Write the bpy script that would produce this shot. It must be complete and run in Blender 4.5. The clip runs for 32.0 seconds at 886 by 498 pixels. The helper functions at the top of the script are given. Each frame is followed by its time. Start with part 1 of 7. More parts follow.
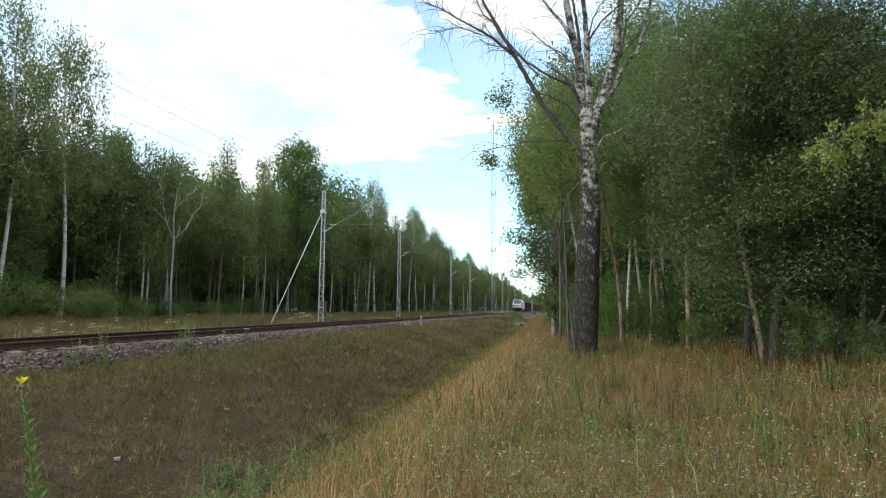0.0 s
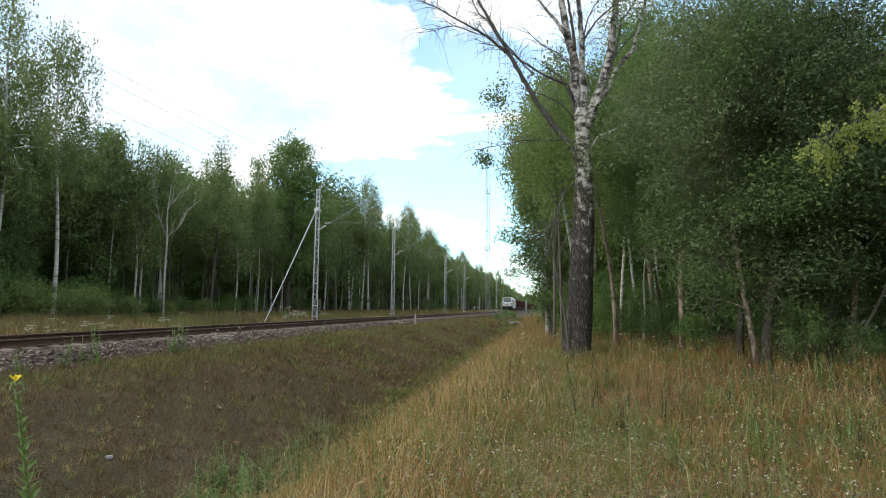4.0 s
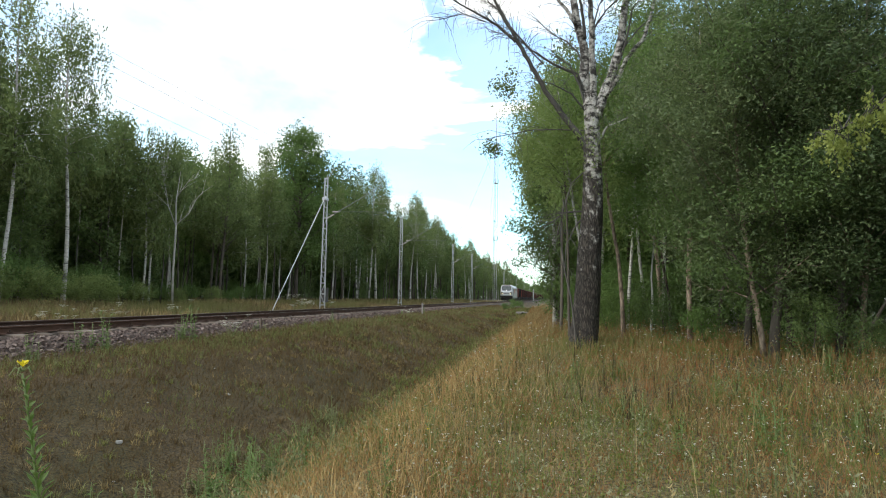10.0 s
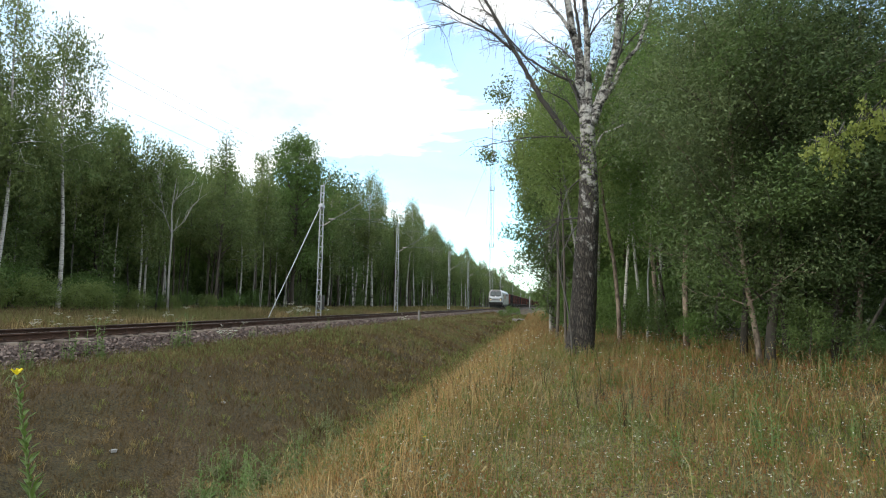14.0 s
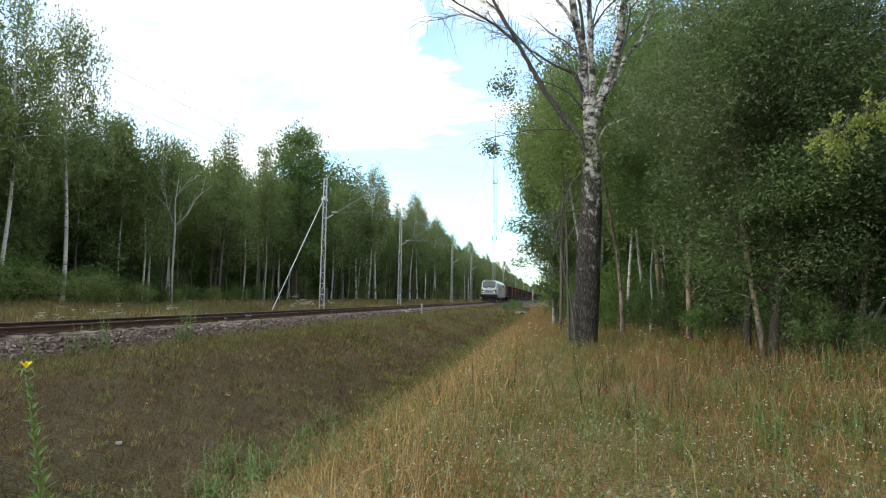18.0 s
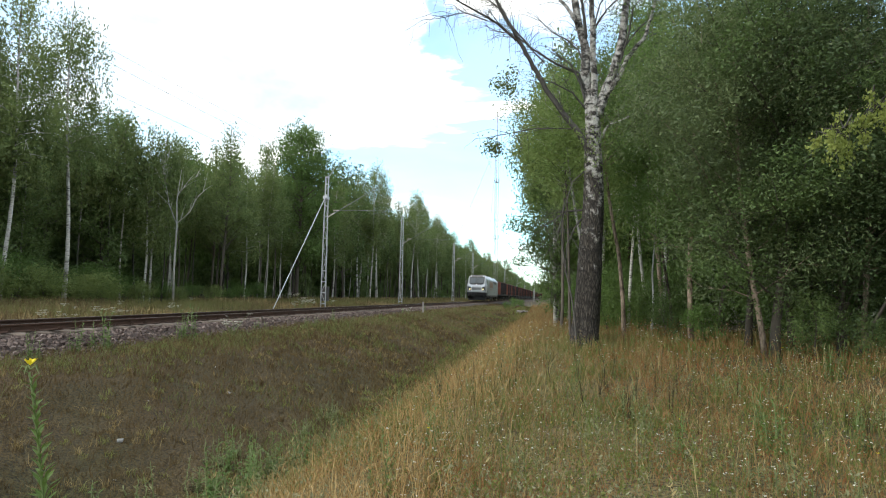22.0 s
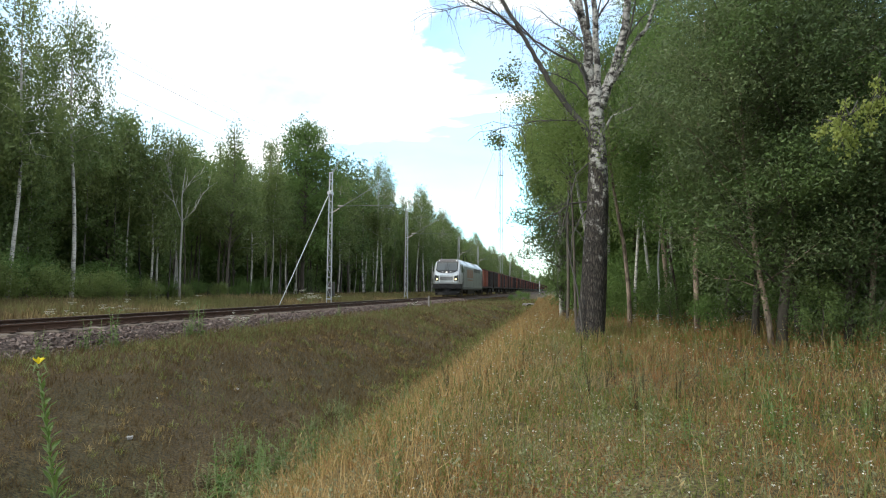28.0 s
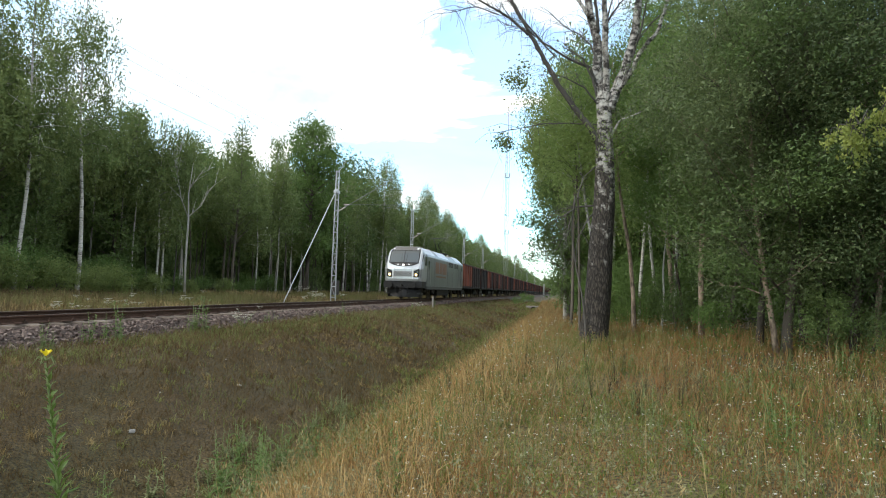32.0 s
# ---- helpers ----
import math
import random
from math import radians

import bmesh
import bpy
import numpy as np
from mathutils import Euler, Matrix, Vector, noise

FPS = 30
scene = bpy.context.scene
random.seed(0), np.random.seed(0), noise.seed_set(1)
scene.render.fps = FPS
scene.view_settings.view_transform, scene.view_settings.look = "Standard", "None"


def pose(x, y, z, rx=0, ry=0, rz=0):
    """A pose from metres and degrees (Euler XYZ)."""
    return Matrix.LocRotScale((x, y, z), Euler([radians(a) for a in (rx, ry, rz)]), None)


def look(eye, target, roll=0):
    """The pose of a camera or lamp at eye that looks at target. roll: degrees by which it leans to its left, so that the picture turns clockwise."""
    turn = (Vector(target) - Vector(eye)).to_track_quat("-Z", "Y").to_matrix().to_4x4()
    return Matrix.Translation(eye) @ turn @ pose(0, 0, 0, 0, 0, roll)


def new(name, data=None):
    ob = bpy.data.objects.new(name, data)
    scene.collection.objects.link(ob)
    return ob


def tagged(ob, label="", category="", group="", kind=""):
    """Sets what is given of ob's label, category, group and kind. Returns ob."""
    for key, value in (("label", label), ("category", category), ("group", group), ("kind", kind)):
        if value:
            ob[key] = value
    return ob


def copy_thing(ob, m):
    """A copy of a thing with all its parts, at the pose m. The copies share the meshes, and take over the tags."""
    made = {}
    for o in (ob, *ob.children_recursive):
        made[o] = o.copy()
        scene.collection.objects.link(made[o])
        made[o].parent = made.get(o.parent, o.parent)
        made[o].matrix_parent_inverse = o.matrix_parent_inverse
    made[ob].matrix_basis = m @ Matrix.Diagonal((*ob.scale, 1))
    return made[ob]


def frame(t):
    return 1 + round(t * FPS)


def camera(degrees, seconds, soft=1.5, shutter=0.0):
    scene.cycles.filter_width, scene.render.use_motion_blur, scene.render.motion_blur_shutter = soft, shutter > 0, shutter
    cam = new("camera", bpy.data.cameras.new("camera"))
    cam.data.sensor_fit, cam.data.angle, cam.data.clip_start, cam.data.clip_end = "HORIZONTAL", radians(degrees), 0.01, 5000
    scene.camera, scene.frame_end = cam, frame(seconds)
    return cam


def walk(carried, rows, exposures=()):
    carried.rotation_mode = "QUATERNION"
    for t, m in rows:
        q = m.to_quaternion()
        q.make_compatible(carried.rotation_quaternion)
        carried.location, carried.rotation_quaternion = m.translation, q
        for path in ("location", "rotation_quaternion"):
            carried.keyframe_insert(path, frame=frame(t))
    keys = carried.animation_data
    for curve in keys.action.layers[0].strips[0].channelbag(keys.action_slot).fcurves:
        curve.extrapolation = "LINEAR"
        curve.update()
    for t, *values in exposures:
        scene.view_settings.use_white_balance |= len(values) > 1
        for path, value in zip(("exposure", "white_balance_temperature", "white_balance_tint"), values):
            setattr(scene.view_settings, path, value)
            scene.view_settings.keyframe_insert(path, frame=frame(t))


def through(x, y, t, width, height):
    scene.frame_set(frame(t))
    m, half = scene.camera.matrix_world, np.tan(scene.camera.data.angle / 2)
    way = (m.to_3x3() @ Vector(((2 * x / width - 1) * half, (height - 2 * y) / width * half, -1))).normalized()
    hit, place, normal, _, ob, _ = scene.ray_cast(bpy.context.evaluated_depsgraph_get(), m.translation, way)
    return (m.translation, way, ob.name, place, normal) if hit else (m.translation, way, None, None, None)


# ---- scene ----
# ---- camera: a turning head on a fixed stand ----
cam = camera(68.5, 32.0, soft=1.05)
EYE = (0.0, 0.0, 1.4)
TURNS = [  # seconds, pitch, lean, yaw in degrees
    (0, 5.254, -0.539, 9.811),
    (0.5, 5.357, -0.639, 9.954),
    (1, 5.188, -0.662, 9.954),
    (1.5, 5.181, -0.861, 10.046),
    (2, 5.117, -1.049, 10.003),
    (2.5, 5.201, -0.832, 9.975),
    (3, 5.558, -0.817, 9.634),
    (3.5, 5.284, -0.686, 9.290),
    (5.5, 5.020, -0.798, 9.431),
    (6, 5.030, -0.640, 9.185),
    (6.5, 5.058, -0.608, 9.211),
    (7, 5.028, -0.723, 9.312),
    (7.5, 4.954, -0.886, 9.213),
    (8, 4.938, -0.971, 9.107),
    (8.5, 4.986, -0.989, 9.189),
    (9, 4.741, -0.906, 9.380),
    (9.5, 4.373, -1.034, 9.509),
    (10, 4.203, -1.135, 9.966),
    (10.5, 4.290, -1.310, 9.660),
    (11, 4.567, -1.516, 9.725),
    (11.5, 4.815, -1.168, 9.734),
    (12, 4.879, -1.226, 9.917),
    (12.5, 4.833, -1.159, 9.734),
    (13, 4.791, -1.315, 9.732),
    (13.5, 4.608, -1.148, 9.699),
    (14, 4.831, -1.031, 9.649),
    (14.5, 5.077, -0.780, 9.648),
    (16.5, 4.478, -0.965, 9.678),
    (17, 4.663, -0.999, 9.917),
    (17.5, 4.364, -0.909, 9.941),
    (18, 4.212, -0.990, 9.905),
    (18.5, 4.153, -1.001, 9.865),
    (19, 4.085, -0.933, 9.947),
    (19.5, 4.344, -0.997, 9.994),
    (20, 4.123, -1.033, 10.017),
    (20.5, 3.916, -1.131, 10.153),
    (21, 3.946, -1.390, 10.010),
    (21.5, 3.877, -1.263, 10.028),
    (22, 4.096, -1.191, 10.028),
    (22.5, 3.864, -1.215, 10.222),
    (23, 3.808, -1.151, 10.532),
    (23.5, 3.750, -1.170, 10.331),
    (24, 3.658, -1.253, 10.214),
    (24.5, 3.935, -1.333, 10.035),
    (25, 4.093, -1.197, 10.129),
    (25.5, 3.944, -1.114, 10.073),
    (27.5, 3.307, -0.271, 10.221),
    (28, 3.550, -0.409, 10.454),
    (28.5, 3.574, -0.676, 10.484),
    (29, 3.641, -1.063, 10.668),
    (29.5, 3.600, -1.367, 10.752),
    (30, 3.593, -1.249, 10.652),
    (30.5, 3.506, -1.107, 10.878),
    (31, 3.409, -1.303, 11.161),
    (31.5, 3.395, -1.510, 11.240),
    (32, 3.609, -1.627, 10.897),
]
walk(cam, [(t, pose(*EYE, 90 + p, 0, y) @ pose(0, 0, 0, 0, 0, -r)) for t, p, r, y in TURNS],
     [(0, -0.14), (9, -0.06), (20, 0.0), (32, 0.05)])

# ---- light levels ----
SKY, CLOUD, SUN = 0.38, 1.42, 2.0

# ---- world and sun ----
world = bpy.data.worlds.new("sky")
scene.world = world
world.use_nodes = True
wt = world.node_tree
wt.nodes.clear()


def wnode(kind, **inputs):
    n = wt.nodes.new(kind)
    for k, v in inputs.items():
        n.inputs[k].default_value = v
    return n


sky = wt.nodes.new("ShaderNodeTexSky")
sky.sky_type = "NISHITA"
sky.sun_disc = False
sky.sun_elevation = radians(40)
sky.sun_rotation = radians(229)
coord = wt.nodes.new("ShaderNodeTexCoord")
mapping = wnode("ShaderNodeMapping", Scale=(1.0, 1.0, 2.6))
wt.links.new(coord.outputs["Generated"], mapping.inputs["Vector"])
cl = wnode("ShaderNodeTexNoise", Scale=2.3, Detail=7.0, Roughness=0.55, Distortion=0.3)
wt.links.new(mapping.outputs["Vector"], cl.inputs["Vector"])
cloud = wt.nodes.new("ShaderNodeValToRGB")
cloud.color_ramp.elements[0].position, cloud.color_ramp.elements[1].position = 0.24, 0.58
wt.links.new(cl.outputs["Fac"], cloud.inputs["Fac"])


# openings in the cloud: direction, cosine of the rim, cosine of the core
def opening(direction, rim, core, ragged=0.14):
    d = Vector(direction).normalized()
    dot = wt.nodes.new("ShaderNodeVectorMath")
    dot.operation = "DOT_PRODUCT"
    dot.inputs[1].default_value = d
    wob = wt.nodes.new("ShaderNodeVectorMath")
    wob.operation = "MULTIPLY_ADD"
    wob.inputs[1].default_value = (ragged, ragged, ragged)
    wt.links.new(cl.outputs["Color"], wob.inputs[0])
    wt.links.new(coord.outputs["Generated"], wob.inputs[2])
    off = wt.nodes.new("ShaderNodeVectorMath")
    off.operation = "SUBTRACT"
    off.inputs[1].default_value = (ragged / 2, ragged / 2, ragged / 2)
    wt.links.new(wob.outputs[0], off.inputs[0])
    wt.links.new(off.outputs[0], dot.inputs[0])
    r = wt.nodes.new("ShaderNodeMapRange")
    r.interpolation_type = "SMOOTHSTEP"
    r.inputs["From Min"].default_value, r.inputs["From Max"].default_value = rim, core
    wt.links.new(dot.outputs["Value"], r.inputs["Value"])
    return r.outputs[0]


holes = [opening((-0.07, 1.0, 0.375), 0.9925, 0.9985), opening((-0.13, 1.0, 0.385), 0.996, 0.9995), opening((-0.10, 1.0, 0.21), 0.9962, 1.0005), opening((-0.20, 1.0, 0.19), 0.9955, 1.0012),
         opening((-0.12, 1.0, 0.10), 0.9945, 1.0012), opening((-0.41, 1.0, 0.445), 0.9984, 1.0008, 0.06), opening((-0.36, 1.0, 0.43), 0.9984, 1.0008, 0.06), opening((0.12, 1.0, 0.40), 0.985, 0.998),
         opening((0.55, 1.0, 0.45), 0.99, 0.999)]
gap = holes[0]
for h in holes[1:]:
    m = wt.nodes.new("ShaderNodeMath")
    m.operation = "MAXIMUM"
    wt.links.new(gap, m.inputs[0])
    wt.links.new(h, m.inputs[1])
    gap = m.outputs[0]
inv = wt.nodes.new("ShaderNodeMath")
inv.operation = "MULTIPLY_ADD"
inv.inputs[1].default_value, inv.inputs[2].default_value = -0.7, 1.0
wt.links.new(gap, inv.inputs[0])
cover = wt.nodes.new("ShaderNodeMath")
cover.operation = "MULTIPLY"
wt.links.new(cloud.outputs["Color"], cover.inputs[0])
wt.links.new(inv.outputs[0], cover.inputs[1])
bg_sky, bg_cloud = wnode("ShaderNodeBackground", Strength=SKY), wnode("ShaderNodeBackground", Strength=CLOUD)
bg_cloud.inputs["Color"].default_value = (0.985, 0.99, 0.965, 1)
clear = wt.nodes.new("ShaderNodeMix")
clear.data_type, clear.blend_type = "RGBA", "MULTIPLY"
clear.inputs[0].default_value, clear.inputs[7].default_value = 1.0, (0.74, 1.03, 1.06, 1)
wt.links.new(sky.outputs["Color"], clear.inputs[6])
wt.links.new(clear.outputs[2], bg_sky.inputs["Color"])
mixw, wout = wt.nodes.new("ShaderNodeMixShader"), wt.nodes.new("ShaderNodeOutputWorld")
wt.links.new(cover.outputs[0], mixw.inputs["Fac"])
wt.links.new(bg_sky.outputs[0], mixw.inputs[1])
wt.links.new(bg_cloud.outputs[0], mixw.inputs[2])
wt.links.new(mixw.outputs[0], wout.inputs["Surface"])

sun = new("sun", bpy.data.lights.new("sun", "SUN"))
sun.data.energy, sun.data.angle, sun.data.color = SUN, radians(12), (1.0, 0.945, 0.84)
sun.matrix_world = look((-60, -52, 66), (0, 0, 0))


# ---- materials ----
def material(name):
    m = bpy.data.materials.new(name)
    m.use_nodes = True
    t = m.node_tree
    return m, t, t.nodes["Principled BSDF"]


def link(t, a, b):
    t.links.new(a, b)


def ramp(t, fac, stops):
    r = t.nodes.new("ShaderNodeValToRGB")
    el = r.color_ramp.elements
    while len(el) < len(stops):
        el.new(0.5)
    for e, (p, c) in zip(el, stops):
        e.position, e.color = p, (*c, 1)
    link(t, fac, r.inputs["Fac"])
    return r.outputs["Color"]


def noise_of(t, scale, detail=4, stretch=(1, 1, 1), rough=0.55, space="Object", distortion=0.0):
    c, mp, n = t.nodes.new("ShaderNodeTexCoord"), t.nodes.new("ShaderNodeMapping"), t.nodes.new("ShaderNodeTexNoise")
    mp.inputs["Scale"].default_value = stretch
    n.inputs["Scale"].default_value, n.inputs["Detail"].default_value, n.inputs["Roughness"].default_value = scale, detail, rough
    n.inputs["Distortion"].default_value = distortion
    link(t, c.outputs[space], mp.inputs["Vector"])
    link(t, mp.outputs["Vector"], n.inputs["Vector"])
    return n.outputs["Fac"]


def mixc(t, fac, a, b, mode="MIX"):
    m = t.nodes.new("ShaderNodeMix")
    m.data_type, m.blend_type = "RGBA", mode
    for sock, v in ((0, fac), (6, a), (7, b)):
        if isinstance(v, (int, float)):
            m.inputs[sock].default_value = v
        elif isinstance(v, tuple):
            m.inputs[sock].default_value = (*v, 1)
        else:
            link(t, v, m.inputs[sock])
    return m.outputs[2]


def bump(t, b, height, strength=0.4, distance=0.02):
    n = t.nodes.new("ShaderNodeBump")
    n.inputs["Strength"].default_value, n.inputs["Distance"].default_value = strength, distance
    link(t, height, n.inputs["Height"])
    link(t, n.outputs["Normal"], b.inputs["Normal"])


def surface(name, stops, scale=4, fine=40, rough=0.8, metal=0.0, relief=0.3, depth=0.01, stretch=(1, 1, 1), spread=0.25):
    """Two scales of noise over a few colours, with fine relief and a shift from object to object."""
    m, t, b = material(name)
    big, small = noise_of(t, scale, 5, stretch), noise_of(t, fine, 4, stretch)
    info = t.nodes.new("ShaderNodeObjectInfo")
    both = t.nodes.new("ShaderNodeMath")
    both.operation = "MULTIPLY_ADD"
    both.inputs[1].default_value = 0.4
    link(t, small, both.inputs[0])
    sc = t.nodes.new("ShaderNodeMath")
    sc.operation = "MULTIPLY"
    sc.inputs[1].default_value = 0.6
    link(t, big, sc.inputs[0])
    link(t, sc.outputs[0], both.inputs[2])
    sh = t.nodes.new("ShaderNodeMath")
    sh.operation = "MULTIPLY_ADD"
    sh.inputs[1].default_value = spread
    link(t, info.outputs["Random"], sh.inputs[0])
    link(t, both.outputs[0], sh.inputs[2])
    sub = t.nodes.new("ShaderNodeMath")
    sub.operation = "SUBTRACT"
    sub.inputs[1].default_value = spread / 2
    link(t, sh.outputs[0], sub.inputs[0])
    col = ramp(t, sub.outputs[0], stops)
    link(t, col, b.inputs["Base Color"])
    b.inputs["Roughness"].default_value, b.inputs["Metallic"].default_value = rough, metal
    bump(t, b, small, relief, depth)
    return m


def leaf_material(name, stops, through=0.3, rough=0.55, grain=0.55, patches=0.55, size=0.7):
    """Foliage: colour by single leaf and by patch, some light through it."""
    m, t, b = material(name)
    geo = t.nodes.new("ShaderNodeNewGeometry")
    info = t.nodes.new("ShaderNodeObjectInfo")
    patch = noise_of(t, size, 3)
    a = t.nodes.new("ShaderNodeMath")
    a.operation = "MULTIPLY_ADD"
    a.inputs[1].default_value = grain
    link(t, geo.outputs["Random Per Island"], a.inputs[0])
    p = t.nodes.new("ShaderNodeMath")
    p.operation = "MULTIPLY"
    p.inputs[1].default_value = patches
    link(t, patch, p.inputs[0])
    link(t, p.outputs[0], a.inputs[2])
    o = t.nodes.new("ShaderNodeMath")
    o.operation = "MULTIPLY_ADD"
    o.inputs[1].default_value, o.inputs[2].default_value = 0.3, 0.35 - (grain + patches) / 2
    link(t, info.outputs["Random"], o.inputs[0])
    s = t.nodes.new("ShaderNodeMath")
    s.operation = "ADD"
    link(t, a.outputs[0], s.inputs[0])
    link(t, o.outputs[0], s.inputs[1])
    col = ramp(t, s.outputs[0], stops)
    link(t, col, b.inputs["Base Color"])
    b.inputs["Roughness"].default_value = rough
    b.inputs["Specular IOR Level"].default_value = 0.25
    tr = t.nodes.new("ShaderNodeBsdfTranslucent")
    link(t, col, tr.inputs["Color"])
    mx = t.nodes.new("ShaderNodeMixShader")
    mx.inputs["Fac"].default_value = through
    link(t, b.outputs[0], mx.inputs[1])
    link(t, tr.outputs[0], mx.inputs[2])
    link(t, mx.outputs[0], t.nodes["Material Output"].inputs["Surface"])
    return m


M = {}
M["birch_leaf"] = leaf_material("birch_leaf", [(0.0, (0.088, 0.125, 0.046)), (0.5, (0.165, 0.218, 0.076)), (1.0, (0.27, 0.325, 0.12))], 0.42, 0.55, 0.3, 0.9, 1.5)
M["alder_leaf"] = leaf_material("alder_leaf", [(0.0, (0.062, 0.098, 0.032)), (0.5, (0.13, 0.195, 0.064)), (1.0, (0.225, 0.30, 0.105))], 0.4, 0.45, 0.35, 1.4, 2.1)
M["maple_leaf"] = leaf_material("maple_leaf", [(0.0, (0.08, 0.13, 0.04)), (0.5, (0.135, 0.215, 0.06)), (1.0, (0.21, 0.30, 0.09))], 0.42, 0.55, 0.3, 0.9, 1.5)
M["grey_leaf"] = leaf_material("grey_leaf", [(0.0, (0.08, 0.11, 0.05)), (0.5, (0.16, 0.21, 0.09)), (1.0, (0.27, 0.33, 0.155))], 0.4, 0.42, 0.35, 1.4, 2.1)
M["light_leaf"] = leaf_material("light_leaf", [(0.0, (0.13, 0.188, 0.058)), (0.5, (0.215, 0.30, 0.095)), (1.0, (0.335, 0.41, 0.15))], 0.5, 0.55, 0.35, 1.4, 2.1)
M["yellow_leaf"] = leaf_material("yellow_leaf", [(0.0, (0.24, 0.30, 0.08)), (0.6, (0.38, 0.42, 0.12)), (1.0, (0.58, 0.49, 0.16))], 0.5, 0.55, 0.3, 0.9, 1.5)
# darkened copy of the alder leaf: the right-hand wood's shade put into the colour
M["shade_dark_leaf"] = leaf_material("shade_dark_leaf", [(0.0, (0.032, 0.052, 0.02)), (0.5, (0.07, 0.108, 0.042)), (1.0, (0.125, 0.175, 0.072))], 0.3, 0.5, 0.35, 1.4, 2.1)
M["sunlit_leaf"] = leaf_material("sunlit_leaf", [(0.0, (0.135, 0.18, 0.06)), (0.5, (0.22, 0.285, 0.092)), (1.0, (0.34, 0.40, 0.15))], 0.5, 0.55, 0.3, 0.9, 1.5)
M["shrub_leaf"] = leaf_material("shrub_leaf", [(0.0, (0.076, 0.136, 0.036)), (0.5, (0.133, 0.218, 0.060)), (1.0, (0.209, 0.301, 0.102))], 0.4, 0.55, 0.3, 0.9, 1.5)
M["dry_grass"] = leaf_material("dry_grass", [(0.0, (0.18, 0.115, 0.048)), (0.45, (0.325, 0.238, 0.103)), (1.0, (0.52, 0.43, 0.225))], 0.25, 0.7, 0.45, 0.7, 1.2)
M["green_grass"] = leaf_material("green_grass", [(0.0, (0.07, 0.10, 0.024)), (0.5, (0.152, 0.187, 0.048)), (1.0, (0.285, 0.32, 0.115))], 0.3, 0.6, 0.4, 0.8, 1.2)
M["red_grass"] = leaf_material("red_grass", [(0.0, (0.18, 0.078, 0.03)), (0.5, (0.315, 0.15, 0.06)), (1.0, (0.45, 0.27, 0.125))], 0.25, 0.7, 0.45, 0.7, 1.2)
M["golden_grass"] = leaf_material("golden_grass", [(0.0, (0.25, 0.14, 0.05)), (0.5, (0.42, 0.265, 0.105)), (1.0, (0.58, 0.43, 0.21))], 0.25, 0.7)
M["bank_grass"] = leaf_material("bank_grass", [(0.0, (0.064, 0.041, 0.019)), (0.5, (0.120, 0.080, 0.034)), (1.0, (0.187, 0.140, 0.056))], 0.2, 0.8)
M["white_petal"] = leaf_material("white_petal", [(0.0, (0.66, 0.65, 0.57)), (1.0, (0.82, 0.81, 0.74))], 0.3)
M["yellow_petal"] = leaf_material("yellow_petal", [(0.0, (0.75, 0.58, 0.02)), (1.0, (0.9, 0.78, 0.05))], 0.3)


def birch_bark():
    m, t, b = material("birch_bark")
    marks = noise_of(t, 3.2, 6, (1, 1, 5.0), 0.7)
    patches = noise_of(t, 1.1, 4, (1, 1, 0.9), 0.6)
    fine = noise_of(t, 45, 4, (1, 1, 3))
    c = ramp(t, marks, [(0.36, (0.035, 0.03, 0.027)), (0.44, (0.42, 0.40, 0.37)), (0.7, (0.66, 0.64, 0.60))])
    d = ramp(t, patches, [(0.36, (0.10, 0.09, 0.085)), (0.47, (1, 1, 1))])
    link(t, mixc(t, 1.0, c, d, "MULTIPLY"), b.inputs["Base Color"])
    b.inputs["Roughness"].default_value = 0.75
    bump(t, b, fine, 0.5, 0.01)
    return m


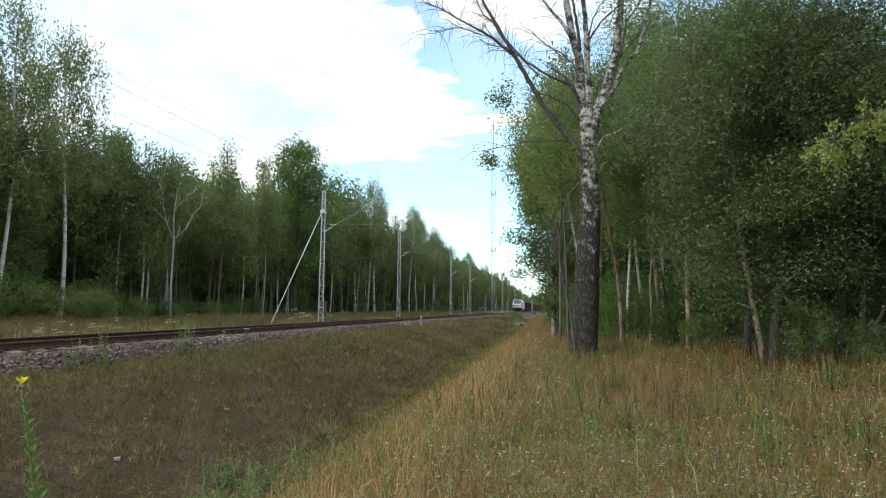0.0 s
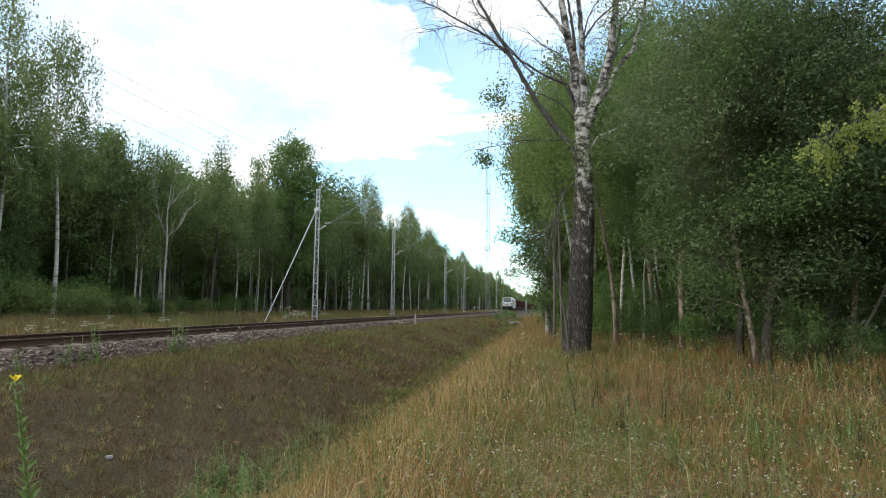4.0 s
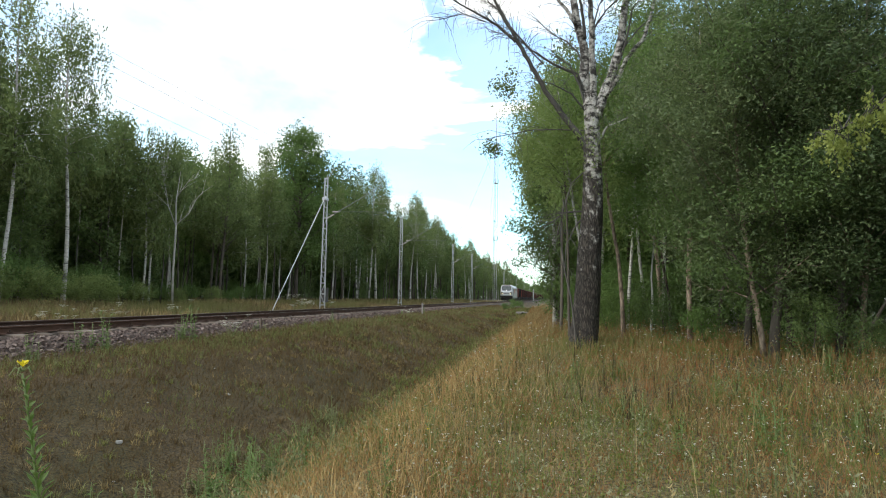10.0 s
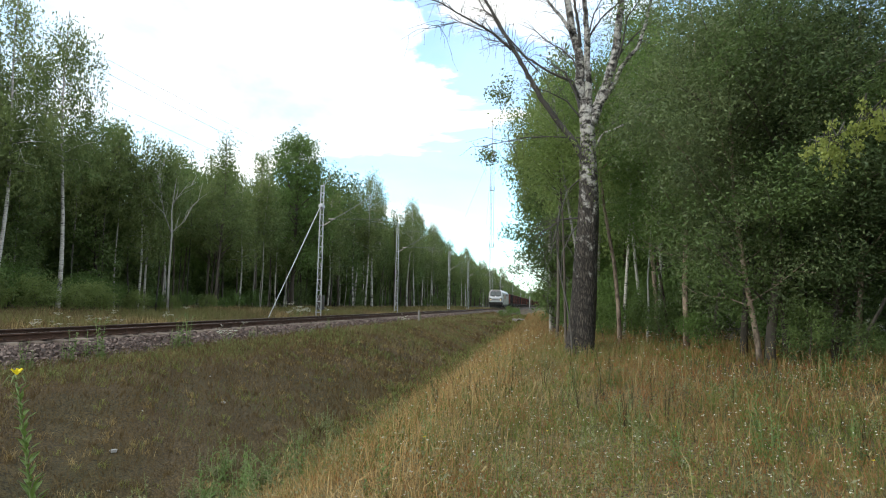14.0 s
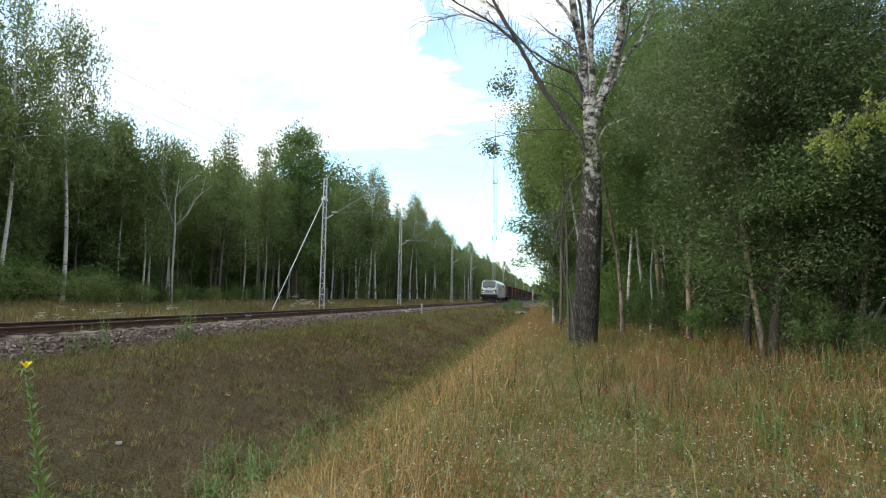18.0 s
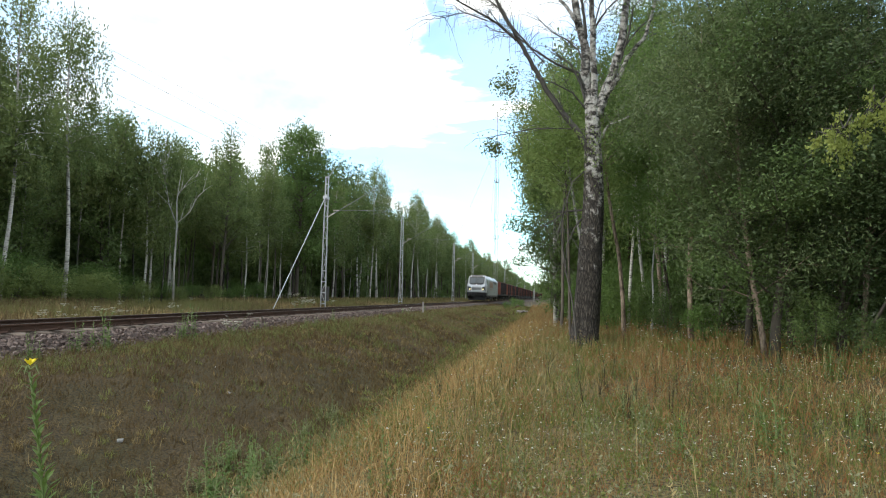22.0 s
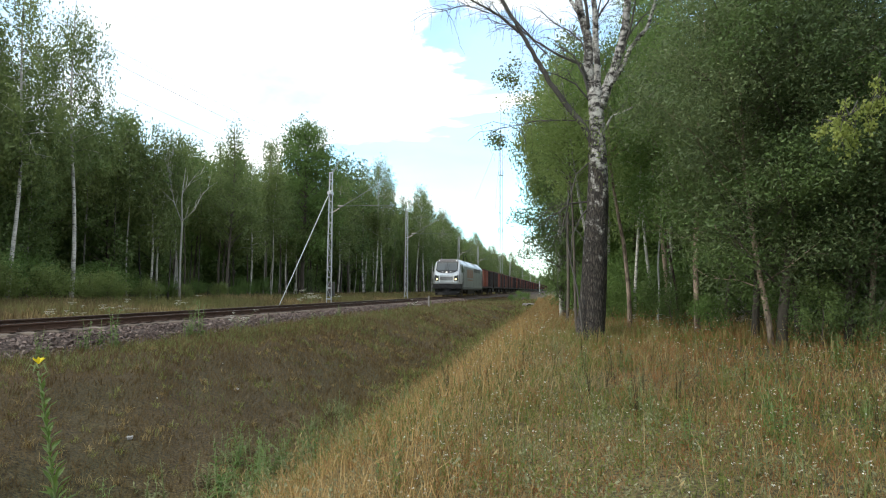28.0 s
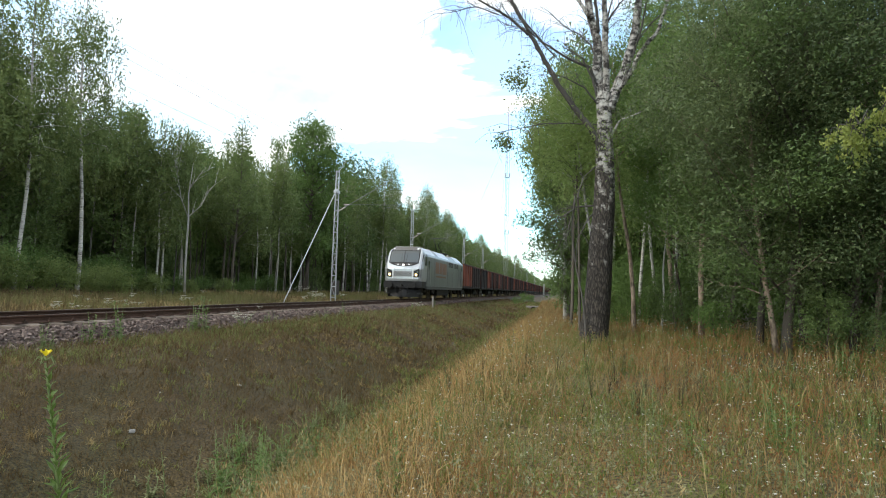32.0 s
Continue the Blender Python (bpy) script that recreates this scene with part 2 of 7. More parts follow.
def old_birch_bark():
    """White above, dark fissured cork on the foot of the trunk, with ragged edges between."""
    m, t, b = material("old_birch_bark")
    marks = noise_of(t, 4.0, 5, (1.5, 1.5, 2.3), 0.7)
    big = noise_of(t, 3.4, 6, (1.6, 1.6, 0.9), 0.72)
    fine = noise_of(t, 40, 4, (1, 1, 0.4))
    vor = t.nodes.new("ShaderNodeTexVoronoi")
    co, mp = t.nodes.new("ShaderNodeTexCoord"), t.nodes.new("ShaderNodeMapping")
    mp.inputs["Scale"].default_value = (24, 24, 6)
    vor.feature = "DISTANCE_TO_EDGE"
    vor.inputs["Scale"].default_value = 1.0
    link(t, co.outputs["Object"], mp.inputs["Vector"])
    wv = t.nodes.new("ShaderNodeTexNoise")
    wv.inputs["Scale"].default_value, wv.inputs["Detail"].default_value = 0.8, 5
    link(t, mp.outputs["Vector"], wv.inputs["Vector"])
    ma = t.nodes.new("ShaderNodeVectorMath")
    ma.operation = "MULTIPLY_ADD"
    ma.inputs[1].default_value = (2.2, 2.2, 2.2)
    link(t, wv.outputs["Color"], ma.inputs[0])
    link(t, mp.outputs["Vector"], ma.inputs[2])
    link(t, ma.outputs[0], vor.inputs["Vector"])
    cork = ramp(t, vor.outputs["Distance"], [(0.0, (0.012, 0.010, 0.009)), (0.12, (0.052, 0.043, 0.036)), (0.45, (0.155, 0.132, 0.112))])
    white = ramp(t, marks, [(0.435, (0.035, 0.031, 0.028)), (0.485, (0.33, 0.31, 0.29)), (0.6, (0.59, 0.57, 0.535))])
    sep = t.nodes.new("ShaderNodeSeparateXYZ")
    link(t, co.outputs["Object"], sep.inputs[0])
    mr = t.nodes.new("ShaderNodeMapRange")
    for k, v in (("From Min", 0.6), ("From Max", 5.0), ("To Min", -0.2), ("To Max", 0.075)):
        mr.inputs[k].default_value = v
    link(t, sep.outputs["Z"], mr.inputs["Value"])
    ad = t.nodes.new("ShaderNodeMath")
    ad.operation = "ADD"
    link(t, mr.outputs[0], ad.inputs[0])
    link(t, big, ad.inputs[1])
    f = ramp(t, ad.outputs[0], [(0.455, (0, 0, 0)), (0.58, (1, 1, 1))])
    link(t, mixc(t, f, cork, white), b.inputs["Base Color"])
    b.inputs["Roughness"].default_value = 0.85
    bump(t, b, vor.outputs["Distance"], 1.0, 0.05)
    return m


M["birch_bark"] = birch_bark()
M["old_birch_bark"] = old_birch_bark()
M["pale_bark"] = surface("pale_bark", [(0.3, (0.22, 0.21, 0.195)), (0.6, (0.48, 0.465, 0.44))], 4, 30, 0.8, 0, 0.4, 0.01, (1, 1, 0.5))
M["grey_bark"] = surface("grey_bark", [(0.3, (0.04, 0.034, 0.028)), (0.6, (0.11, 0.092, 0.075))], 3, 30, 0.9, 0, 0.6, 0.02, (1, 1, 0.3))
M["pine_bark"] = surface("pine_bark", [(0.38, (0.04, 0.03, 0.025)), (0.5, (0.11, 0.08, 0.06)), (0.64, (0.34, 0.26, 0.20))], 5, 24, 0.9, 0, 0.6, 0.02, (1, 1, 0.4))
M["pole_bark"] = surface("pole_bark", [(0.36, (0.05, 0.045, 0.04)), (0.5, (0.17, 0.155, 0.14)), (0.64, (0.42, 0.40, 0.37))], 2.5, 24, 0.85, 0, 0.4, 0.01, (1, 1, 0.6), 0.35)
M["dead_bark"] = surface("dead_bark", [(0.3, (0.045, 0.04, 0.036)), (0.7, (0.135, 0.125, 0.115))], 4, 30, 0.9, 0, 0.5, 0.01, (1, 1, 0.3))
M["stone"] = surface("stone", [(0.25, (0.12, 0.105, 0.10)), (0.5, (0.24, 0.215, 0.205)), (0.8, (0.40, 0.37, 0.35))], 3, 25, 0.9, 0, 0.3, 0.01)
M["rail_steel"] = surface("rail_steel", [(0.3, (0.04, 0.022, 0.015)), (0.7, (0.115, 0.062, 0.042))], 3, 30, 0.8, 0.1)
M["rail_head"] = surface("rail_head", [(0.3, (0.20, 0.17, 0.15)), (0.7, (0.36, 0.33, 0.30))], 2, 30, 0.4, 0.9, 0.1)
M["sleeper"] = surface("sleeper", [(0.3, (0.08, 0.06, 0.047)), (0.7, (0.21, 0.17, 0.14))], 3, 22, 0.95, 0, 0.5, 0.01, (0.3, 1, 1))
M["concrete"] = surface("concrete", [(0.3, (0.30, 0.30, 0.29)), (0.7, (0.48, 0.475, 0.46))], 2.5, 30, 0.9, 0, 0.25, 0.005)
M["galvanised"] = surface("galvanised", [(0.3, (0.36, 0.37, 0.38)), (0.7, (0.56, 0.57, 0.58))], 2, 25, 0.55, 0.35, 0.1, 0.003)
M["dark_iron"] = surface("dark_iron", [(0.3, (0.010, 0.0095, 0.009)), (0.7, (0.032, 0.029, 0.027))], 3, 25, 0.7, 0.3, 0.3, 0.005)
M["wire"] = surface("wire", [(0.3, (0.06, 0.06, 0.06)), (0.7, (0.13, 0.12, 0.11))], 2, 25, 0.6, 0.5, 0.0)
M["dull_steel"] = surface("dull_steel", [(0.3, (0.13, 0.135, 0.14)), (0.7, (0.26, 0.265, 0.27))], 2, 25, 0.6, 0.3, 0.1, 0.003)
M["insulator"] = surface("insulator", [(0.3, (0.42, 0.36, 0.32)), (0.7, (0.62, 0.58, 0.54))], 2, 25, 0.3)


# ---- mesh building ----
class Builder:
    """Collects vertices and faces for one mesh."""

    def __init__(self):
        self.v, self.f = [], []

    def add(self, verts, faces):
        n = len(self.v)
        self.v.extend(verts)
        self.f.extend([tuple(i + n for i in f) for f in faces])
        return self

    def box(self, x0, y0, z0, x1, y1, z1, c=0.0):
        """A box; c cuts its edges back by that much."""
        if c <= 0:
            vs = [(x, y, z) for z in (z0, z1) for y in (y0, y1) for x in (x0, x1)]
            return self.add(vs, [(0, 2, 3, 1), (4, 5, 7, 6), (0, 1, 5, 4), (2, 6, 7, 3), (0, 4, 6, 2), (1, 3, 7, 5)])
        vs, idx = [], {}
        for i in (0, 1):
            for j in (0, 1):
                for k in (0, 1):
                    p = (x1 if i else x0, y1 if j else y0, z1 if k else z0)
                    s = (-c if i else c, -c if j else c, -c if k else c)
                    for a in range(3):
                        q = [p[b] + (0 if b == a else s[b]) for b in range(3)]
                        idx[(i, j, k, a)] = len(vs)
                        vs.append(tuple(q))
        fs = []
        for a in range(3):
            b, d = (a + 1) % 3, (a + 2) % 3
            for s in (0, 1):
                loop = []
                for u, w in ((0, 0), (1, 0), (1, 1), (0, 1)):
                    key = [0, 0, 0]
                    key[a], key[b], key[d] = s, u, w
                    loop.append(idx[(*key, a)])
                fs.append(tuple(loop if s else loop[::-1]))
            for u in (0, 1):
                for w in (0, 1):
                    k0, k1 = [0, 0, 0], [0, 0, 0]
                    k0[b], k0[d], k1[b], k1[d] = u, w, u, w
                    k1[a] = 1
                    q = [idx[(*k0, b)], idx[(*k1, b)], idx[(*k1, d)], idx[(*k0, d)]]
                    fs.append(tuple(q if u == w else q[::-1]))
        for i in (0, 1):
            for j in (0, 1):
                for k in (0, 1):
                    q = [idx[(i, j, k, a)] for a in range(3)]
                    fs.append(tuple(q if (i + j + k) % 2 else q[::-1]))
        return self.add(vs, fs)

    def tube(self, pts, radii, n=8, caps=True):
        pts = [Vector(p) for p in pts]
        if isinstance(radii, (int, float)):
            radii = [radii] * len(pts)
        vs, fs = [], []
        side = None
        for i, p in enumerate(pts):
            d = (pts[min(i + 1, len(pts) - 1)] - pts[max(i - 1, 0)]).normalized()
            if side is None or abs(side.dot(d)) > 0.95:
                side = d.orthogonal().normalized()
            side = (side - d * side.dot(d)).normalized()
            up = d.cross(side)
            for k in range(n):
                a = 2 * math.pi * k / n
                vs.append(tuple(p + (side * math.cos(a) + up * math.sin(a)) * radii[i]))
        for i in range(len(pts) - 1):
            for k in range(n):
                fs.append((i * n + k, i * n + (k + 1) % n, (i + 1) * n + (k + 1) % n, (i + 1) * n + k))
        if caps:
            fs.append(tuple(range(n - 1, -1, -1)))
            fs.append(tuple((len(pts) - 1) * n + k for k in range(n)))
        return self.add(vs, fs)

    def prism(self, poly, axis, a, b):
        """poly swept along an axis (0, 1, 2) from a to b; poly is in the two other axes, in order."""
        n = len(poly)
        o = [i for i in range(3) if i != axis]
        vs = []
        for c in (a, b):
            for p in poly:
                q = [0, 0, 0]
                q[axis], q[o[0]], q[o[1]] = c, p[0], p[1]
                vs.append(tuple(q))
        fs = [(i, (i + 1) % n, n + (i + 1) % n, n + i) for i in range(n)]
        fs += [tuple(range(n))[::-1], tuple(range(n, 2 * n))]
        return self.add(vs, fs)

    def quads(self, arr):
        """arr: N x 4 x 3 corners."""
        n = len(self.v)
        self.v.extend(map(tuple, arr.reshape(-1, 3).tolist()))
        k = np.arange(n, n + 4 * len(arr)).reshape(-1, 4)
        self.f.extend(map(tuple, k.tolist()))
        return self

    def mesh(self, name, mat, smooth=False, fix=False):
        me = bpy.data.meshes.new(name)
        me.from_pydata(self.v, [], self.f)
        me.materials.append(mat)
        if fix:
            bm = bmesh.new()
            bm.from_mesh(me)
            bmesh.ops.recalc_face_normals(bm, faces=bm.faces)
            bm.to_mesh(me)
            bm.free()
        if smooth:
            me.polygons.foreach_set("use_smooth", [True] * len(me.polygons))
        return me


def leaf_mesh(name, corners, mat):
    """A mesh of loose quads or triangles from an N x k x 3 array."""
    n, k = corners.shape[:2]
    me = bpy.data.meshes.new(name)
    me.vertices.add(k * n)
    me.loops.add(k * n)
    me.polygons.add(n)
    me.vertices.foreach_set("co", np.ascontiguousarray(corners, dtype=np.float32).ravel())
    me.loops.foreach_set("vertex_index", np.arange(k * n, dtype=np.int32))
    me.polygons.foreach_set("loop_start", np.arange(0, k * n, k, dtype=np.int32))
    me.update(calc_edges=True)
    me.materials.append(mat)
    return me


def part(name, b, mat, parent, label="", smooth=False, fix=True, at=None):
    """One mesh under a thing or under a part."""
    me = b if isinstance(b, bpy.types.Mesh) else b.mesh(name, mat, smooth, fix)
    ob = new(name, me)
    ob.parent = parent
    if at is not None:
        ob.location = at
    if label:
        ob["label"] = label
    return ob


def thing(name, label, category, group="", kind="", at=(0, 0, 0), turn=0.0):
    ob = tagged(new(name), label, category, group, kind)
    ob.matrix_basis = pose(*at, 0, 0, turn)
    return ob


# ---- plan ----
AXIS, RAIL, POLE = -11.685, 0.635, -15.2   # track axis, rail top, line of masts
PROFILE = [(-4000, 1.2), (-60, 0.95), (-30, 0.72), (-23, 0.6), (-16.5, 0.38), (-14.6, 0.2), (-9.3, 0.12), (-8.2, 0.1),
           (-7.3, -0.05), (-5.6, -0.62), (-4.3, -1.08), (-3.4, -1.15), (-2.7, -0.72), (-1.9, -0.16), (-1.2, 0.0), (0.4, 0.02),
           (2.5, 0.16), (6, 0.3), (40, 0.5), (4000, 1.2)]
PX, PZ = np.array([p[0] for p in PROFILE]), np.array([p[1] for p in PROFILE])


def ground_z(x, y):
    """Height of the land; the ditch runs out at a crossing."""
    x, y = np.asarray(x, float), np.asarray(y, float)
    z = np.interp(x, PX, PZ)
    fill = np.clip((y - 48) / 16, 0, 1)
    fill = fill * fill * (3 - 2 * fill)
    z = np.where((x > -9) & (x < -1.2), z * (1 - fill) + fill * 0.02, z)
    rise = np.clip((y - 5.5) / 8, 0, 1)
    z = z + 0.27 * rise * rise * (3 - 2 * rise) * np.clip((x + 1.6) / 1.6, 0, 1)
    rough = 0.05 * np.sin(x * 1.7 + 0.6 * np.sin(y * 0.9)) * np.sin(y * 1.3 + 1.0) + 0.03 * np.sin(x * 4.1 + y * 2.3) + 0.03 * np.sin(y * 0.37 + x * 0.6)
    near_track = np.clip((np.abs(x - AXIS) - 2.6) / 1.5, 0, 1)
    return z + rough * near_track


def soil_material():
    """Meadow, brown bank and forest floor: bands that follow the land, broken up by noise."""
    m, t, b = material("soil")
    co = t.nodes.new("ShaderNodeTexCoord")
    sep = t.nodes.new("ShaderNodeSeparateXYZ")
    link(t, co.outputs["Object"], sep.inputs[0])
    big, mid, fine = noise_of(t, 0.35, 5), noise_of(t, 2.2, 5), noise_of(t, 30, 4)
    sh = t.nodes.new("ShaderNodeMath")
    sh.operation = "MULTIPLY_ADD"
    sh.inputs[1].default_value = 2.4
    link(t, mid, sh.inputs[0])
    link(t, sep.outputs["X"], sh.inputs[2])
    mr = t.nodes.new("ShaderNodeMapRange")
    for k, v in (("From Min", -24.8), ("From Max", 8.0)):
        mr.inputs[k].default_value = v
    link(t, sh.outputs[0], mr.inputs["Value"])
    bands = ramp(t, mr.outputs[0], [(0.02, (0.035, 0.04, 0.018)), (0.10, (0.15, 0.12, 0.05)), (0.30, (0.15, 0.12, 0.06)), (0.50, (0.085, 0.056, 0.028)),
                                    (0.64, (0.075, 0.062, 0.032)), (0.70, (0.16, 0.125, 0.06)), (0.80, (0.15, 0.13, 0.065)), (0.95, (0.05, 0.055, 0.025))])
    tint = ramp(t, big, [(0.35, (0.75, 0.85, 0.6)), (0.6, (1.1, 1.0, 0.95))])
    spots = ramp(t, fine, [(0.36, (0.35, 0.33, 0.32)), (0.5, (0.9, 0.9, 0.88)), (0.66, (1.7, 1.6, 1.45))])
    link(t, mixc(t, 1.0, mixc(t, 1.0, bands, tint, "MULTIPLY"), spots, "MULTIPLY"), b.inputs["Base Color"])
    b.inputs["Roughness"].default_value = 0.95
    bump(t, b, fine, 0.8, 0.05)
    return m


M["soil"] = soil_material()


def graded(lo, hi, step, near, far):
    """Coordinates with a fine step between near and far, growing outside."""
    mid = list(np.arange(near, far + 1e-6, step))
    up, s = [], step
    while (up[-1] if up else far) < hi:
        s *= 1.25
        up.append(min((up[-1] if up else far) + s, hi))
    dn, s = [], step
    while (dn[-1] if dn else near) > lo:
        s *= 1.25
        dn.append(max((dn[-1] if dn else near) - s, lo))
    return np.array(dn[::-1] + mid + up)


def build_ground():
    xs, ys = graded(-2500, 2500, 0.3, -16, 6), graded(-400, 4000, 0.45, 1, 60)
    X, Y = np.meshgrid(xs, ys)
    Z = ground_z(X, Y)
    b = Builder()
    b.v = np.stack([X, Y, Z], -1).reshape(-1, 3).tolist()
    n = len(xs)
    i = (np.arange(len(ys) - 1)[:, None] * n + np.arange(n - 1)[None]).ravel()
    b.f = np.stack([i, i + 1, i + n + 1, i + n], 1).tolist()
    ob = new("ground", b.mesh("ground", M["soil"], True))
    tagged(ob, "dry meadow, grassy ditch and brown railway bank", "ground", kind="structure")


build_ground()


# ---- railway track ----
def build_track():
    bed = Builder()
    poly = [(AXIS - 3.0, 0.0), (AXIS - 2.35, 0.19), (AXIS - 1.75, 0.39), (AXIS + 1.75, 0.39), (AXIS + 2.3, 0.14), (AXIS + 2.9, 0.0)]
    bed.prism(poly, 1, -300, 755)
    tagged(new("ballast_bed", bed.mesh("ballast_bed", M["ballast"], False, True)), "grey-brown crushed stone ballast bed", "ballast", kind="structure")
    track = thing("railway_track", "rusty single railway track on worn sleepers", "railway track", kind="structure")
    foot = [(-0.075, 0), (0.075, 0), (0.075, 0.012), (0.012, 0.03), (0.012, 0.115), (0.036, 0.128), (0.036, 0.152), (0.028, 0.16),
            (-0.028, 0.16), (-0.036, 0.152), (-0.036, 0.128), (-0.012, 0.115), (-0.012, 0.03), (-0.075, 0.012)]
    for s in (-0.7525, 0.7525):
        r = part("rail", Builder().prism(foot, 1, -300, 755), M["rail_steel"], track, at=(AXIS + s, 0, RAIL - 0.16))
        part("rail_head", Builder().box(-0.027, -300, 0.1602, 0.027, 755, 0.1625), M["rail_head"], r, "worn bright running surface")
    # sleepers with uneven ends; the far ones joined
    shapes = []
    rnd = random.Random(4)
    for k in range(5):
        b = Builder().box(-1.3, -0.12, -0.15, 1.3, 0.12, 0.0, 0.018)
        b.v = [(x + rnd.uniform(-0.025, 0.025), y + rnd.uniform(-0.008, 0.008), z + rnd.uniform(-0.008, 0.004)) for x, y, z in b.v]
        shapes.append(b.mesh("sleeper", M["sleeper"], False, True))
    plate = Builder().box(-0.11, -0.08, 0, 0.11, 0.08, 0.02, 0.004)
    for s in (-0.088, 0.088):
        plate.box(s - 0.02, -0.05, 0.02, s + 0.02, 0.05, 0.05, 0.006)
        plate.tube([(s, 0, 0.05), (s, 0, 0.085)], 0.014, 6)
    plate = plate.mesh("tie_plate", M["rail_steel"], False, True)
    y = 4.0
    for k in range(230):
        y += 0.62 + rnd.uniform(-0.03, 0.03)
        s = part("sleeper", shapes[k % 5], None, track, at=(AXIS + rnd.uniform(-0.04, 0.04), y, RAIL - 0.162))
        s.rotation_euler = (0, 0, rnd.uniform(-0.012, 0.012))
        if k < 70:
            for u in (-0.7525, 0.7525):
                part("tie_plate", plate, None, s, at=(u, 0, 0.002))
    far = Builder()
    while y < 754:
        y += 0.62
        far.box(AXIS - 1.3, y - 0.12, RAIL - 0.31, AXIS + 1.3, y + 0.12, RAIL - 0.162)
    for k in range(80):
        yy = 4.0 - 0.62 * k
        far.box(AXIS - 1.3, yy - 0.12, RAIL - 0.31, AXIS + 1.3, yy + 0.12, RAIL - 0.162)
    tagged(part("far_sleepers", far, M["sleeper"], track), kind="stuff")


def ballast_material():
    m, t, b = material("ballast")
    vor, co = t.nodes.new("ShaderNodeTexVoronoi"), t.nodes.new("ShaderNodeTexCoord")
    vor.inputs["Scale"].default_value = 16
    link(t, co.outputs["Object"], vor.inputs["Vector"])
    tone = ramp(t, vor.outputs["Color"], [(0.1, (0.055, 0.039, 0.034)), (0.5, (0.115, 0.085, 0.075)), (0.9, (0.185, 0.143, 0.127))])
    gap = ramp(t, vor.outputs["Distance"], [(0.25, (1, 1, 1)), (0.6, (0.35, 0.33, 0.32))])
    stain = ramp(t, noise_of(t, 0.8, 4), [(0.35, (0.85, 0.75, 0.66)), (0.65, (1.0, 1.0, 1.0))])
    link(t, mixc(t, 1.0, mixc(t, 1.0, tone, gap, "MULTIPLY"), stain, "MULTIPLY"), b.inputs["Base Color"])
    b.inputs["Roughness"].default_value = 0.95
    bump(t, b, vor.outputs["Distance"], -0.8, 0.05)
    return m


def island_stone():
    m, t, b = material("ballast_stone")
    geo = t.nodes.new("ShaderNodeNewGeometry")
    c = ramp(t, geo.outputs["Random Per Island"], [(0.0, (0.065, 0.045, 0.04)), (0.45, (0.12, 0.088, 0.078)), (0.8, (0.175, 0.133, 0.118)), (1.0, (0.27, 0.22, 0.195))])
    spots = ramp(t, noise_of(t, 35, 3), [(0.3, (0.7, 0.68, 0.66)), (0.7, (1.15, 1.12, 1.1))])
    link(t, mixc(t, 1.0, c, spots, "MULTIPLY"), b.inputs["Base Color"])
    b.inputs["Roughness"].default_value = 0.9
    return m


M["ballast"], M["ballast_stone"] = ballast_material(), island_stone()
build_track()


def stones(name, xs, ys, zs, sizes, seed):
    """Broken stones: jittered boxes turned every way, in one mesh."""
    rng = np.random.default_rng(seed)
    n = len(xs)
    cube = np.array([(x, y, z) for z in (-1, 1) for y in (-1, 1) for x in (-1, 1)], float)
    v = cube[None] * rng.uniform(0.55, 1.15, (n, 8, 3)) * sizes[:, None, None] * rng.uniform(0.6, 1.1, (n, 1, 3))
    a, c = rng.uniform(0, 6.28, (2, n))
    ca, sa, cc, sc = np.cos(a), np.sin(a), np.cos(c), np.sin(c)
    x, y, z = v[..., 0], v[..., 1], v[..., 2]
    x, y = x * ca[:, None] - y * sa[:, None], x * sa[:, None] + y * ca[:, None]
    y, z = y * cc[:, None] - z * sc[:, None], y * sc[:, None] + z * cc[:, None]
    v = np.stack([x + xs[:, None], y + ys[:, None], z + zs[:, None]], -1)
    faces = np.array([(0, 2, 3, 1), (4, 5, 7, 6), (0, 1, 5, 4), (2, 6, 7, 3), (0, 4, 6, 2), (1, 3, 7, 5)])
    f = (faces[None] + 8 * np.arange(n)[:, None, None]).reshape(-1, 4)
    me = bpy.data.meshes.new(name)
    me.from_pydata(v.reshape(-1, 3).tolist(), [], f.tolist())
    me.materials.append(M["ballast_stone"])
    return tagged(new(name, me), "loose crushed grey stones of the track bed", "ballast", kind="stuff")


def bed_z(x):
    return np.interp(x - AXIS, [-3.0, -2.35, -1.75, 1.75, 2.3, 2.9], [0.0, 0.19, 0.39, 0.39, 0.14, 0.0])


rng = np.random.default_rng(3)
n = 13000
sy = 7 + 60 * rng.random(n) ** 1.8
sx = AXIS + np.where(rng.random(n) < 0.78, rng.uniform(0.85, 2.75, n), rng.uniform(-1.3, 1.3, n))
stones("ballast_stones", sx, sy, bed_z(sx) + 0.0 + rng.uniform(-0.02, 0.02, n), rng.uniform(0.022, 0.04, n) * (1 + sy / 60), 5)


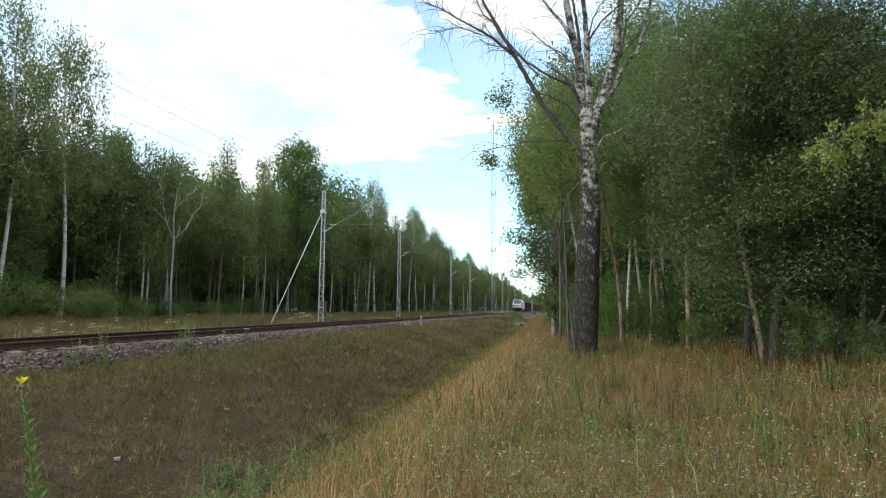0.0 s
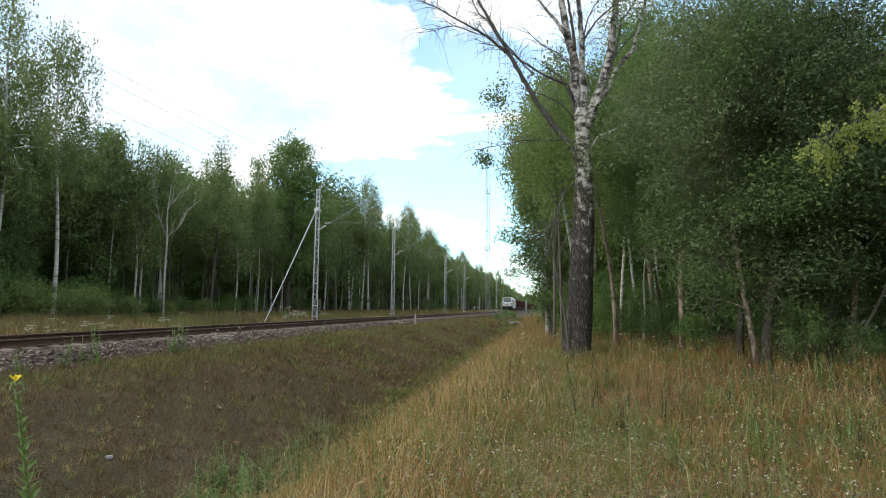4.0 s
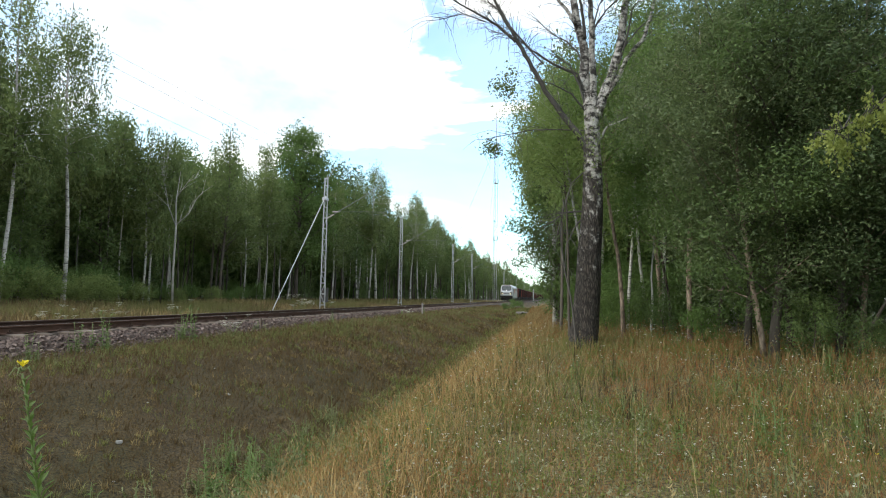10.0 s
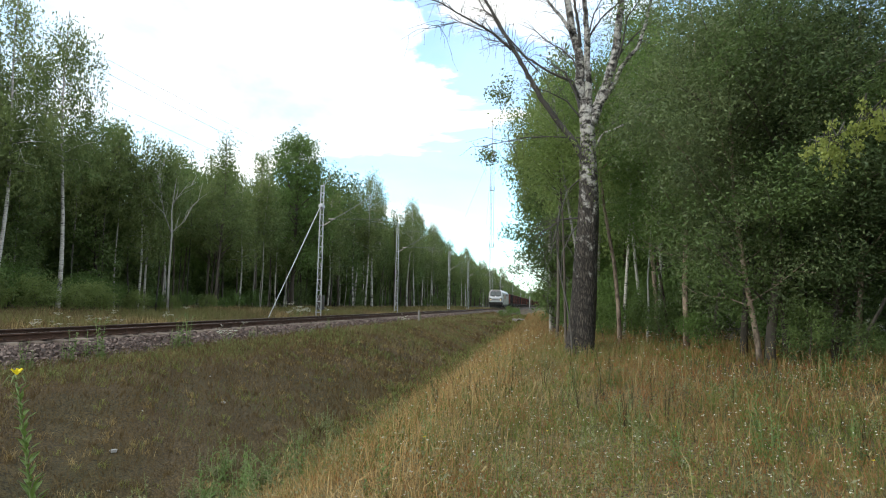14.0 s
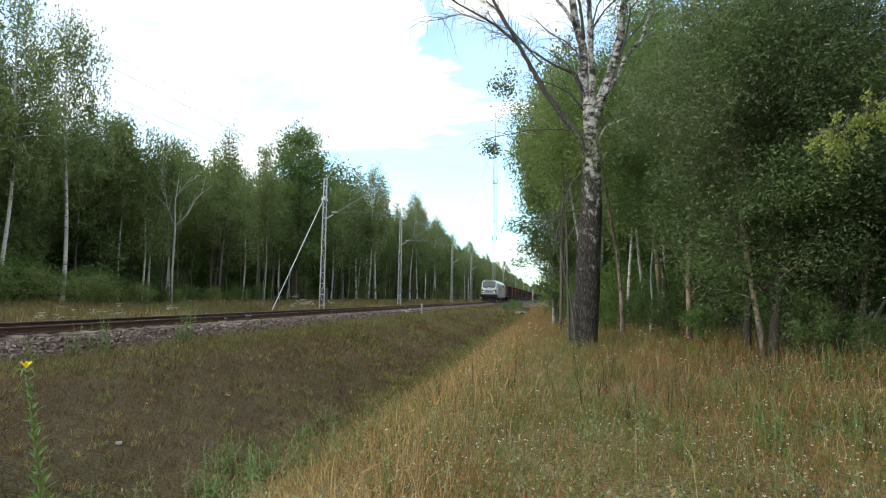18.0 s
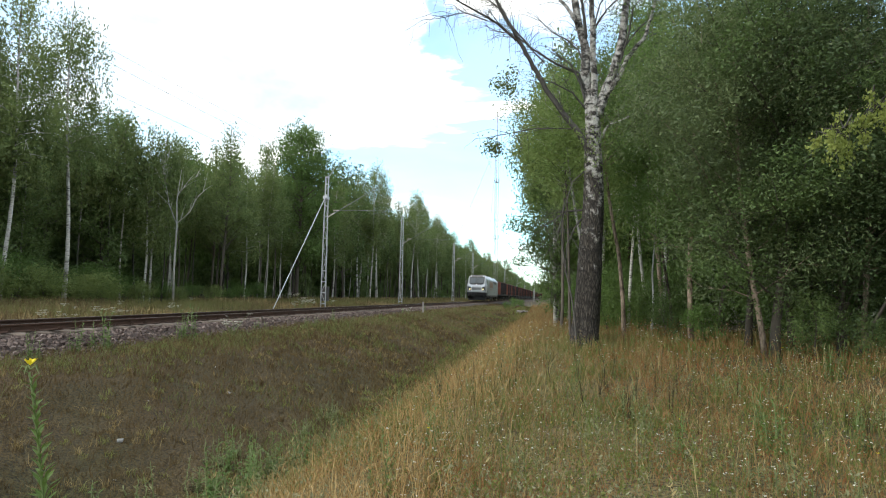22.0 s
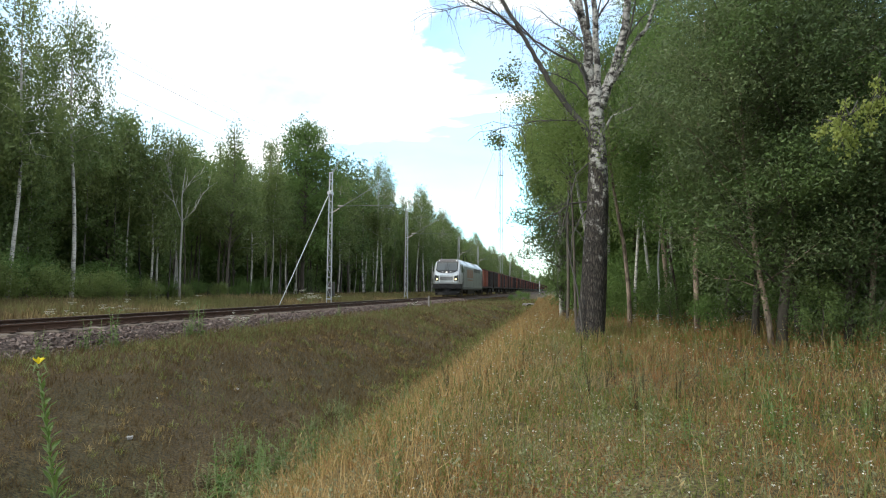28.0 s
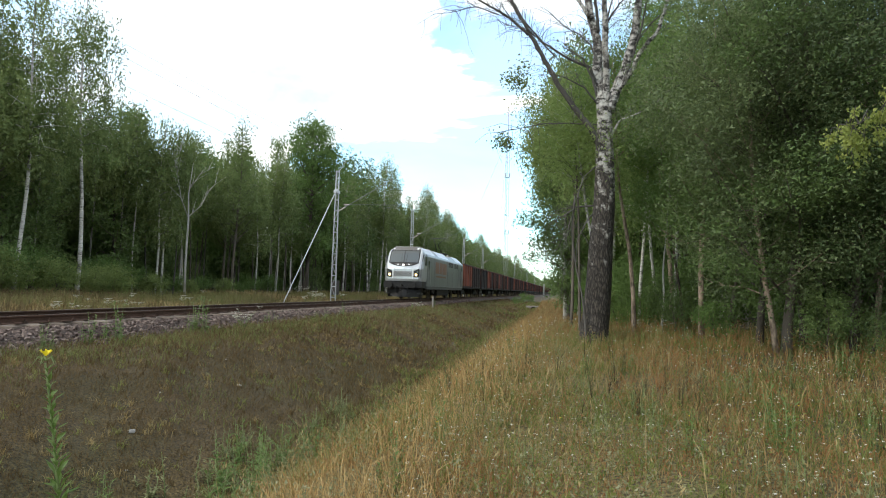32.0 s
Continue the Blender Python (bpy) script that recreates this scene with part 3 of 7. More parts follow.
# ---- masts and overhead line ----
def lattice_mast(H=8.75, guyed=False):
    """Two channels with battens between them, narrowing upwards."""
    m = thing("catenary_mast", "pale grey battened steel catenary mast with cantilever", "catenary mast", "masts along the track")
    for s in (-1, 1):
        b = Builder()
        b.add([(s * x, y, z) for z, w in ((-0.4, 0.19), (H, 0.12)) for y, x in ((-0.055, w - 0.045), (0.055, w - 0.045), (0.055, w), (-0.055, w))],
              [(0, 1, 5, 4), (1, 2, 6, 5), (2, 3, 7, 6), (3, 0, 4, 7), (0, 3, 2, 1), (4, 5, 6, 7)])
        part("upright", b, M["galvanised"], m)
    z, k = 0.35, 0
    while z < H - 0.25:
        w = 0.19 - 0.07 * z / H - 0.045
        part("batten", Builder().box(-w, -0.052, z, w, 0.052, z + 0.07, 0.008), M["galvanised"], m)
        dz = 0.72
        b = Builder()
        for y in (-0.045, 0.045):
            b.tube([(-w if k % 2 else w, y, z + 0.07), (w if k % 2 else -w, y, z + dz)], 0.009, 5)
        part("lacing_bar", b, M["galvanised"], m)
        z, k = z + dz, k + 1
    part("cap", Builder().box(-0.14, -0.08, H, 0.14, 0.08, H + 0.08, 0.02), M["galvanised"], m)
    part("footing", Builder().box(-0.35, -0.45, -0.5, 0.35, 0.45, 0.12, 0.03), M["concrete"], m, "weathered concrete footing")
    part("number_plate", Builder().box(0.075, -0.1, 3.9, 0.09, 0.1, 4.2), M["dark_iron"], m, "small dark plate")
    # cantilever reaching over the track
    c = part("cantilever", Builder().tube([(0.1, 0, 6.1), (3.85, 0, 8.28)], 0.024, 8).tube([(0.1, 0, 6.45), (0.45, 0, 6.3)], 0.02, 6), M["dull_steel"], m, "dull grey cantilever tube")
    part("registration_tube", Builder().tube([(0.9, 0, 6.55), (4.5, 0, 6.53)], 0.013, 8), M["dull_steel"], c)
    part("steady_arm", Builder().tube([(3.9, 0, 6.53), (4.05, 0.0, 6.42), (3.3, 0.0, 6.34)], 0.014, 6), M["dull_steel"], c)
    if not guyed:
        part("tie_rod", Builder().tube([(0.1, 0, 8.25), (1.0, 0, 8.1), (3.5, 0, 8.2)], 0.012, 6), M["dull_steel"], c)
    for p, q in (((0.12, 0, 6.11), (0.6, 0, 6.39)), ((0.5, 0, 6.55), (0.9, 0, 6.55))):
        b = Builder()
        a, e = Vector(p), Vector(q)
        pts, rad = [], []
        for i in range(13):
            pts.append(a.lerp(e, i / 12))
            rad.append(0.055 if i % 2 else 0.03)
        part("insulator", b.tube(pts, rad, 8), M["insulator"], c, "ribbed pale insulator")
    # earth-wire horn on the top
    part("horn", Builder().tube([(0.0, 0, H), (0.25, 0, H + 0.25), (0.55, 0, H + 0.75)], 0.022, 6), M["galvanised"], m)
    if guyed:
        s = part("stay", Builder().tube([(0.0, -8.0, -0.2), (0.0, -0.25, 7.4)], 0.026, 8), M["galvanised"], m, "slanting pale steel stay")
        part("stay_clamp", Builder().box(-0.13, -0.34, 7.3, 0.13, 0.24, 7.5, 0.02), M["galvanised"], s)
        part("switch_box", Builder().box(-0.25, 0.32, 0.55, 0.15, 0.72, 1.5, 0.03), M["wire"], m, "grey metal cabinet on the mast")
        part("cable_pipe", Builder().tube([(0, 0.3, 1.5), (0, 0.25, 3.4)], 0.025, 6), M["galvanised"], m)
    return m


MASTS = [41.0, 62.5, 95.2, 117.3, 190.0]
mast = lattice_mast()
mast.matrix_basis = pose(POLE, MASTS[1], 0.35)
first = lattice_mast(guyed=True)
first["label"] = "pale grey battened steel mast with slanting stay and grey box"
first.matrix_basis = pose(POLE, MASTS[0], 0.33)
for y in (*MASTS[2:], 250.0, 310.0, 370.0, -10.0):
    copy_thing(mast, pose(POLE, y, 0.35))


def wire(name, points, r, label, sag=0.0):
    w = thing(name, label, "overhead wire")
    b = Builder()
    pts = []
    for a, c in zip(points[:-1], points[1:]):
        for i in range(12):
            u = i / 12
            p = Vector(a).lerp(Vector(c), u)
            p.z -= sag * 4 * u * (1 - u) * ((c[1] - a[1]) / 60) ** 2
            pts.append(p)
    pts.append(Vector(points[-1]))
    part("strand", b.tube(pts, r, 5), M["wire"], w)
    return w, pts


spans = [-70, -10, 41, 62.5, 95.2, 117.3, 190, 250, 310, 370]
side = [0.2 if i % 2 else -0.2 for i in range(len(spans))]
_, low = wire("contact_wire", [(AXIS + s, y, RAIL + 5.97) for s, y in zip(side, spans)], 0.0045, "thin dark contact wire over the track")
messenger, high = wire("messenger_wire", [(AXIS + s, y, RAIL + 7.72) for s, y in zip(side, spans)], 0.0045, "thin dark messenger wire over the track", 1.4)
for p, q in list(zip(low, high))[8:60:3]:
    part("dropper", Builder().tube([p, q], 0.006, 4), M["wire"], messenger)
wire("feeder_wire", [(POLE + 0.55, y, 9.95) for y in spans], 0.0045, "dark feeder wire along the mast tops", 0.9)


# ---- trees ----
def leaf_quads(rng, centres, size, hang=0.0, tri=False, slim=0.36, flat=1.0):
    """Loose leaves at the given places: kites turned every way, hang pulls their long side down, flat below 1 turns their faces up."""
    n = len(centres)
    u = rng.normal(size=(n, 3))
    u[:, 2] = u[:, 2] * flat - hang * 2.0
    u /= np.linalg.norm(u, axis=1)[:, None]
    w = rng.normal(size=(n, 3)) * np.array((1, 1, flat))
    w -= u * (w * u).sum(1)[:, None]
    w /= np.linalg.norm(w, axis=1)[:, None]
    s = size * rng.uniform(0.6, 1.35, n)[:, None]
    if tri:
        return np.stack([centres - u * s * 0.5 - w * s * 0.27, centres - u * s * 0.42 + w * s * 0.27, centres + u * s * 0.68], 1)
    k = np.cross(u, w) * s * 0.12
    return np.stack([centres - u * s * 0.5, centres + w * s * slim + k, centres + u * s * 0.5, centres - w * s * slim + k], 1)


def make_tree(seed, label, H, girth, lo, reach, limbs, leaves, leaf, bark, foliage, style="broad", bend=0.4, category="tree",
              name="tree", up=0.5, tight=0.28, inner=0.35, plain=False, subs=6, clump=1.0, tuft=0.45, path=None, flat=1.0, pads=None, strand=0.9):
    """A tapered trunk, limbs that part into twigs, and a crown of clumps of leaves round the twigs.
    lo: where the crown begins; reach: its radius; up: how steeply the limbs rise; path: a bent trunk, as (x, y, height);
    pads: the spread of a clump across and upwards; strand: how far birch leaves hang down."""
    rng = np.random.default_rng(seed)
    t = thing(name, label, category)
    k = 14
    hs = np.linspace(0, 1, k)
    ph = rng.uniform(0, 6.28, 4)
    off = np.stack([bend * (hs ** 1.4 * np.cos(ph[0]) + 0.22 * np.sin(hs * 7 + ph[1])), bend * (hs ** 1.4 * np.sin(ph[0]) + 0.22 * np.sin(hs * 6 + ph[2]))], 1)
    off -= off[0]
    trunk = np.column_stack([off, hs * H])
    if path:
        pz = [p[2] for p in path]
        trunk[:, :2] = [[np.interp(z, pz, [p[i] for p in path]) for i in (0, 1)] for z in trunk[:, 2]]
    trunk[0, 2] = -0.3
    rad = girth * (1 - hs) ** 0.85 * 0.92 + 0.012
    rad[0] *= 1.3
    part("trunk", Builder().tube(trunk[::3] if plain else trunk, list(rad[::3] if plain else rad), 6 if plain else 9), M[bark], t, smooth=True, fix=False)

    def on_trunk(z):
        return np.array([np.interp(z, trunk[:, 2], trunk[:, i]) for i in range(3)])

    wood = Builder()
    tips, weight = [], []
    az = rng.uniform(0, 6.28)
    for i in range(limbs):
        u = (i + rng.uniform(0.1, 0.9)) / limbs
        z = lo + (H * 0.97 - lo) * u
        az += 2.4 + rng.uniform(-0.5, 0.5)
        if style == "birch":
            prof = (1 - u) ** 0.55 * min(1, 0.45 + u * 2.2)
        elif style == "cone":
            prof = (1 - u) ** 0.8
        else:
            prof = math.sin(math.pi * min(1, 0.18 + 0.80 * u)) ** 0.6
        L = reach * max(prof, 0.12) * rng.uniform(0.7, 1.2)
        p0 = on_trunk(z)
        d = np.array([math.cos(az), math.sin(az), up * rng.uniform(0.5, 1.5)])
        s = np.linspace(0, 1, 6)
        pts = p0 + d * L * s[:, None]
        sagg = {"birch": -0.35, "cone": -0.1}.get(style, -0.12)
        pts[:, 2] += sagg * L * s ** 2
        pts += rng.normal(size=pts.shape) * 0.05 * L * s[:, None]
        r0 = min(girth * 0.35, 0.012 + 0.018 * L) * (1 - 0.5 * u)
        wood.tube(pts[::2 if not plain else 5], list((r0 * (1 - s * 0.85))[::2 if not plain else 5]), 3 if plain else 4, False)
        for j in range(4):
            s0 = rng.uniform(0.3, 0.95)
            q0 = p0 + (pts[-1] - p0) * s0
            q0 = np.array([np.interp(s0, s, pts[:, a]) for a in range(3)])
            dd = d + rng.normal(size=3) * 0.7
            q1 = q0 + dd / np.linalg.norm(dd) * L * rng.uniform(0.2, 0.45)
            if style == "birch":
                q1[2] -= 0.25 * L
            if not plain and j < 3:
                wood.tube([q0, q1], [r0 * 0.4, r0 * 0.1], 3, False)
            for e in np.linspace(0.25, 1, 4):
                tips.append(q0 + (q1 - q0) * e)
                weight.append(L)
        for e in np.linspace(inner, 1, 6):
            tips.append(np.array([np.interp(e, s, pts[:, a]) for a in range(3)]))
            weight.append(L * 0.8)
    for e in np.linspace(0.86, 1.0, 5):
        tips.append(on_trunk(H * e))
        weight.append(reach * 0.25)
    tagged(part("branchwork", wood, M[bark], t, smooth=True, fix=False), kind="stuff")
    tips, weight = np.array(tips), np.array(weight)
    weight = weight * (rng.random(len(tips)) < clump)
    pick = rng.choice(len(tips), leaves, p=weight / weight.sum())
    sub = rng.normal(size=(len(tips), subs, 3)) * tight * reach * 0.55
    c = tips[pick] + sub[pick, rng.integers(0, subs, leaves)] + rng.normal(size=(leaves, 3)) * (np.array((pads[0], pads[0], pads[1])) if pads else tight * tuft * np.array((1, 1, 1.25 if style == "birch" else 0.9)))
    if style == "birch":
        c[:, 2] -= rng.random(leaves) ** 1.5 * strand * min(1.0, reach / 2.2)
    c[:, 2] = np.maximum(c[:, 2], 0.25)
    part("crown", leaf_mesh("crown", leaf_quads(rng, c, leaf, 0.8 if style == "birch" else 0.1, True, flat=flat), M[foliage]), None, t)
    return t


def place(proto, x, y, turn, size=1.0, tilt=0.0, label=""):
    ob = copy_thing(proto, Matrix.Identity(4))
    ob.matrix_basis = pose(x, y, float(ground_z(x, y)) - 0.05, tilt, tilt * 0.5, turn) @ Matrix.Diagonal((size, size, size, 1))
    if label:
        ob["label"] = label
    return ob


def far_wood(name, label, items):
    """Trees too far off to count, joined: pattern, x, y, turn, size."""
    v, f, mats, which = [], [], [], []
    n = 0
    for p, x, y, turn, size in items:
        m = np.array(pose(x, y, float(ground_z(x, y)) - 0.05, 0, 0, turn) @ Matrix.Diagonal((size, size, size, 1)))
        for o in p.children:
            if o.name.startswith("branchwork"):
                continue
            me = o.data
            c = np.empty(len(me.vertices) * 3)
            me.vertices.foreach_get("co", c)
            v.append(c.reshape(-1, 3) @ m[:3, :3].T + m[:3, 3])
            if me.materials[0] not in mats:
                mats.append(me.materials[0])
            f += [[n + i for i in q.vertices] for q in me.polygons]
            which += [mats.index(me.materials[0])] * len(me.polygons)
            n += len(me.vertices)
    me = bpy.data.meshes.new(name)
    me.from_pydata(np.concatenate(v).tolist(), [], f)
    for m in mats:
        me.materials.append(m)
    me.polygons.foreach_set("material_index", which)
    return tagged(new(name, me), label, "woods", kind="stuff")


def hide_proto(ob):
    """The pattern itself is dropped once its copies stand."""
    for o in (*ob.children_recursive, ob):
        bpy.data.objects.remove(o)


LB = "slender white-barked birch with drooping green crown at the forest edge"
left_birch = [make_tree(11, LB, 15, 0.105, 7.2, 2.5, 44, 9500, 0.135, "birch_bark", "birch_leaf", "birch", 0.5, subs=2, clump=0.12, tight=0.16, pads=(0.13, 0.3), strand=1.3),
              make_tree(12, LB, 13, 0.085, 4.0, 2.0, 36, 6800, 0.16, "birch_bark", "birch_leaf", "birch", 0.5, subs=2, clump=0.17, tuft=0.85),
              make_tree(13, LB, 16, 0.10, 6.0, 2.6, 46, 11500, 0.135, "birch_bark", "birch_leaf", "birch", 0.5, subs=2, clump=0.19, tight=0.16, pads=(0.14, 0.3), strand=1.1)]
left_broad = [make_tree(21, "dense green maple crown on dark trunk at forest edge", 15, 0.2, 2.6, 3.1, 80, 26000, 0.2, "grey_bark", "maple_leaf", "broad", 0.3, up=0.8, inner=0.12, subs=2, tight=0.2, clump=0.4, tuft=1.3),
              make_tree(22, "dark green alder among the birches", 13, 0.12, 2.0, 2.6, 46, 7000, 0.215, "grey_bark", "alder_leaf", "broad", 0.4, up=0.7, subs=2, clump=0.25, tuft=0.9),
              make_tree(23, "tall light green aspen crown in the wood", 15, 0.13, 4.0, 2.2, 46, 8000, 0.175, "grey_bark", "birch_leaf", "cone", 0.4, up=0.9, subs=2, clump=0.3, tuft=0.8)]
left_pole = [make_tree(31, "thin bare forest stem with small high crown", 14, 0.06, 7.0, 1.8, 26, 2700, 0.2, "pole_bark", "birch_leaf", "birch", 0.8),
             make_tree(32, "thin brown forest stem with small high crown", 14, 0.08, 6.5, 2.0, 26, 2700, 0.21, "grey_bark", "alder_leaf", "broad", 0.5)]
back = [make_tree(33, "shaded tree deep in the wood", 14, 0.1, 2.5, 3.0, 30, 2000, 0.46, "grey_bark", "alder_leaf", "broad", 0.5, up=0.7, plain=True),
        make_tree(34, "shaded leafy tree deep in the wood", 13, 0.1, 3.2, 2.8, 30, 1900, 0.46, "grey_bark", "maple_leaf", "broad", 0.5, up=0.7, plain=True)]
thicket = [make_tree(35, "dark leafy undergrowth inside the wood", 6.5, 0.05, 0.2, 2.7, 34, 1900, 0.46, "grey_bark", "alder_leaf", "broad", 0.5, "undergrowth", "thicket", 0.6, plain=True)]
shrubs = [make_tree(41, "low leafy green shrub at the wood's edge", 2.2, 0.03, 0.15, 1.3, 18, 3000, 0.115, "grey_bark", "shrub_leaf", "broad", 0.3, "shrub", "shrub", 0.9),
          make_tree(42, "low dark green bush among the stems", 3.2, 0.04, 0.2, 1.5, 20, 3300, 0.125, "grey_bark", "alder_leaf", "broad", 0.4, "shrub", "shrub", 0.9),
          make_tree(43, "low sunlit pale green shrub between the stems", 2.4, 0.03, 0.15, 1.3, 18, 4200, 0.09, "grey_bark", "maple_leaf", "broad", 0.3, "shrub", "shrub", 0.9),
          make_tree(44, "bright leafy green shrub beside the far strip of grass", 2.0, 0.03, 0.1, 1.5, 20, 4200, 0.12, "grey_bark", "sunlit_leaf", "broad", 0.3, "shrub", "shrub", 0.7)]

# single trees of the wood's front beyond the track: pattern, place, turn, size, tilt
for p, x, y, turn, size, tilt in (
        (left_birch[2], -23.15, 23.8, 20, 0.93, 0), (left_broad[2], -24.3, 22.6, 70, 0.95, 0), (left_broad[1], -25.4, 24.4, 30, 0.8, 0), (left_birch[0], -22.75, 27.0, 140, 0.98, 0.5), (left_pole[0], -25.0, 32.5, 60, 0.8, 2), (left_pole[0], -24.5, 33.4, 200, 0.8, -1),
        (left_birch[1], -23.6, 34.1, 10, 0.82, 1), (left_birch[1], -23.7, 34.9, 250, 0.8, -2), (left_pole[0], -23.5, 35.7, 20, 0.75, 0), (left_pole[0], -23.8, 36.7, 90, 0.75, 1),
        (left_broad[2], -23.5, 42.8, 90, 0.84, 0), (left_birch[1], -24.5, 48.2, 33, 0.86, 0), (left_pole[0], -25.0, 51.5, 0, 0.85, 2), (left_pole[0], -24.2, 51.4, 0, 0.85, 0),
        (left_broad[0], -25.2, 60.5, 0, 1.12, 0), (left_pole[0], -25.0, 71.0, 0, 1.0, 0), (left_birch[2], -24.0, 81.7, 33, 1.15, 0), (left_birch[2], -23.8, 84.5, 133, 1.14, 0), (left_birch[0], -23.5, 104.0, 300, 1.22, 0),
        (left_birch[2], -24.0, 112.0, 210, 1.2, 0), (left_broad[1], -25.5, 33.0, 0, 0.82, 0), (left_broad[1], -26.0, 26.0, 90, 0.85, 0), (left_broad[2], -26.0, 46.0, 30, 0.8, 0)):
    place(p, x, y, turn, size, tilt)
rnd = random.Random(8)
y = 8.0
while y < 420:                                   # front rank
    y += rnd.uniform(2.6, 4.4) * (1 + y / 130)
    x = -25.0 - rnd.uniform(0, 3.0)
    p = rnd.choice(left_birch + left_broad[1:] + left_pole[1:])
    s = rnd.uniform(0.88, 1.06) * float(np.interp(y, [0, 38, 46, 62, 75], [0.66, 0.68, 0.80, 1.0, 1.2]))
    place(p, x, y, rnd.uniform(0, 360), s, rnd.uniform(-3, 3))
deep = []
y = 4.0
while y < 330:                                   # second and third rank
    y += rnd.uniform(2.6, 3.8) * (1 + y / 130)
    for x in (-29 - rnd.uniform(0, 3), -34 - rnd.uniform(0, 5)):
        deep.append((rnd.choice(back), x, y + rnd.uniform(-1, 1), rnd.uniform(0, 360), rnd.uniform(0.9, 1.08) * float(np.interp(y, [0, 40, 60, 80], [0.70, 0.74, 0.95, 1.15]))))
    place(thicket[0], -33 - rnd.uniform(0, 3), y, rnd.uniform(0, 360), rnd.uniform(0.7, 1.0))
    place(thicket[0], -39 - rnd.uniform(0, 3), y + 1.5, rnd.uniform(0, 360), rnd.uniform(0.9, 1.3))
    if y < 190:
        place(thicket[0], -44 - rnd.uniform(0, 2), y, rnd.uniform(0, 360), rnd.uniform(1.1, 1.4))
        place(thicket[0], -36.5 - rnd.uniform(0, 1), y + 0.8, rnd.uniform(0, 360), rnd.uniform(0.6, 0.8))
for k in range(9):                               # deep shade behind the nearest stems
    place(thicket[0], -28.5 - rnd.uniform(0, 1.5), 11 + 3.2 * k, rnd.uniform(0, 360), rnd.uniform(0.75, 1.0))
y = 10.0
while y < 150:                                   # thin stems in the shade
    y += rnd.uniform(0.8, 1.7) * (1 + y / 90)
    place(rnd.choice(left_pole), -25.0 - rnd.uniform(0, 4.5), y, rnd.uniform(0, 360), rnd.uniform(0.6, 0.9), rnd.uniform(-4, 4))
y = 10.0
while y < 150:
    y += rnd.uniform(1.2, 2.6) * (1 + y / 60)
    place(shrubs[rnd.random() < 0.5], -24.6 - rnd.uniform(0, 5.5), y, rnd.uniform(0, 360), rnd.uniform(0.4, 0.8))
for x, y, s in ((-23.2, 17.0, 0.8), (-23.8, 20.0, 0.9), (-23.4, 23.0, 0.85), (-24.2, 26.0, 0.9), (-24.0, 30.0, 0.8), (-24.4, 33.0, 0.7), (-22.9, 18.6, 0.7), (-23.0, 21.3, 0.8), (-23.6, 25.0, 0.8), (-23.3, 27.8, 0.6), (-23.2, 29.2, 0.38), (-23.6, 36.0, 0.45), (-23.8, 39.5, 0.5), (-23.6, 44.0, 0.4), (-24.0, 47.0, 0.5), (-5.0, 77.0, 0.5), (-5.6, 73.0, 0.34), (-4.4, 81.0, 0.4)):
    place(shrubs[0], x, y, x * 31 + y * 50, s)
for x, y, s in ((-22.6, 19.5, 0.75), (-22.5, 21.3, 0.8), (-22.7, 22.8, 0.7), (-22.5, 25.4, 0.7), (-22.7, 27.9, 0.6), (-22.8, 29.6, 0.65), (-22.9, 33.0, 0.5), (-22.8, 36.4, 0.4), (-23.0, 17.4, 0.8), (-23.0, 41.0, 0.45)):
    place(shrubs[3], x, y, x * 31 + y * 50, s)

# ---- the wood beside the meadow ----
RB = "tall birch with hanging pale green foliage beside the path"
right_birch = [make_tree(51, RB, 12, 0.10, 5.6, 2.5, 64, 36000, 0.105, "birch_bark", "sunlit_leaf", "birch", 0.4, subs=2, clump=0.2, tight=0.13, pads=(0.17, 0.28), flat=0.7, strand=0.6),
               make_tree(52, RB, 13, 0.10, 4.6, 2.5, 58, 22000, 0.105, "birch_bark", "light_leaf", "birch", 0.8, subs=2, clump=0.2, tight=0.15, pads=(0.18, 0.28), flat=0.7, strand=0.6)]
right_dark = [make_tree(61, "dense olive-green goat willow with several trunks", 8.8, 0.085, 1.3, 2.5, 80, 52000, 0.056, "grey_bark", "grey_leaf", "broad", 0.5, up=0.8, inner=0.3, subs=2, clump=0.13, pads=(0.24, 0.16), flat=0.85),
              make_tree(62, "dark leafy alder in deep shade", 12, 0.10, 0.9, 2.5, 70, 36000, 0.072, "grey_bark", "alder_leaf", "broad", 0.6, up=0.7, inner=0.3, subs=2, clump=0.13, pads=(0.28, 0.18), flat=0.85),
              make_tree(63, "dark leafy alder at the wood's corner", 6.4, 0.07, 0.7, 1.45, 60, 17000, 0.085, "grey_bark", "alder_leaf", "broad", 0.4, up=0.5, inner=0.25, subs=2, clump=0.14, tight=0.2, pads=(0.2, 0.13), flat=0.85),
              make_tree(64, "tall alder with leaves coloured dark as in deep shade", 11, 0.10, 0.9, 2.5, 70, 36000, 0.072, "grey_bark", "shade_dark_leaf", "broad", 0.6, up=0.7, inner=0.3, subs=2, clump=0.13, pads=(0.26, 0.16), flat=0.85)]
right_thin = make_tree(73, "thin dark leaning stem beside the old birch", 9, 0.05, 4.2, 1.3, 20, 2600, 0.09, "grey_bark", "light_leaf", "birch", 0.9)
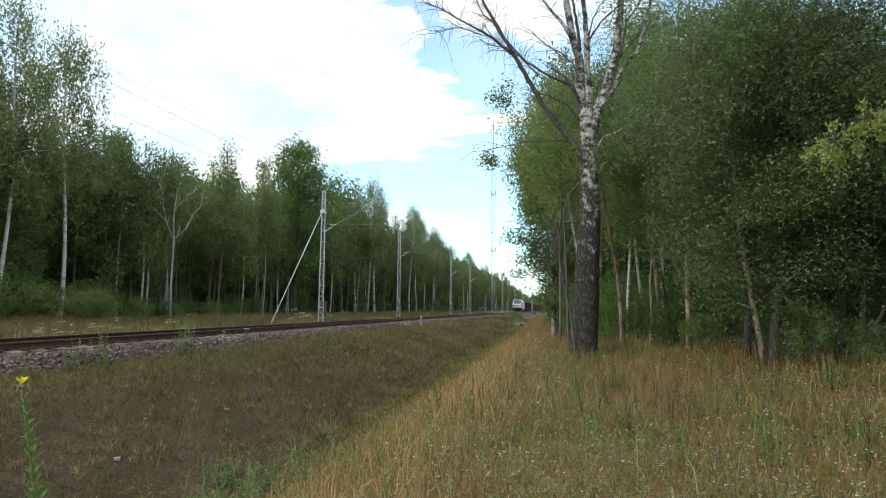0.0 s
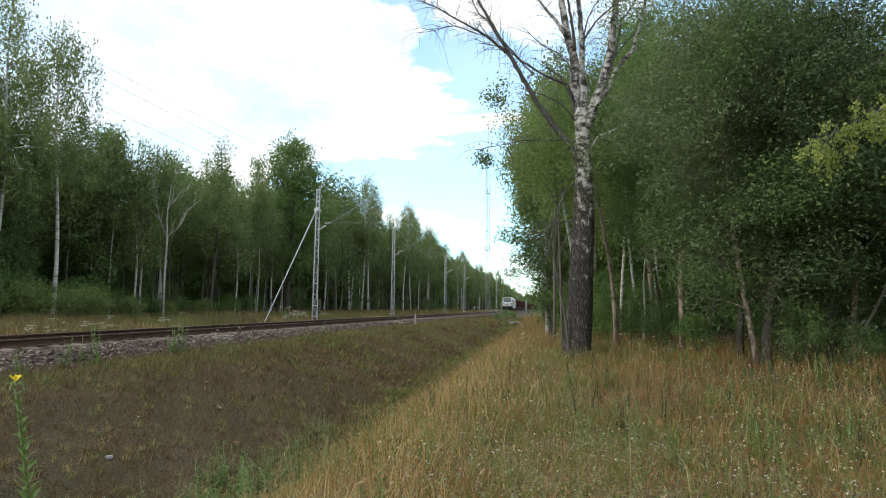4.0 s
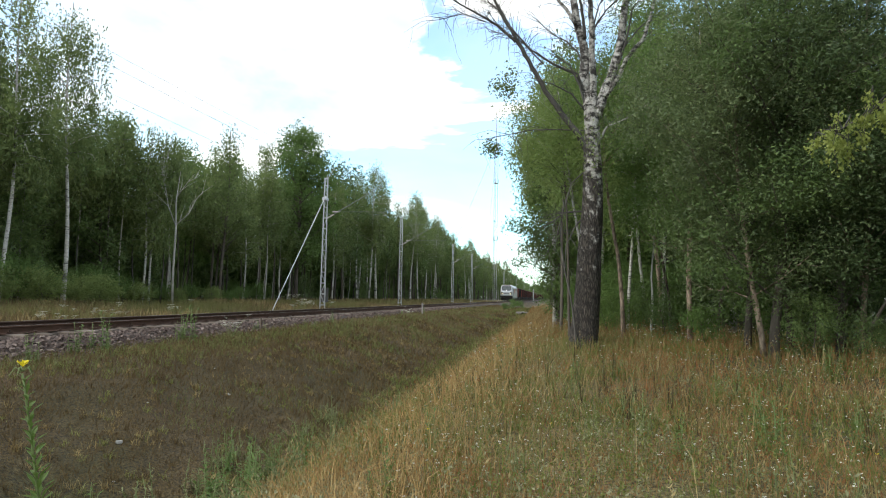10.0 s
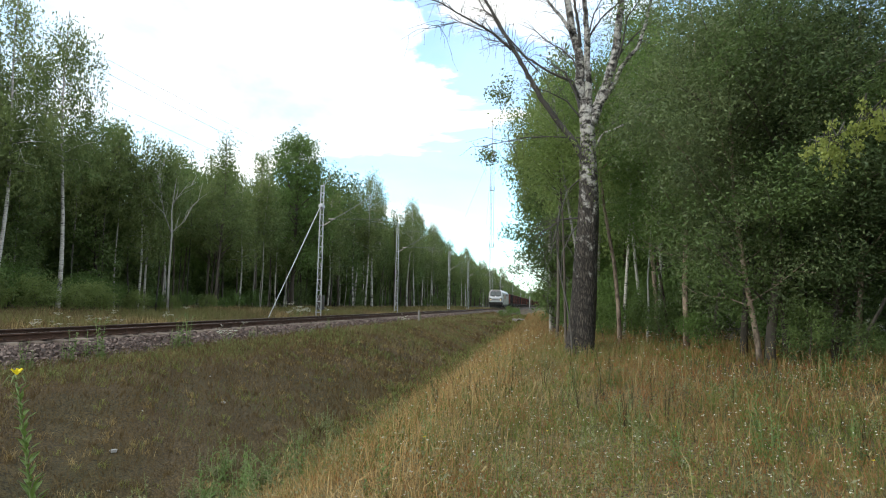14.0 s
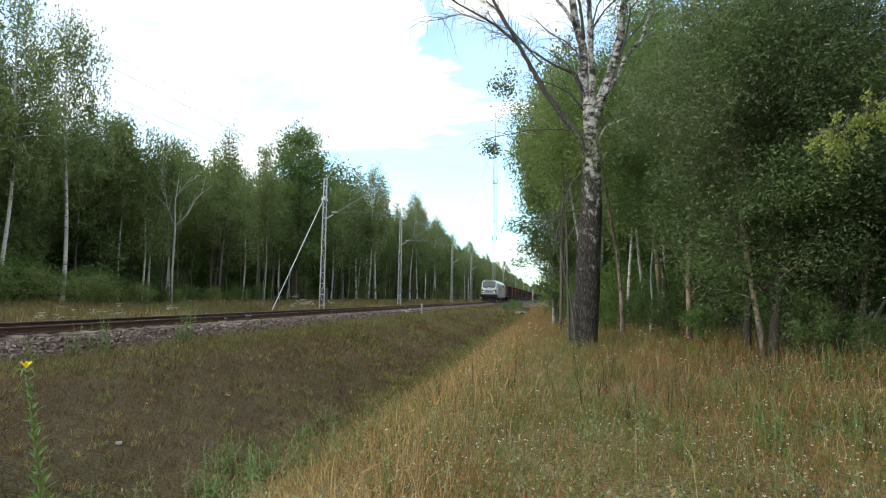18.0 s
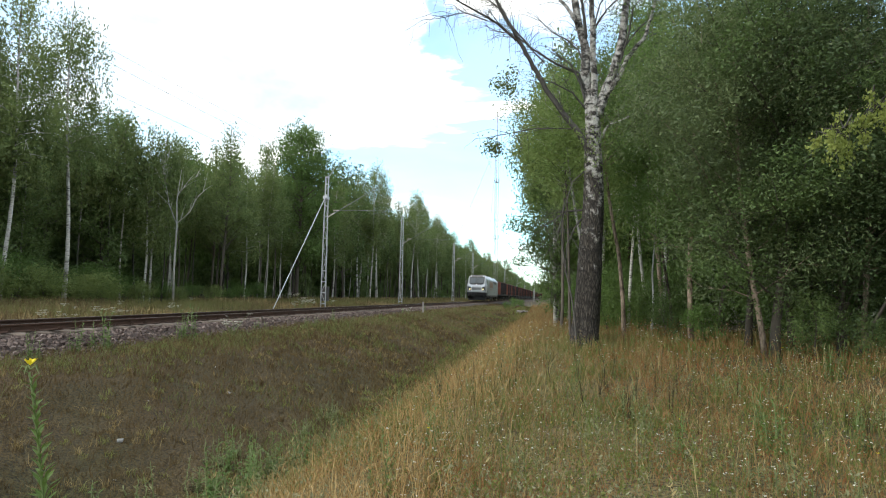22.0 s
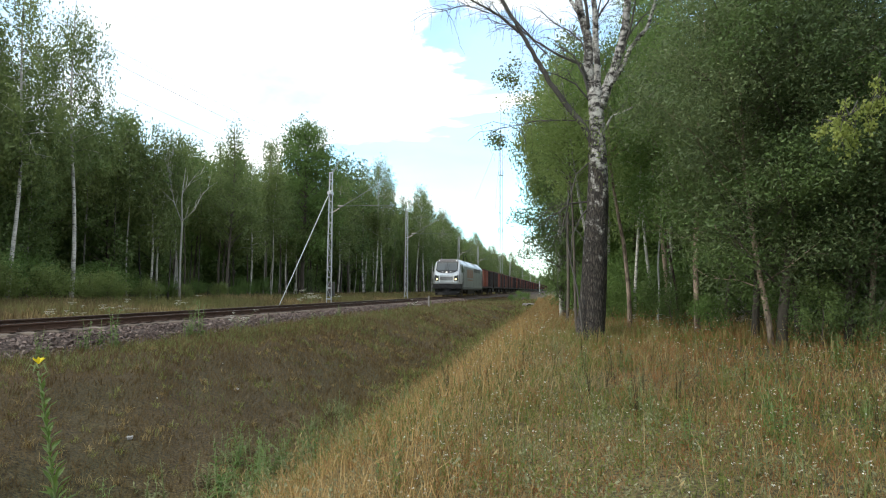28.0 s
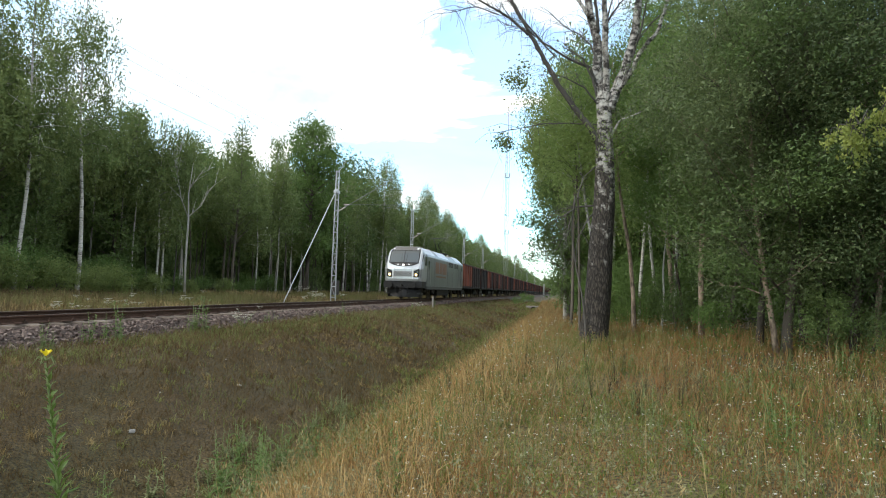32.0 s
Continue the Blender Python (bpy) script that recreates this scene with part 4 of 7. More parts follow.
right_stem = [make_tree(71, "slim brown trunk with sparse foliage", 12, 0.085, 4.6, 2.2, 30, 6500, 0.11, "pine_bark", "light_leaf", "broad", 0.9, up=0.7, subs=2, pads=(0.25, 0.12), flat=0.6, clump=0.3),
              make_tree(72, "slim pale birch stem in the shade", 13, 0.075, 4.4, 2.2, 30, 6500, 0.125, "birch_bark", "light_leaf", "birch", 0.7, subs=2, pads=(0.2, 0.25), flat=0.7, clump=0.3)]
# single stems that show before the shade, each with its own bend: place, height, girth, where the crown begins, bark, leaf, bend
for i, (x, y, H, girth, lo, reach, bark, leaf, label, bent) in enumerate((
        (1.62, 16.5, 7.0, 0.085, 4.2, 1.3, "pine_bark", "maple_leaf", "bent brown stem of a young aspen", [(0, 0, 0), (-0.05, 0, 1.2), (-0.14, 0, 2.15), (-0.31, 0, 3.1), (-0.44, 0, 4.0), (-0.6, 0, 7)]),
        (2.58, 20.0, 9.5, 0.075, 4.6, 1.8, "pale_bark", "maple_leaf", "slim pale stem of a young aspen", [(0, 0, 0), (-0.02, 0, 1.0), (-0.14, 0, 2.0), (-0.22, 0, 3.0), (-0.28, 0, 4.7), (-0.3, 0, 9.5)]),
        (2.30, 17.0, 4.2, 0.03, 2.2, 0.9, "pale_bark", "shrub_leaf", "thin crooked sapling in the shade", [(0, 0, 0), (0.07, 0, 0.9), (0.04, 0, 1.7), (0.1, 0, 2.4), (0.2, 0, 4.2)]),
        (3.07, 20.0, 10.5, 0.08, 4.5, 2.0, "birch_bark", "light_leaf", "slim white birch stem in the shade", [(0, 0, 0), (0.06, 0, 2.7), (0.04, 0, 5.2), (0, 0, 7), (0.1, 0, 10.5)]),
        (2.98, 18.0, 6.5, 0.05, 3.4, 1.2, "pine_bark", "maple_leaf", "thin leaning tan stem in the shade", [(0, 0, 0), (-0.05, 0, 1.0), (-0.18, 0, 1.75), (-0.3, 0, 2.65), (-0.46, 0, 3.3), (-0.7, 0, 6.5)]),
        (2.88, 15.0, 9.5, 0.095, 1.9, 1.7, "pine_bark", "maple_leaf", "slender pinkish-brown trunk at the wood's edge", [(0, 0, 0), (-0.03, 0, 1.6), (0.02, 0, 2.9), (0.07, 0, 4.2), (0.14, 0, 5.7), (0.2, 0, 9.5)]),
        (3.50, 11.9, 6.0, 0.075, 0.9, 1.8, "pine_bark", "grey_leaf", "leaning pale willow trunk at the wood's edge", [(0, 0, 0), (-0.1, 0, 0.7), (-0.24, 0, 1.5), (-0.4, 0, 3), (-0.5, 0, 6)]),
        (3.64, 12.0, 7.0, 0.105, 0.95, 2.2, "grey_bark", "alder_leaf", "stout grey-brown willow trunk at the wood's edge", [(0, 0, 0), (0.05, 0, 0.7), (0.16, 0, 1.5), (0.3, 0, 3), (0.4, 0, 7)]),
        # these three carry the leaf colour darkened to stand for shade
        (4.49, 11.6, 4.5, 0.035, 1.1, 1.3, "grey_bark", "shade_dark_leaf", "thin dark forked stem in the shade", [(0, 0, 0), (0.03, 0, 0.8), (0.15, 0, 1.4), (0.4, 0, 4.5)]),
        (4.83, 11.5, 6.0, 0.07, 1.2, 1.8, "pine_bark", "shade_dark_leaf", "reddish-brown trunk in the shade", [(0, 0, 0), (0.04, 0, 1.0), (0.12, 0, 2.0), (0.2, 0, 6)]),
        (4.55, 11.2, 3.2, 0.03, 1.7, 1.0, "grey_bark", "shade_dark_leaf", "dark slanting stem in the shade", [(0, 0, 0), (0.27, 0, 0.6), (0.55, 0, 1.1), (1.2, 0.2, 2.4), (1.5, 0.3, 3.2)]),
        (0.60, 15.2, 6.0, 0.055, 3.6, 1.0, "pale_bark", "light_leaf", "pale leaning stem behind the old birch", [(0, 0, 0), (0, 0, 1.2), (-0.06, 0, 2.3), (-0.19, 0, 3.0), (-0.3, 0, 3.7), (-0.6, 0, 6)]),
        (0.30, 15.0, 5.0, 0.045, 3.4, 1.0, "grey_bark", "light_leaf", "dark slim stem behind the old birch", [(0, 0, 0), (-0.03, 0, 1.0), (-0.05, 0, 2.0), (-0.08, 0, 3), (-0.2, 0, 5)]),
        (0.38, 13.9, 3.2, 0.016, 2.7, 0.5, "dead_bark", "light_leaf", "thin winding dry stem beside the old birch", [(0, 0, 0), (0.02, 0, 0.3), (-0.07, 0, 1.1), (-0.23, 0, 1.8), (-0.32, 0, 2.55), (-0.25, 0, 3.2)]))):
    m = make_tree(300 + i, label, H, girth * (0.8 if girth > 0.1 else 0.58), lo, reach, 26, int(8000 * reach ** 2 + 300) if H > 3.5 else 60, 0.056, bark, leaf, "birch" if bark == "birch_bark" else "broad", 0.0, up=0.7, subs=2, clump=0.25, pads=(0.22, 0.14), flat=0.85, path=bent)
    m.matrix_basis = pose(x, y, float(ground_z(x, y)) - 0.05)
for p, x, y, turn, size, tilt in (
        # edge along the path
        (right_birch[0], -0.05, 25.0, 0, 0.87, 0), (right_birch[0], 0.75, 25.9, 210, 0.78, 0), (right_birch[1], 1.3, 23.0, 90, 0.66, 2), (right_birch[1], 2.0, 33.0, 200, 0.85, 0), (right_birch[1], 2.4, 42.0, 20, 0.95, 0), (left_pole[0], 1.1, 27.4, 45, 0.8, 0), (right_dark[2], 0.05, 24.4, 40, 1.0, 0), (right_dark[2], 0.75, 27.5, 160, 1.1, 0), (left_birch[1], 0.5, 30.0, 15, 1.05, 0), (right_dark[1], 0.75, 28.5, 190, 0.58, 0), (right_dark[1], 1.3, 33.0, 120, 0.6, 0),
        (right_birch[1], 2.9, 53.0, 120, 1.0, 0), (left_broad[1], 2.4, 62.0, 50, 0.9, 0), (left_birch[1], 2.4, 75.0, 250, 0.95, 0), (left_broad[2], 2.4, 92.0, 10, 0.9, 0),
        (left_broad[1], 1.6, 118.0, 30, 0.9, 0), (left_birch[1], 1.6, 150.0, 0, 0.9, 0), (left_broad[2], 1.6, 200.0, 0, 0.9, 0), (left_broad[1], 1.6, 260.0, 0, 0.9, 0),
        (left_broad[1], 1.0, 26.5, 80, 0.5, 0), (left_broad[1], 1.5, 31.0, 160, 0.55, 0), (left_broad[1], 1.7, 36.5, 20, 0.6, 0), (left_broad[1], 1.9, 45.0, 300, 0.65, 0), (left_broad[1], 2.0, 56.0, 110, 0.65, 0),
        (left_broad[1], 2.2, 68.0, 230, 0.7, 0), (left_broad[1], 2.3, 84.0, 30, 0.75, 0), (left_broad[1], 2.4, 104.0, 75, 0.8, 0), (right_dark[1], 2.4, 25.5, 75, 0.5, 0), (left_broad[1], 4.0, 26.5, 75, 0.7, 0),
        # stems farther in
        (right_stem[1], 1.95, 18.7, 75, 0.62, -2), (right_thin, 3.9, 17.2, 80, 0.8, 3), (right_thin, 0.12, 20.0, 250, 0.9, -2), (right_stem[0], 2.9, 19.6, 110, 0.8, 4),
        (right_stem[1], 5.0, 23.0, 60, 0.85, 0), (right_stem[0], 2.6, 23.0, 10, 0.8, 0),
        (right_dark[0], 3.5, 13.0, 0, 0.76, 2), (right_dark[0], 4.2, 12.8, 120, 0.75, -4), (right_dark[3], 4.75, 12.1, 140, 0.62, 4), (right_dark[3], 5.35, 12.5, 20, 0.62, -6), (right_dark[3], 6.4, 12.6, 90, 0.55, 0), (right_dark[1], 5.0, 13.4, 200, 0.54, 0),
        (right_dark[1], 5.6, 14.8, 210, 0.58, 0), (left_broad[1], 7.6, 15.0, 0, 0.54, 0), (left_broad[1], 3.9, 24.0, 10, 0.84, 0),
        (right_birch[0], 5.0, 20.0, 80, 0.82, 0), (right_birch[1], 2.5, 27.0, 80, 0.72, 0), (left_broad[1], 7.0, 21.0, 80, 0.68, 0), (left_broad[2], 4.0, 34.0, 0, 1.0, 0),
        # the willow here stands out of view, kept for its shadow
        (right_dark[0], 8.2, 11.2, 280, 0.85, 0), (back[0], 9.8, 13.0, 0, 0.6, 0), (left_birch[1], 3.0, 46.0, 0, 1.0, 0),
        # unseen trees beside and behind the standpoint, added to close off light
        (back[1], 10.0, 6.0, 0, 1.0, 0), (back[0], 10.0, 0.0, 50, 1.0, 0), (back[0], 9.0, -7.0, 0, 1.0, 0)):
    place(p, x, y, turn, size, tilt)
y = -12.0
while y < 200:
    y += rnd.uniform(3, 5) * (1 + max(y, 0) / 110)
    place(rnd.choice(back), 10 + rnd.uniform(0, 5), y, rnd.uniform(0, 360), rnd.uniform(0.85, 1.05) * float(np.interp(y, [10, 14, 45, 60], [1, 0.56, 0.8, 1])))
    place(thicket[0], 9.5 + rnd.uniform(0, 3), y + 1, rnd.uniform(0, 360), rnd.uniform(0.7, 1.0))
    if y > 24:
        place(rnd.choice(back), 5 + rnd.uniform(0, 2), y + 2, rnd.uniform(0, 360), rnd.uniform(0.8, 1.0) * (0.85 if y < 45 else 1))
        place(thicket[0], 4.5 + rnd.uniform(0, 2), y + 1, rnd.uniform(0, 360), rnd.uniform(0.5, 0.7))
for x, y, s in ((2.5, 18.4, 0.4), (4.6, 15.2, 0.6), (5.4, 11.6, 0.24), (3.0, 20.5, 0.6), (6.4, 11.6, 0.3), (5.0, 18.5, 0.8), (1.4, 24.0, 0.6), (3.6, 22.0, 0.8), (7.4, 11.2, 0.35), (2.2, 20.5, 0.5),
                (0.7, 25.4, 0.8), (1.0, 26.6, 0.9), (1.3, 30.0, 0.9), (1.3, 34.0, 0.9), (1.4, 38.0, 1.0), (1.5, 44.0, 1.0), (1.6, 51.0, 1.1), (1.8, 59.0, 1.2), (2.2, 24.0, 1.3), (3.0, 25.0, 1.4), (2.0, 29.0, 1.3), (4.1, 18.2, 0.6), (6.5, 18.5, 1.0), (2.55, 16.6, 0.3), (3.05, 14.4, 0.34), (4.1, 11.4, 0.32), (4.75, 11.1, 0.2), (2.2, 18.6, 0.35), (4.4, 13.8, 0.4), (4.9, 12.6, 0.35), (5.9, 12.4, 0.3), (7.0, 12.6, 0.7)):
    place(shrubs[int(x * 10) % 2], x, y, x * 77, s)
for x, y, s in ((1.35, 18.6, 0.5), (1.9, 20.2, 0.7), (2.7, 21.6, 0.7), (2.25, 19.0, 0.4), (3.4, 19.3, 0.5), (0.9, 21.0, 0.6), (1.2, 23.0, 0.9), (3.9, 20.6, 0.6), (2.0, 22.4, 0.9)):
    place(shrubs[2], x, y, x * 77 + y * 31, s)
# woods that nobody could count: deep behind the front ranks, and closing the line's end
far_wood("deep_wood", "shaded trees deep in the wood", deep)
ends = [(back[i % 2], AXIS - 14 + i * 1.9, 775 + rnd.uniform(0, 12), rnd.uniform(0, 360), rnd.uniform(1.0, 1.25)) for i in range(16)]
ends += [(rnd.choice(back), -40 + i * 1.6 + rnd.uniform(-1, 1), 640 + rnd.uniform(0, 60) + abs(i - 23) * 2, rnd.uniform(0, 360), rnd.uniform(0.9, 1.2)) for i in range(46) if abs(-40 + i * 1.6 - AXIS) > 5]
for k in range(26):                              # on behind the line's far ranks
    ends += [(rnd.choice(back), -27 - rnd.uniform(0, 3), 335 + 12 * k, 70 * k, rnd.uniform(0.95, 1.15)), (thicket[0], -30 - rnd.uniform(0, 5), 332 + 12 * k, 50 * k, 1.1), (rnd.choice(back), -37 - rnd.uniform(0, 5), 340 + 12 * k, 90 * k, 1.1)]
ends += [(thicket[0], -40 + i * 1.7 + rnd.uniform(-1, 1), 630 + rnd.uniform(0, 30), rnd.uniform(0, 360), rnd.uniform(0.8, 1.2)) for i in range(44) if abs(-40 + i * 1.7 - AXIS) > 5]
ends += [(thicket[0], AXIS - 14 + i * 1.7, 770 + rnd.uniform(0, 6), rnd.uniform(0, 360), rnd.uniform(1.0, 1.3)) for i in range(17)]
far_wood("distant_wood", "distant green wood closing the line's end", ends)
for p in left_birch + left_broad + left_pole + back + thicket + shrubs + right_birch + right_dark + right_stem + [right_thin]:
    hide_proto(p)


# ---- bare forked birch before the wood ----
def bare_birch():
    t = thing("birch_tree", "dead white birch with bare forked branches", "tree")
    t.matrix_basis = pose(-21.7, 34.2, 0.5) @ Matrix.Diagonal((1.0, 1.0, 1.08, 1))
    r = random.Random(6)
    twigs = Builder()
    part("trunk", Builder().tube([(0, 0, -0.3), (-0.05, 0, 2), (0.0, 0, 4.2), (-0.08, 0, 5.6), (0.12, 0, 7.3)], [0.075, 0.062, 0.05, 0.03, 0.008], 10), M["pale_bark"], t, smooth=True, fix=False)
    for pts in ([(0, 0, 4.3), (-0.55, 0, 5.4), (-0.9, 0.1, 6.6), (-1.2, 0.1, 7.8)], [(-0.55, 0, 5.4), (-1.3, -0.2, 6.1), (-2.1, -0.2, 6.5)], [(-0.75, 0, 6.0), (-1.5, 0, 7.3), (-2.2, 0, 7.6)],
                [(0, 0, 4.4), (0.7, 0.1, 5.0), (1.2, 0.1, 5.9), (1.6, 0.1, 6.2)], [(-0.03, 0, 5.9), (0.6, 0, 6.7), (1.3, 0, 7.0)], [(-0.9, 0.1, 6.6), (-1.0, 0.1, 7.4), (-0.7, 0, 8.3)]):
        part("bough", Builder().tube(pts, [0.03, 0.024, 0.016, 0.007][-len(pts):], 7), M["pale_bark"], t, smooth=True, fix=False)
        for k in range(9):
            i = r.randrange(len(pts) - 1)
            a = Vector(pts[i]).lerp(Vector(pts[i + 1]), r.random())
            d = (Vector(pts[-1]) - Vector(pts[0])).normalized() + Vector((r.uniform(-0.7, 0.7), r.uniform(-0.5, 0.5), r.uniform(0, 0.6)))
            e = a + d * r.uniform(0.3, 0.9)
            twigs.tube([a, a.lerp(e, 0.5) + Vector((r.uniform(-0.06, 0.06), 0, 0.03)), e], [0.012, 0.008, 0.003], 4, False)
    tagged(part("twig_spray", twigs, M["pale_bark"], t, "fine bare twigs", fix=False), kind="stuff")


bare_birch()


# ---- the old forked birch by the path ----
def old_birch():
    t = thing("birch_tree", "old forked birch with rough dark foot and bare crown", "tree")
    x, y = 0.62, 14.2
    g = float(ground_z(x, y))
    t.matrix_basis = pose(x, y, g)
    rnd = random.Random(2)

    def ragged(pts, rad, n=28):
        """A trunk whose cork stands out in ridges near the foot."""
        b = Builder().tube(pts, rad, n)
        out = []
        for vx, vy, vz in b.v:
            amp = 0.02 * max(0.0, 1 - vz / 4.0)
            k = 1 + amp * 3.2 * noise.noise((vx * 14, vy * 14, vz * 4.5))
            f = max(0.0, 1 - (vz + 0.3) / 0.9)
            k += 0.22 * f * f
            i = min(range(len(pts)), key=lambda q: abs(pts[q][2] - vz))
            cx, cy = pts[i][0], pts[i][1]
            out.append((cx + (vx - cx) * k, cy + (vy - cy) * k, vz))
        b.v = out
        return b

    zs = [-0.3 + 0.14 * i for i in range(42)]
    heights = [0.0, 1.6, 2.85, 4.1, 4.7, 5.3]
    axis = [(float(np.interp(z, heights, [-0.08, 0.05, 0.11, 0.12, 0.13, 0.09])) + 0.012 * math.sin(z * 2.3), 0.02 * math.sin(z * 1.7), z) for z in zs]
    rads = [float(np.interp(z, heights, [0.30, 0.262, 0.23, 0.192, 0.165, 0.155])) for z in zs]
    part("trunk", ragged(axis, rads), M["old_birch_bark"], t, "dark fissured foot, white bark above", True, False)

    def bough(name, pts, r0, r1, depth=0.0, mat="old_birch_bark", n=10):
        """Points as offset and height over the rails' datum; depth: how far it leans away from the path."""
        p = []
        pts = [Vector((q[0], depth * i / (len(pts) - 1), q[1] - g)) for i, q in enumerate(pts)]
        for a, c in zip(pts[:-1], pts[1:]):
            for i in range(5):
                q = a.lerp(c, i / 5)
                p.append(q + Vector((rnd.uniform(-1, 1), rnd.uniform(-1, 1), 0)) * min(0.012, r0 * 0.3))
        p.append(pts[-1])
        rad = [r0 + (r1 - r0) * i / (len(p) - 1) for i in range(len(p))]
        return part(name, Builder().tube(p, rad, n), M[mat], t, smooth=True, fix=False), p

    made = []
    for pts, r0, r1, depth in (
            ([(0.07, 5.4), (-0.06, 6.27), (-0.05, 6.9), (-0.22, 7.55), (-0.32, 8.21), (-0.37, 8.9), (-0.3, 10.2)], 0.12, 0.05, 0.3),
            ([(0.12, 5.5), (0.12, 6.26), (0.09, 6.9), (0.08, 7.54), (0.03, 8.19), (0.06, 9.8)], 0.085, 0.04, -0.2),
            ([(0.19, 5.35), (0.36, 5.85), (0.51, 6.24), (0.69, 6.87), (0.78, 7.5), (0.85, 8.14), (0.95, 9.7)], 0.12, 0.06, 0.1)):
        made.append(bough("leader", pts, r0, r1, depth)[1])
    for pts, r0, r1, depth, mat in (
            ([(0.2, 5.6), (0.45, 5.87), (0.69, 6.24), (0.81, 6.55), (1.17, 6.97), (1.32, 7.47), (1.45, 8.1), (1.5, 8.9)], 0.062, 0.022, -0.4, "old_birch_bark"),
            ([(0.66, 6.49), (0.85, 7.12), (0.93, 7.62), (1.11, 7.87), (1.35, 8.23)], 0.024, 0.008, -0.3, "dead_bark"),
            ([(0.05, 4.5), (-0.21, 5.01), (-0.57, 5.46), (-0.88, 5.91), (-1.13, 6.37), (-1.39, 6.83), (-1.64, 7.3), (-1.91, 7.78), (-2.21, 8.33), (-2.5, 8.8)], 0.072, 0.022, -0.3, "dead_bark"),
            ([(-1.55, 7.1), (-1.9, 7.41), (-2.22, 7.6), (-2.68, 7.85), (-3.08, 8.08), (-3.45, 8.22)], 0.034, 0.008, -0.5, "dead_bark"),
            ([(-2.22, 7.6), (-2.74, 7.76), (-3.26, 7.58)], 0.014, 0.005, -0.3, "dead_bark"),
            ([(-1.75, 7.48), (-1.97, 7.91), (-2.23, 8.19), (-2.4, 8.6)], 0.024, 0.008, 0.3, "dead_bark"),
            ([(-0.08, 5.95), (-0.21, 6.27), (-0.64, 6.42), (-1.2, 6.76), (-1.66, 7.25)], 0.038, 0.014, -0.5, "dead_bark"),
            ([(-0.95, 6.58), (-1.33, 6.96), (-1.6, 7.15), (-2.1, 7.2)], 0.018, 0.006, -0.4, "dead_bark"),
            ([(-0.04, 5.5), (-0.33, 5.83), (-0.76, 6.01), (-1.05, 6.05)], 0.022, 0.006, -0.5, "dead_bark"),
            ([(-0.04, 5.6), (-0.16, 6.02), (-0.39, 6.45), (-0.75, 6.62)], 0.028, 0.008, -0.4, "dead_bark"),
            ([(-0.02, 6.35), (-0.21, 6.78), (-0.46, 6.99), (-0.77, 7.13), (-1.08, 7.41)], 0.024, 0.007, -0.4, "dead_bark"),
            ([(-0.24, 7.43), (-0.46, 7.83), (-0.65, 8.1), (-0.85, 8.4)], 0.045, 0.022, 0.2, "old_birch_bark"),
            ([(-0.04, 7.1), (-0.12, 7.68), (-0.22, 8.2), (-0.24, 8.9)], 0.038, 0.018, -0.4, "dead_bark"),
            ([(0.1, 7.2), (0.2, 7.4), (0.39, 7.65), (0.75, 7.95), (0.95, 8.3)], 0.024, 0.008, -0.3, "dead_bark"),
            ([(0.12, 7.3), (0.25, 7.9), (0.5, 8.4)], 0.02, 0.008, 0.3, "dead_bark"),
            ([(0.72, 6.8), (1.11, 7.36), (1.58, 7.84)], 0.022, 0.007, 0.4, "dead_bark"),
            ([(0.05, 5.05), (-0.69, 5.08), (-1.18, 5.06), (-1.68, 4.95), (-2.15, 4.85)], 0.018, 0.005, -0.3, "dead_bark"),
            ([(0.22, 4.75), (0.42, 5.12), (0.69, 5.21), (1.1, 5.41), (1.45, 5.75)], 0.03, 0.008, -0.2, "pale_bark"),
            ([(0.0, 3.3), (-0.44, 3.25), (-0.56, 3.15), (-0.9, 2.9)], 0.024, 0.007, -0.5, "dead_bark"),
            ([(-0.02, 3.25), (-0.26, 2.91), (-0.43, 2.54), (-0.46, 1.95)], 0.02, 0.006, -0.5, "dead_bark"),
            ([(0.0, 4.2), (-0.32, 3.89), (-0.44, 3.46), (-0.62, 2.78), (-0.9, 2.2)], 0.016, 0.004, -0.5, "dead_bark")):
        made.append(bough("bough", pts, r0, r1, depth, mat)[1])
    twigs = Builder()
    for p in made:
        for i in range(4, len(p)):
            for k in range(2 if p[-1].x < -1.5 and p[-1].z > 6 else 1):
                d = ((p[i] - p[i - 1]).normalized() * 0.7 + Vector((rnd.uniform(-1, 1), rnd.uniform(-1, 1), rnd.uniform(-0.2, 0.7)))).normalized()
                L = rnd.uniform(0.3, 0.9)
                a = Vector(p[i])
                q = a + d * L * 0.5
                e = a + d * L + Vector((0, 0, -0.25 * L))
                twigs.tube([a, q, e], [0.007, 0.0045, 0.002], 4, False)
                for j in range(rnd.randrange(2)):
                    f = q.lerp(e, rnd.random())
                    h = f + Vector((rnd.uniform(-0.2, 0.2), rnd.uniform(-0.2, 0.2), -rnd.uniform(0.15, 0.6)))
                    twigs.tube([f, f.lerp(h, 0.5) + Vector((rnd.uniform(-0.05, 0.05), 0, 0)), h], [0.0032, 0.0028, 0.002], 3, False)
    tagged(part("twig_spray", twigs, M["dead_bark"], t, "bare drooping twigs", fix=False), kind="stuff")
    g2 = np.random.default_rng(5)
    c = np.concatenate([np.array((cx, cy, cz)) + g2.normal(size=(m, 3)) * s for cx, cy, cz, s, m in
                        ((-2.05, -0.3, 4.35, 0.11, 220), (-1.95, -0.3, 4.28, 0.08, 120), (-1.85, -0.3, 5.72, 0.13, 200), (-1.68, -0.3, 5.6, 0.1, 150), (-1.6, -0.2, 6.0, 0.1, 100))])
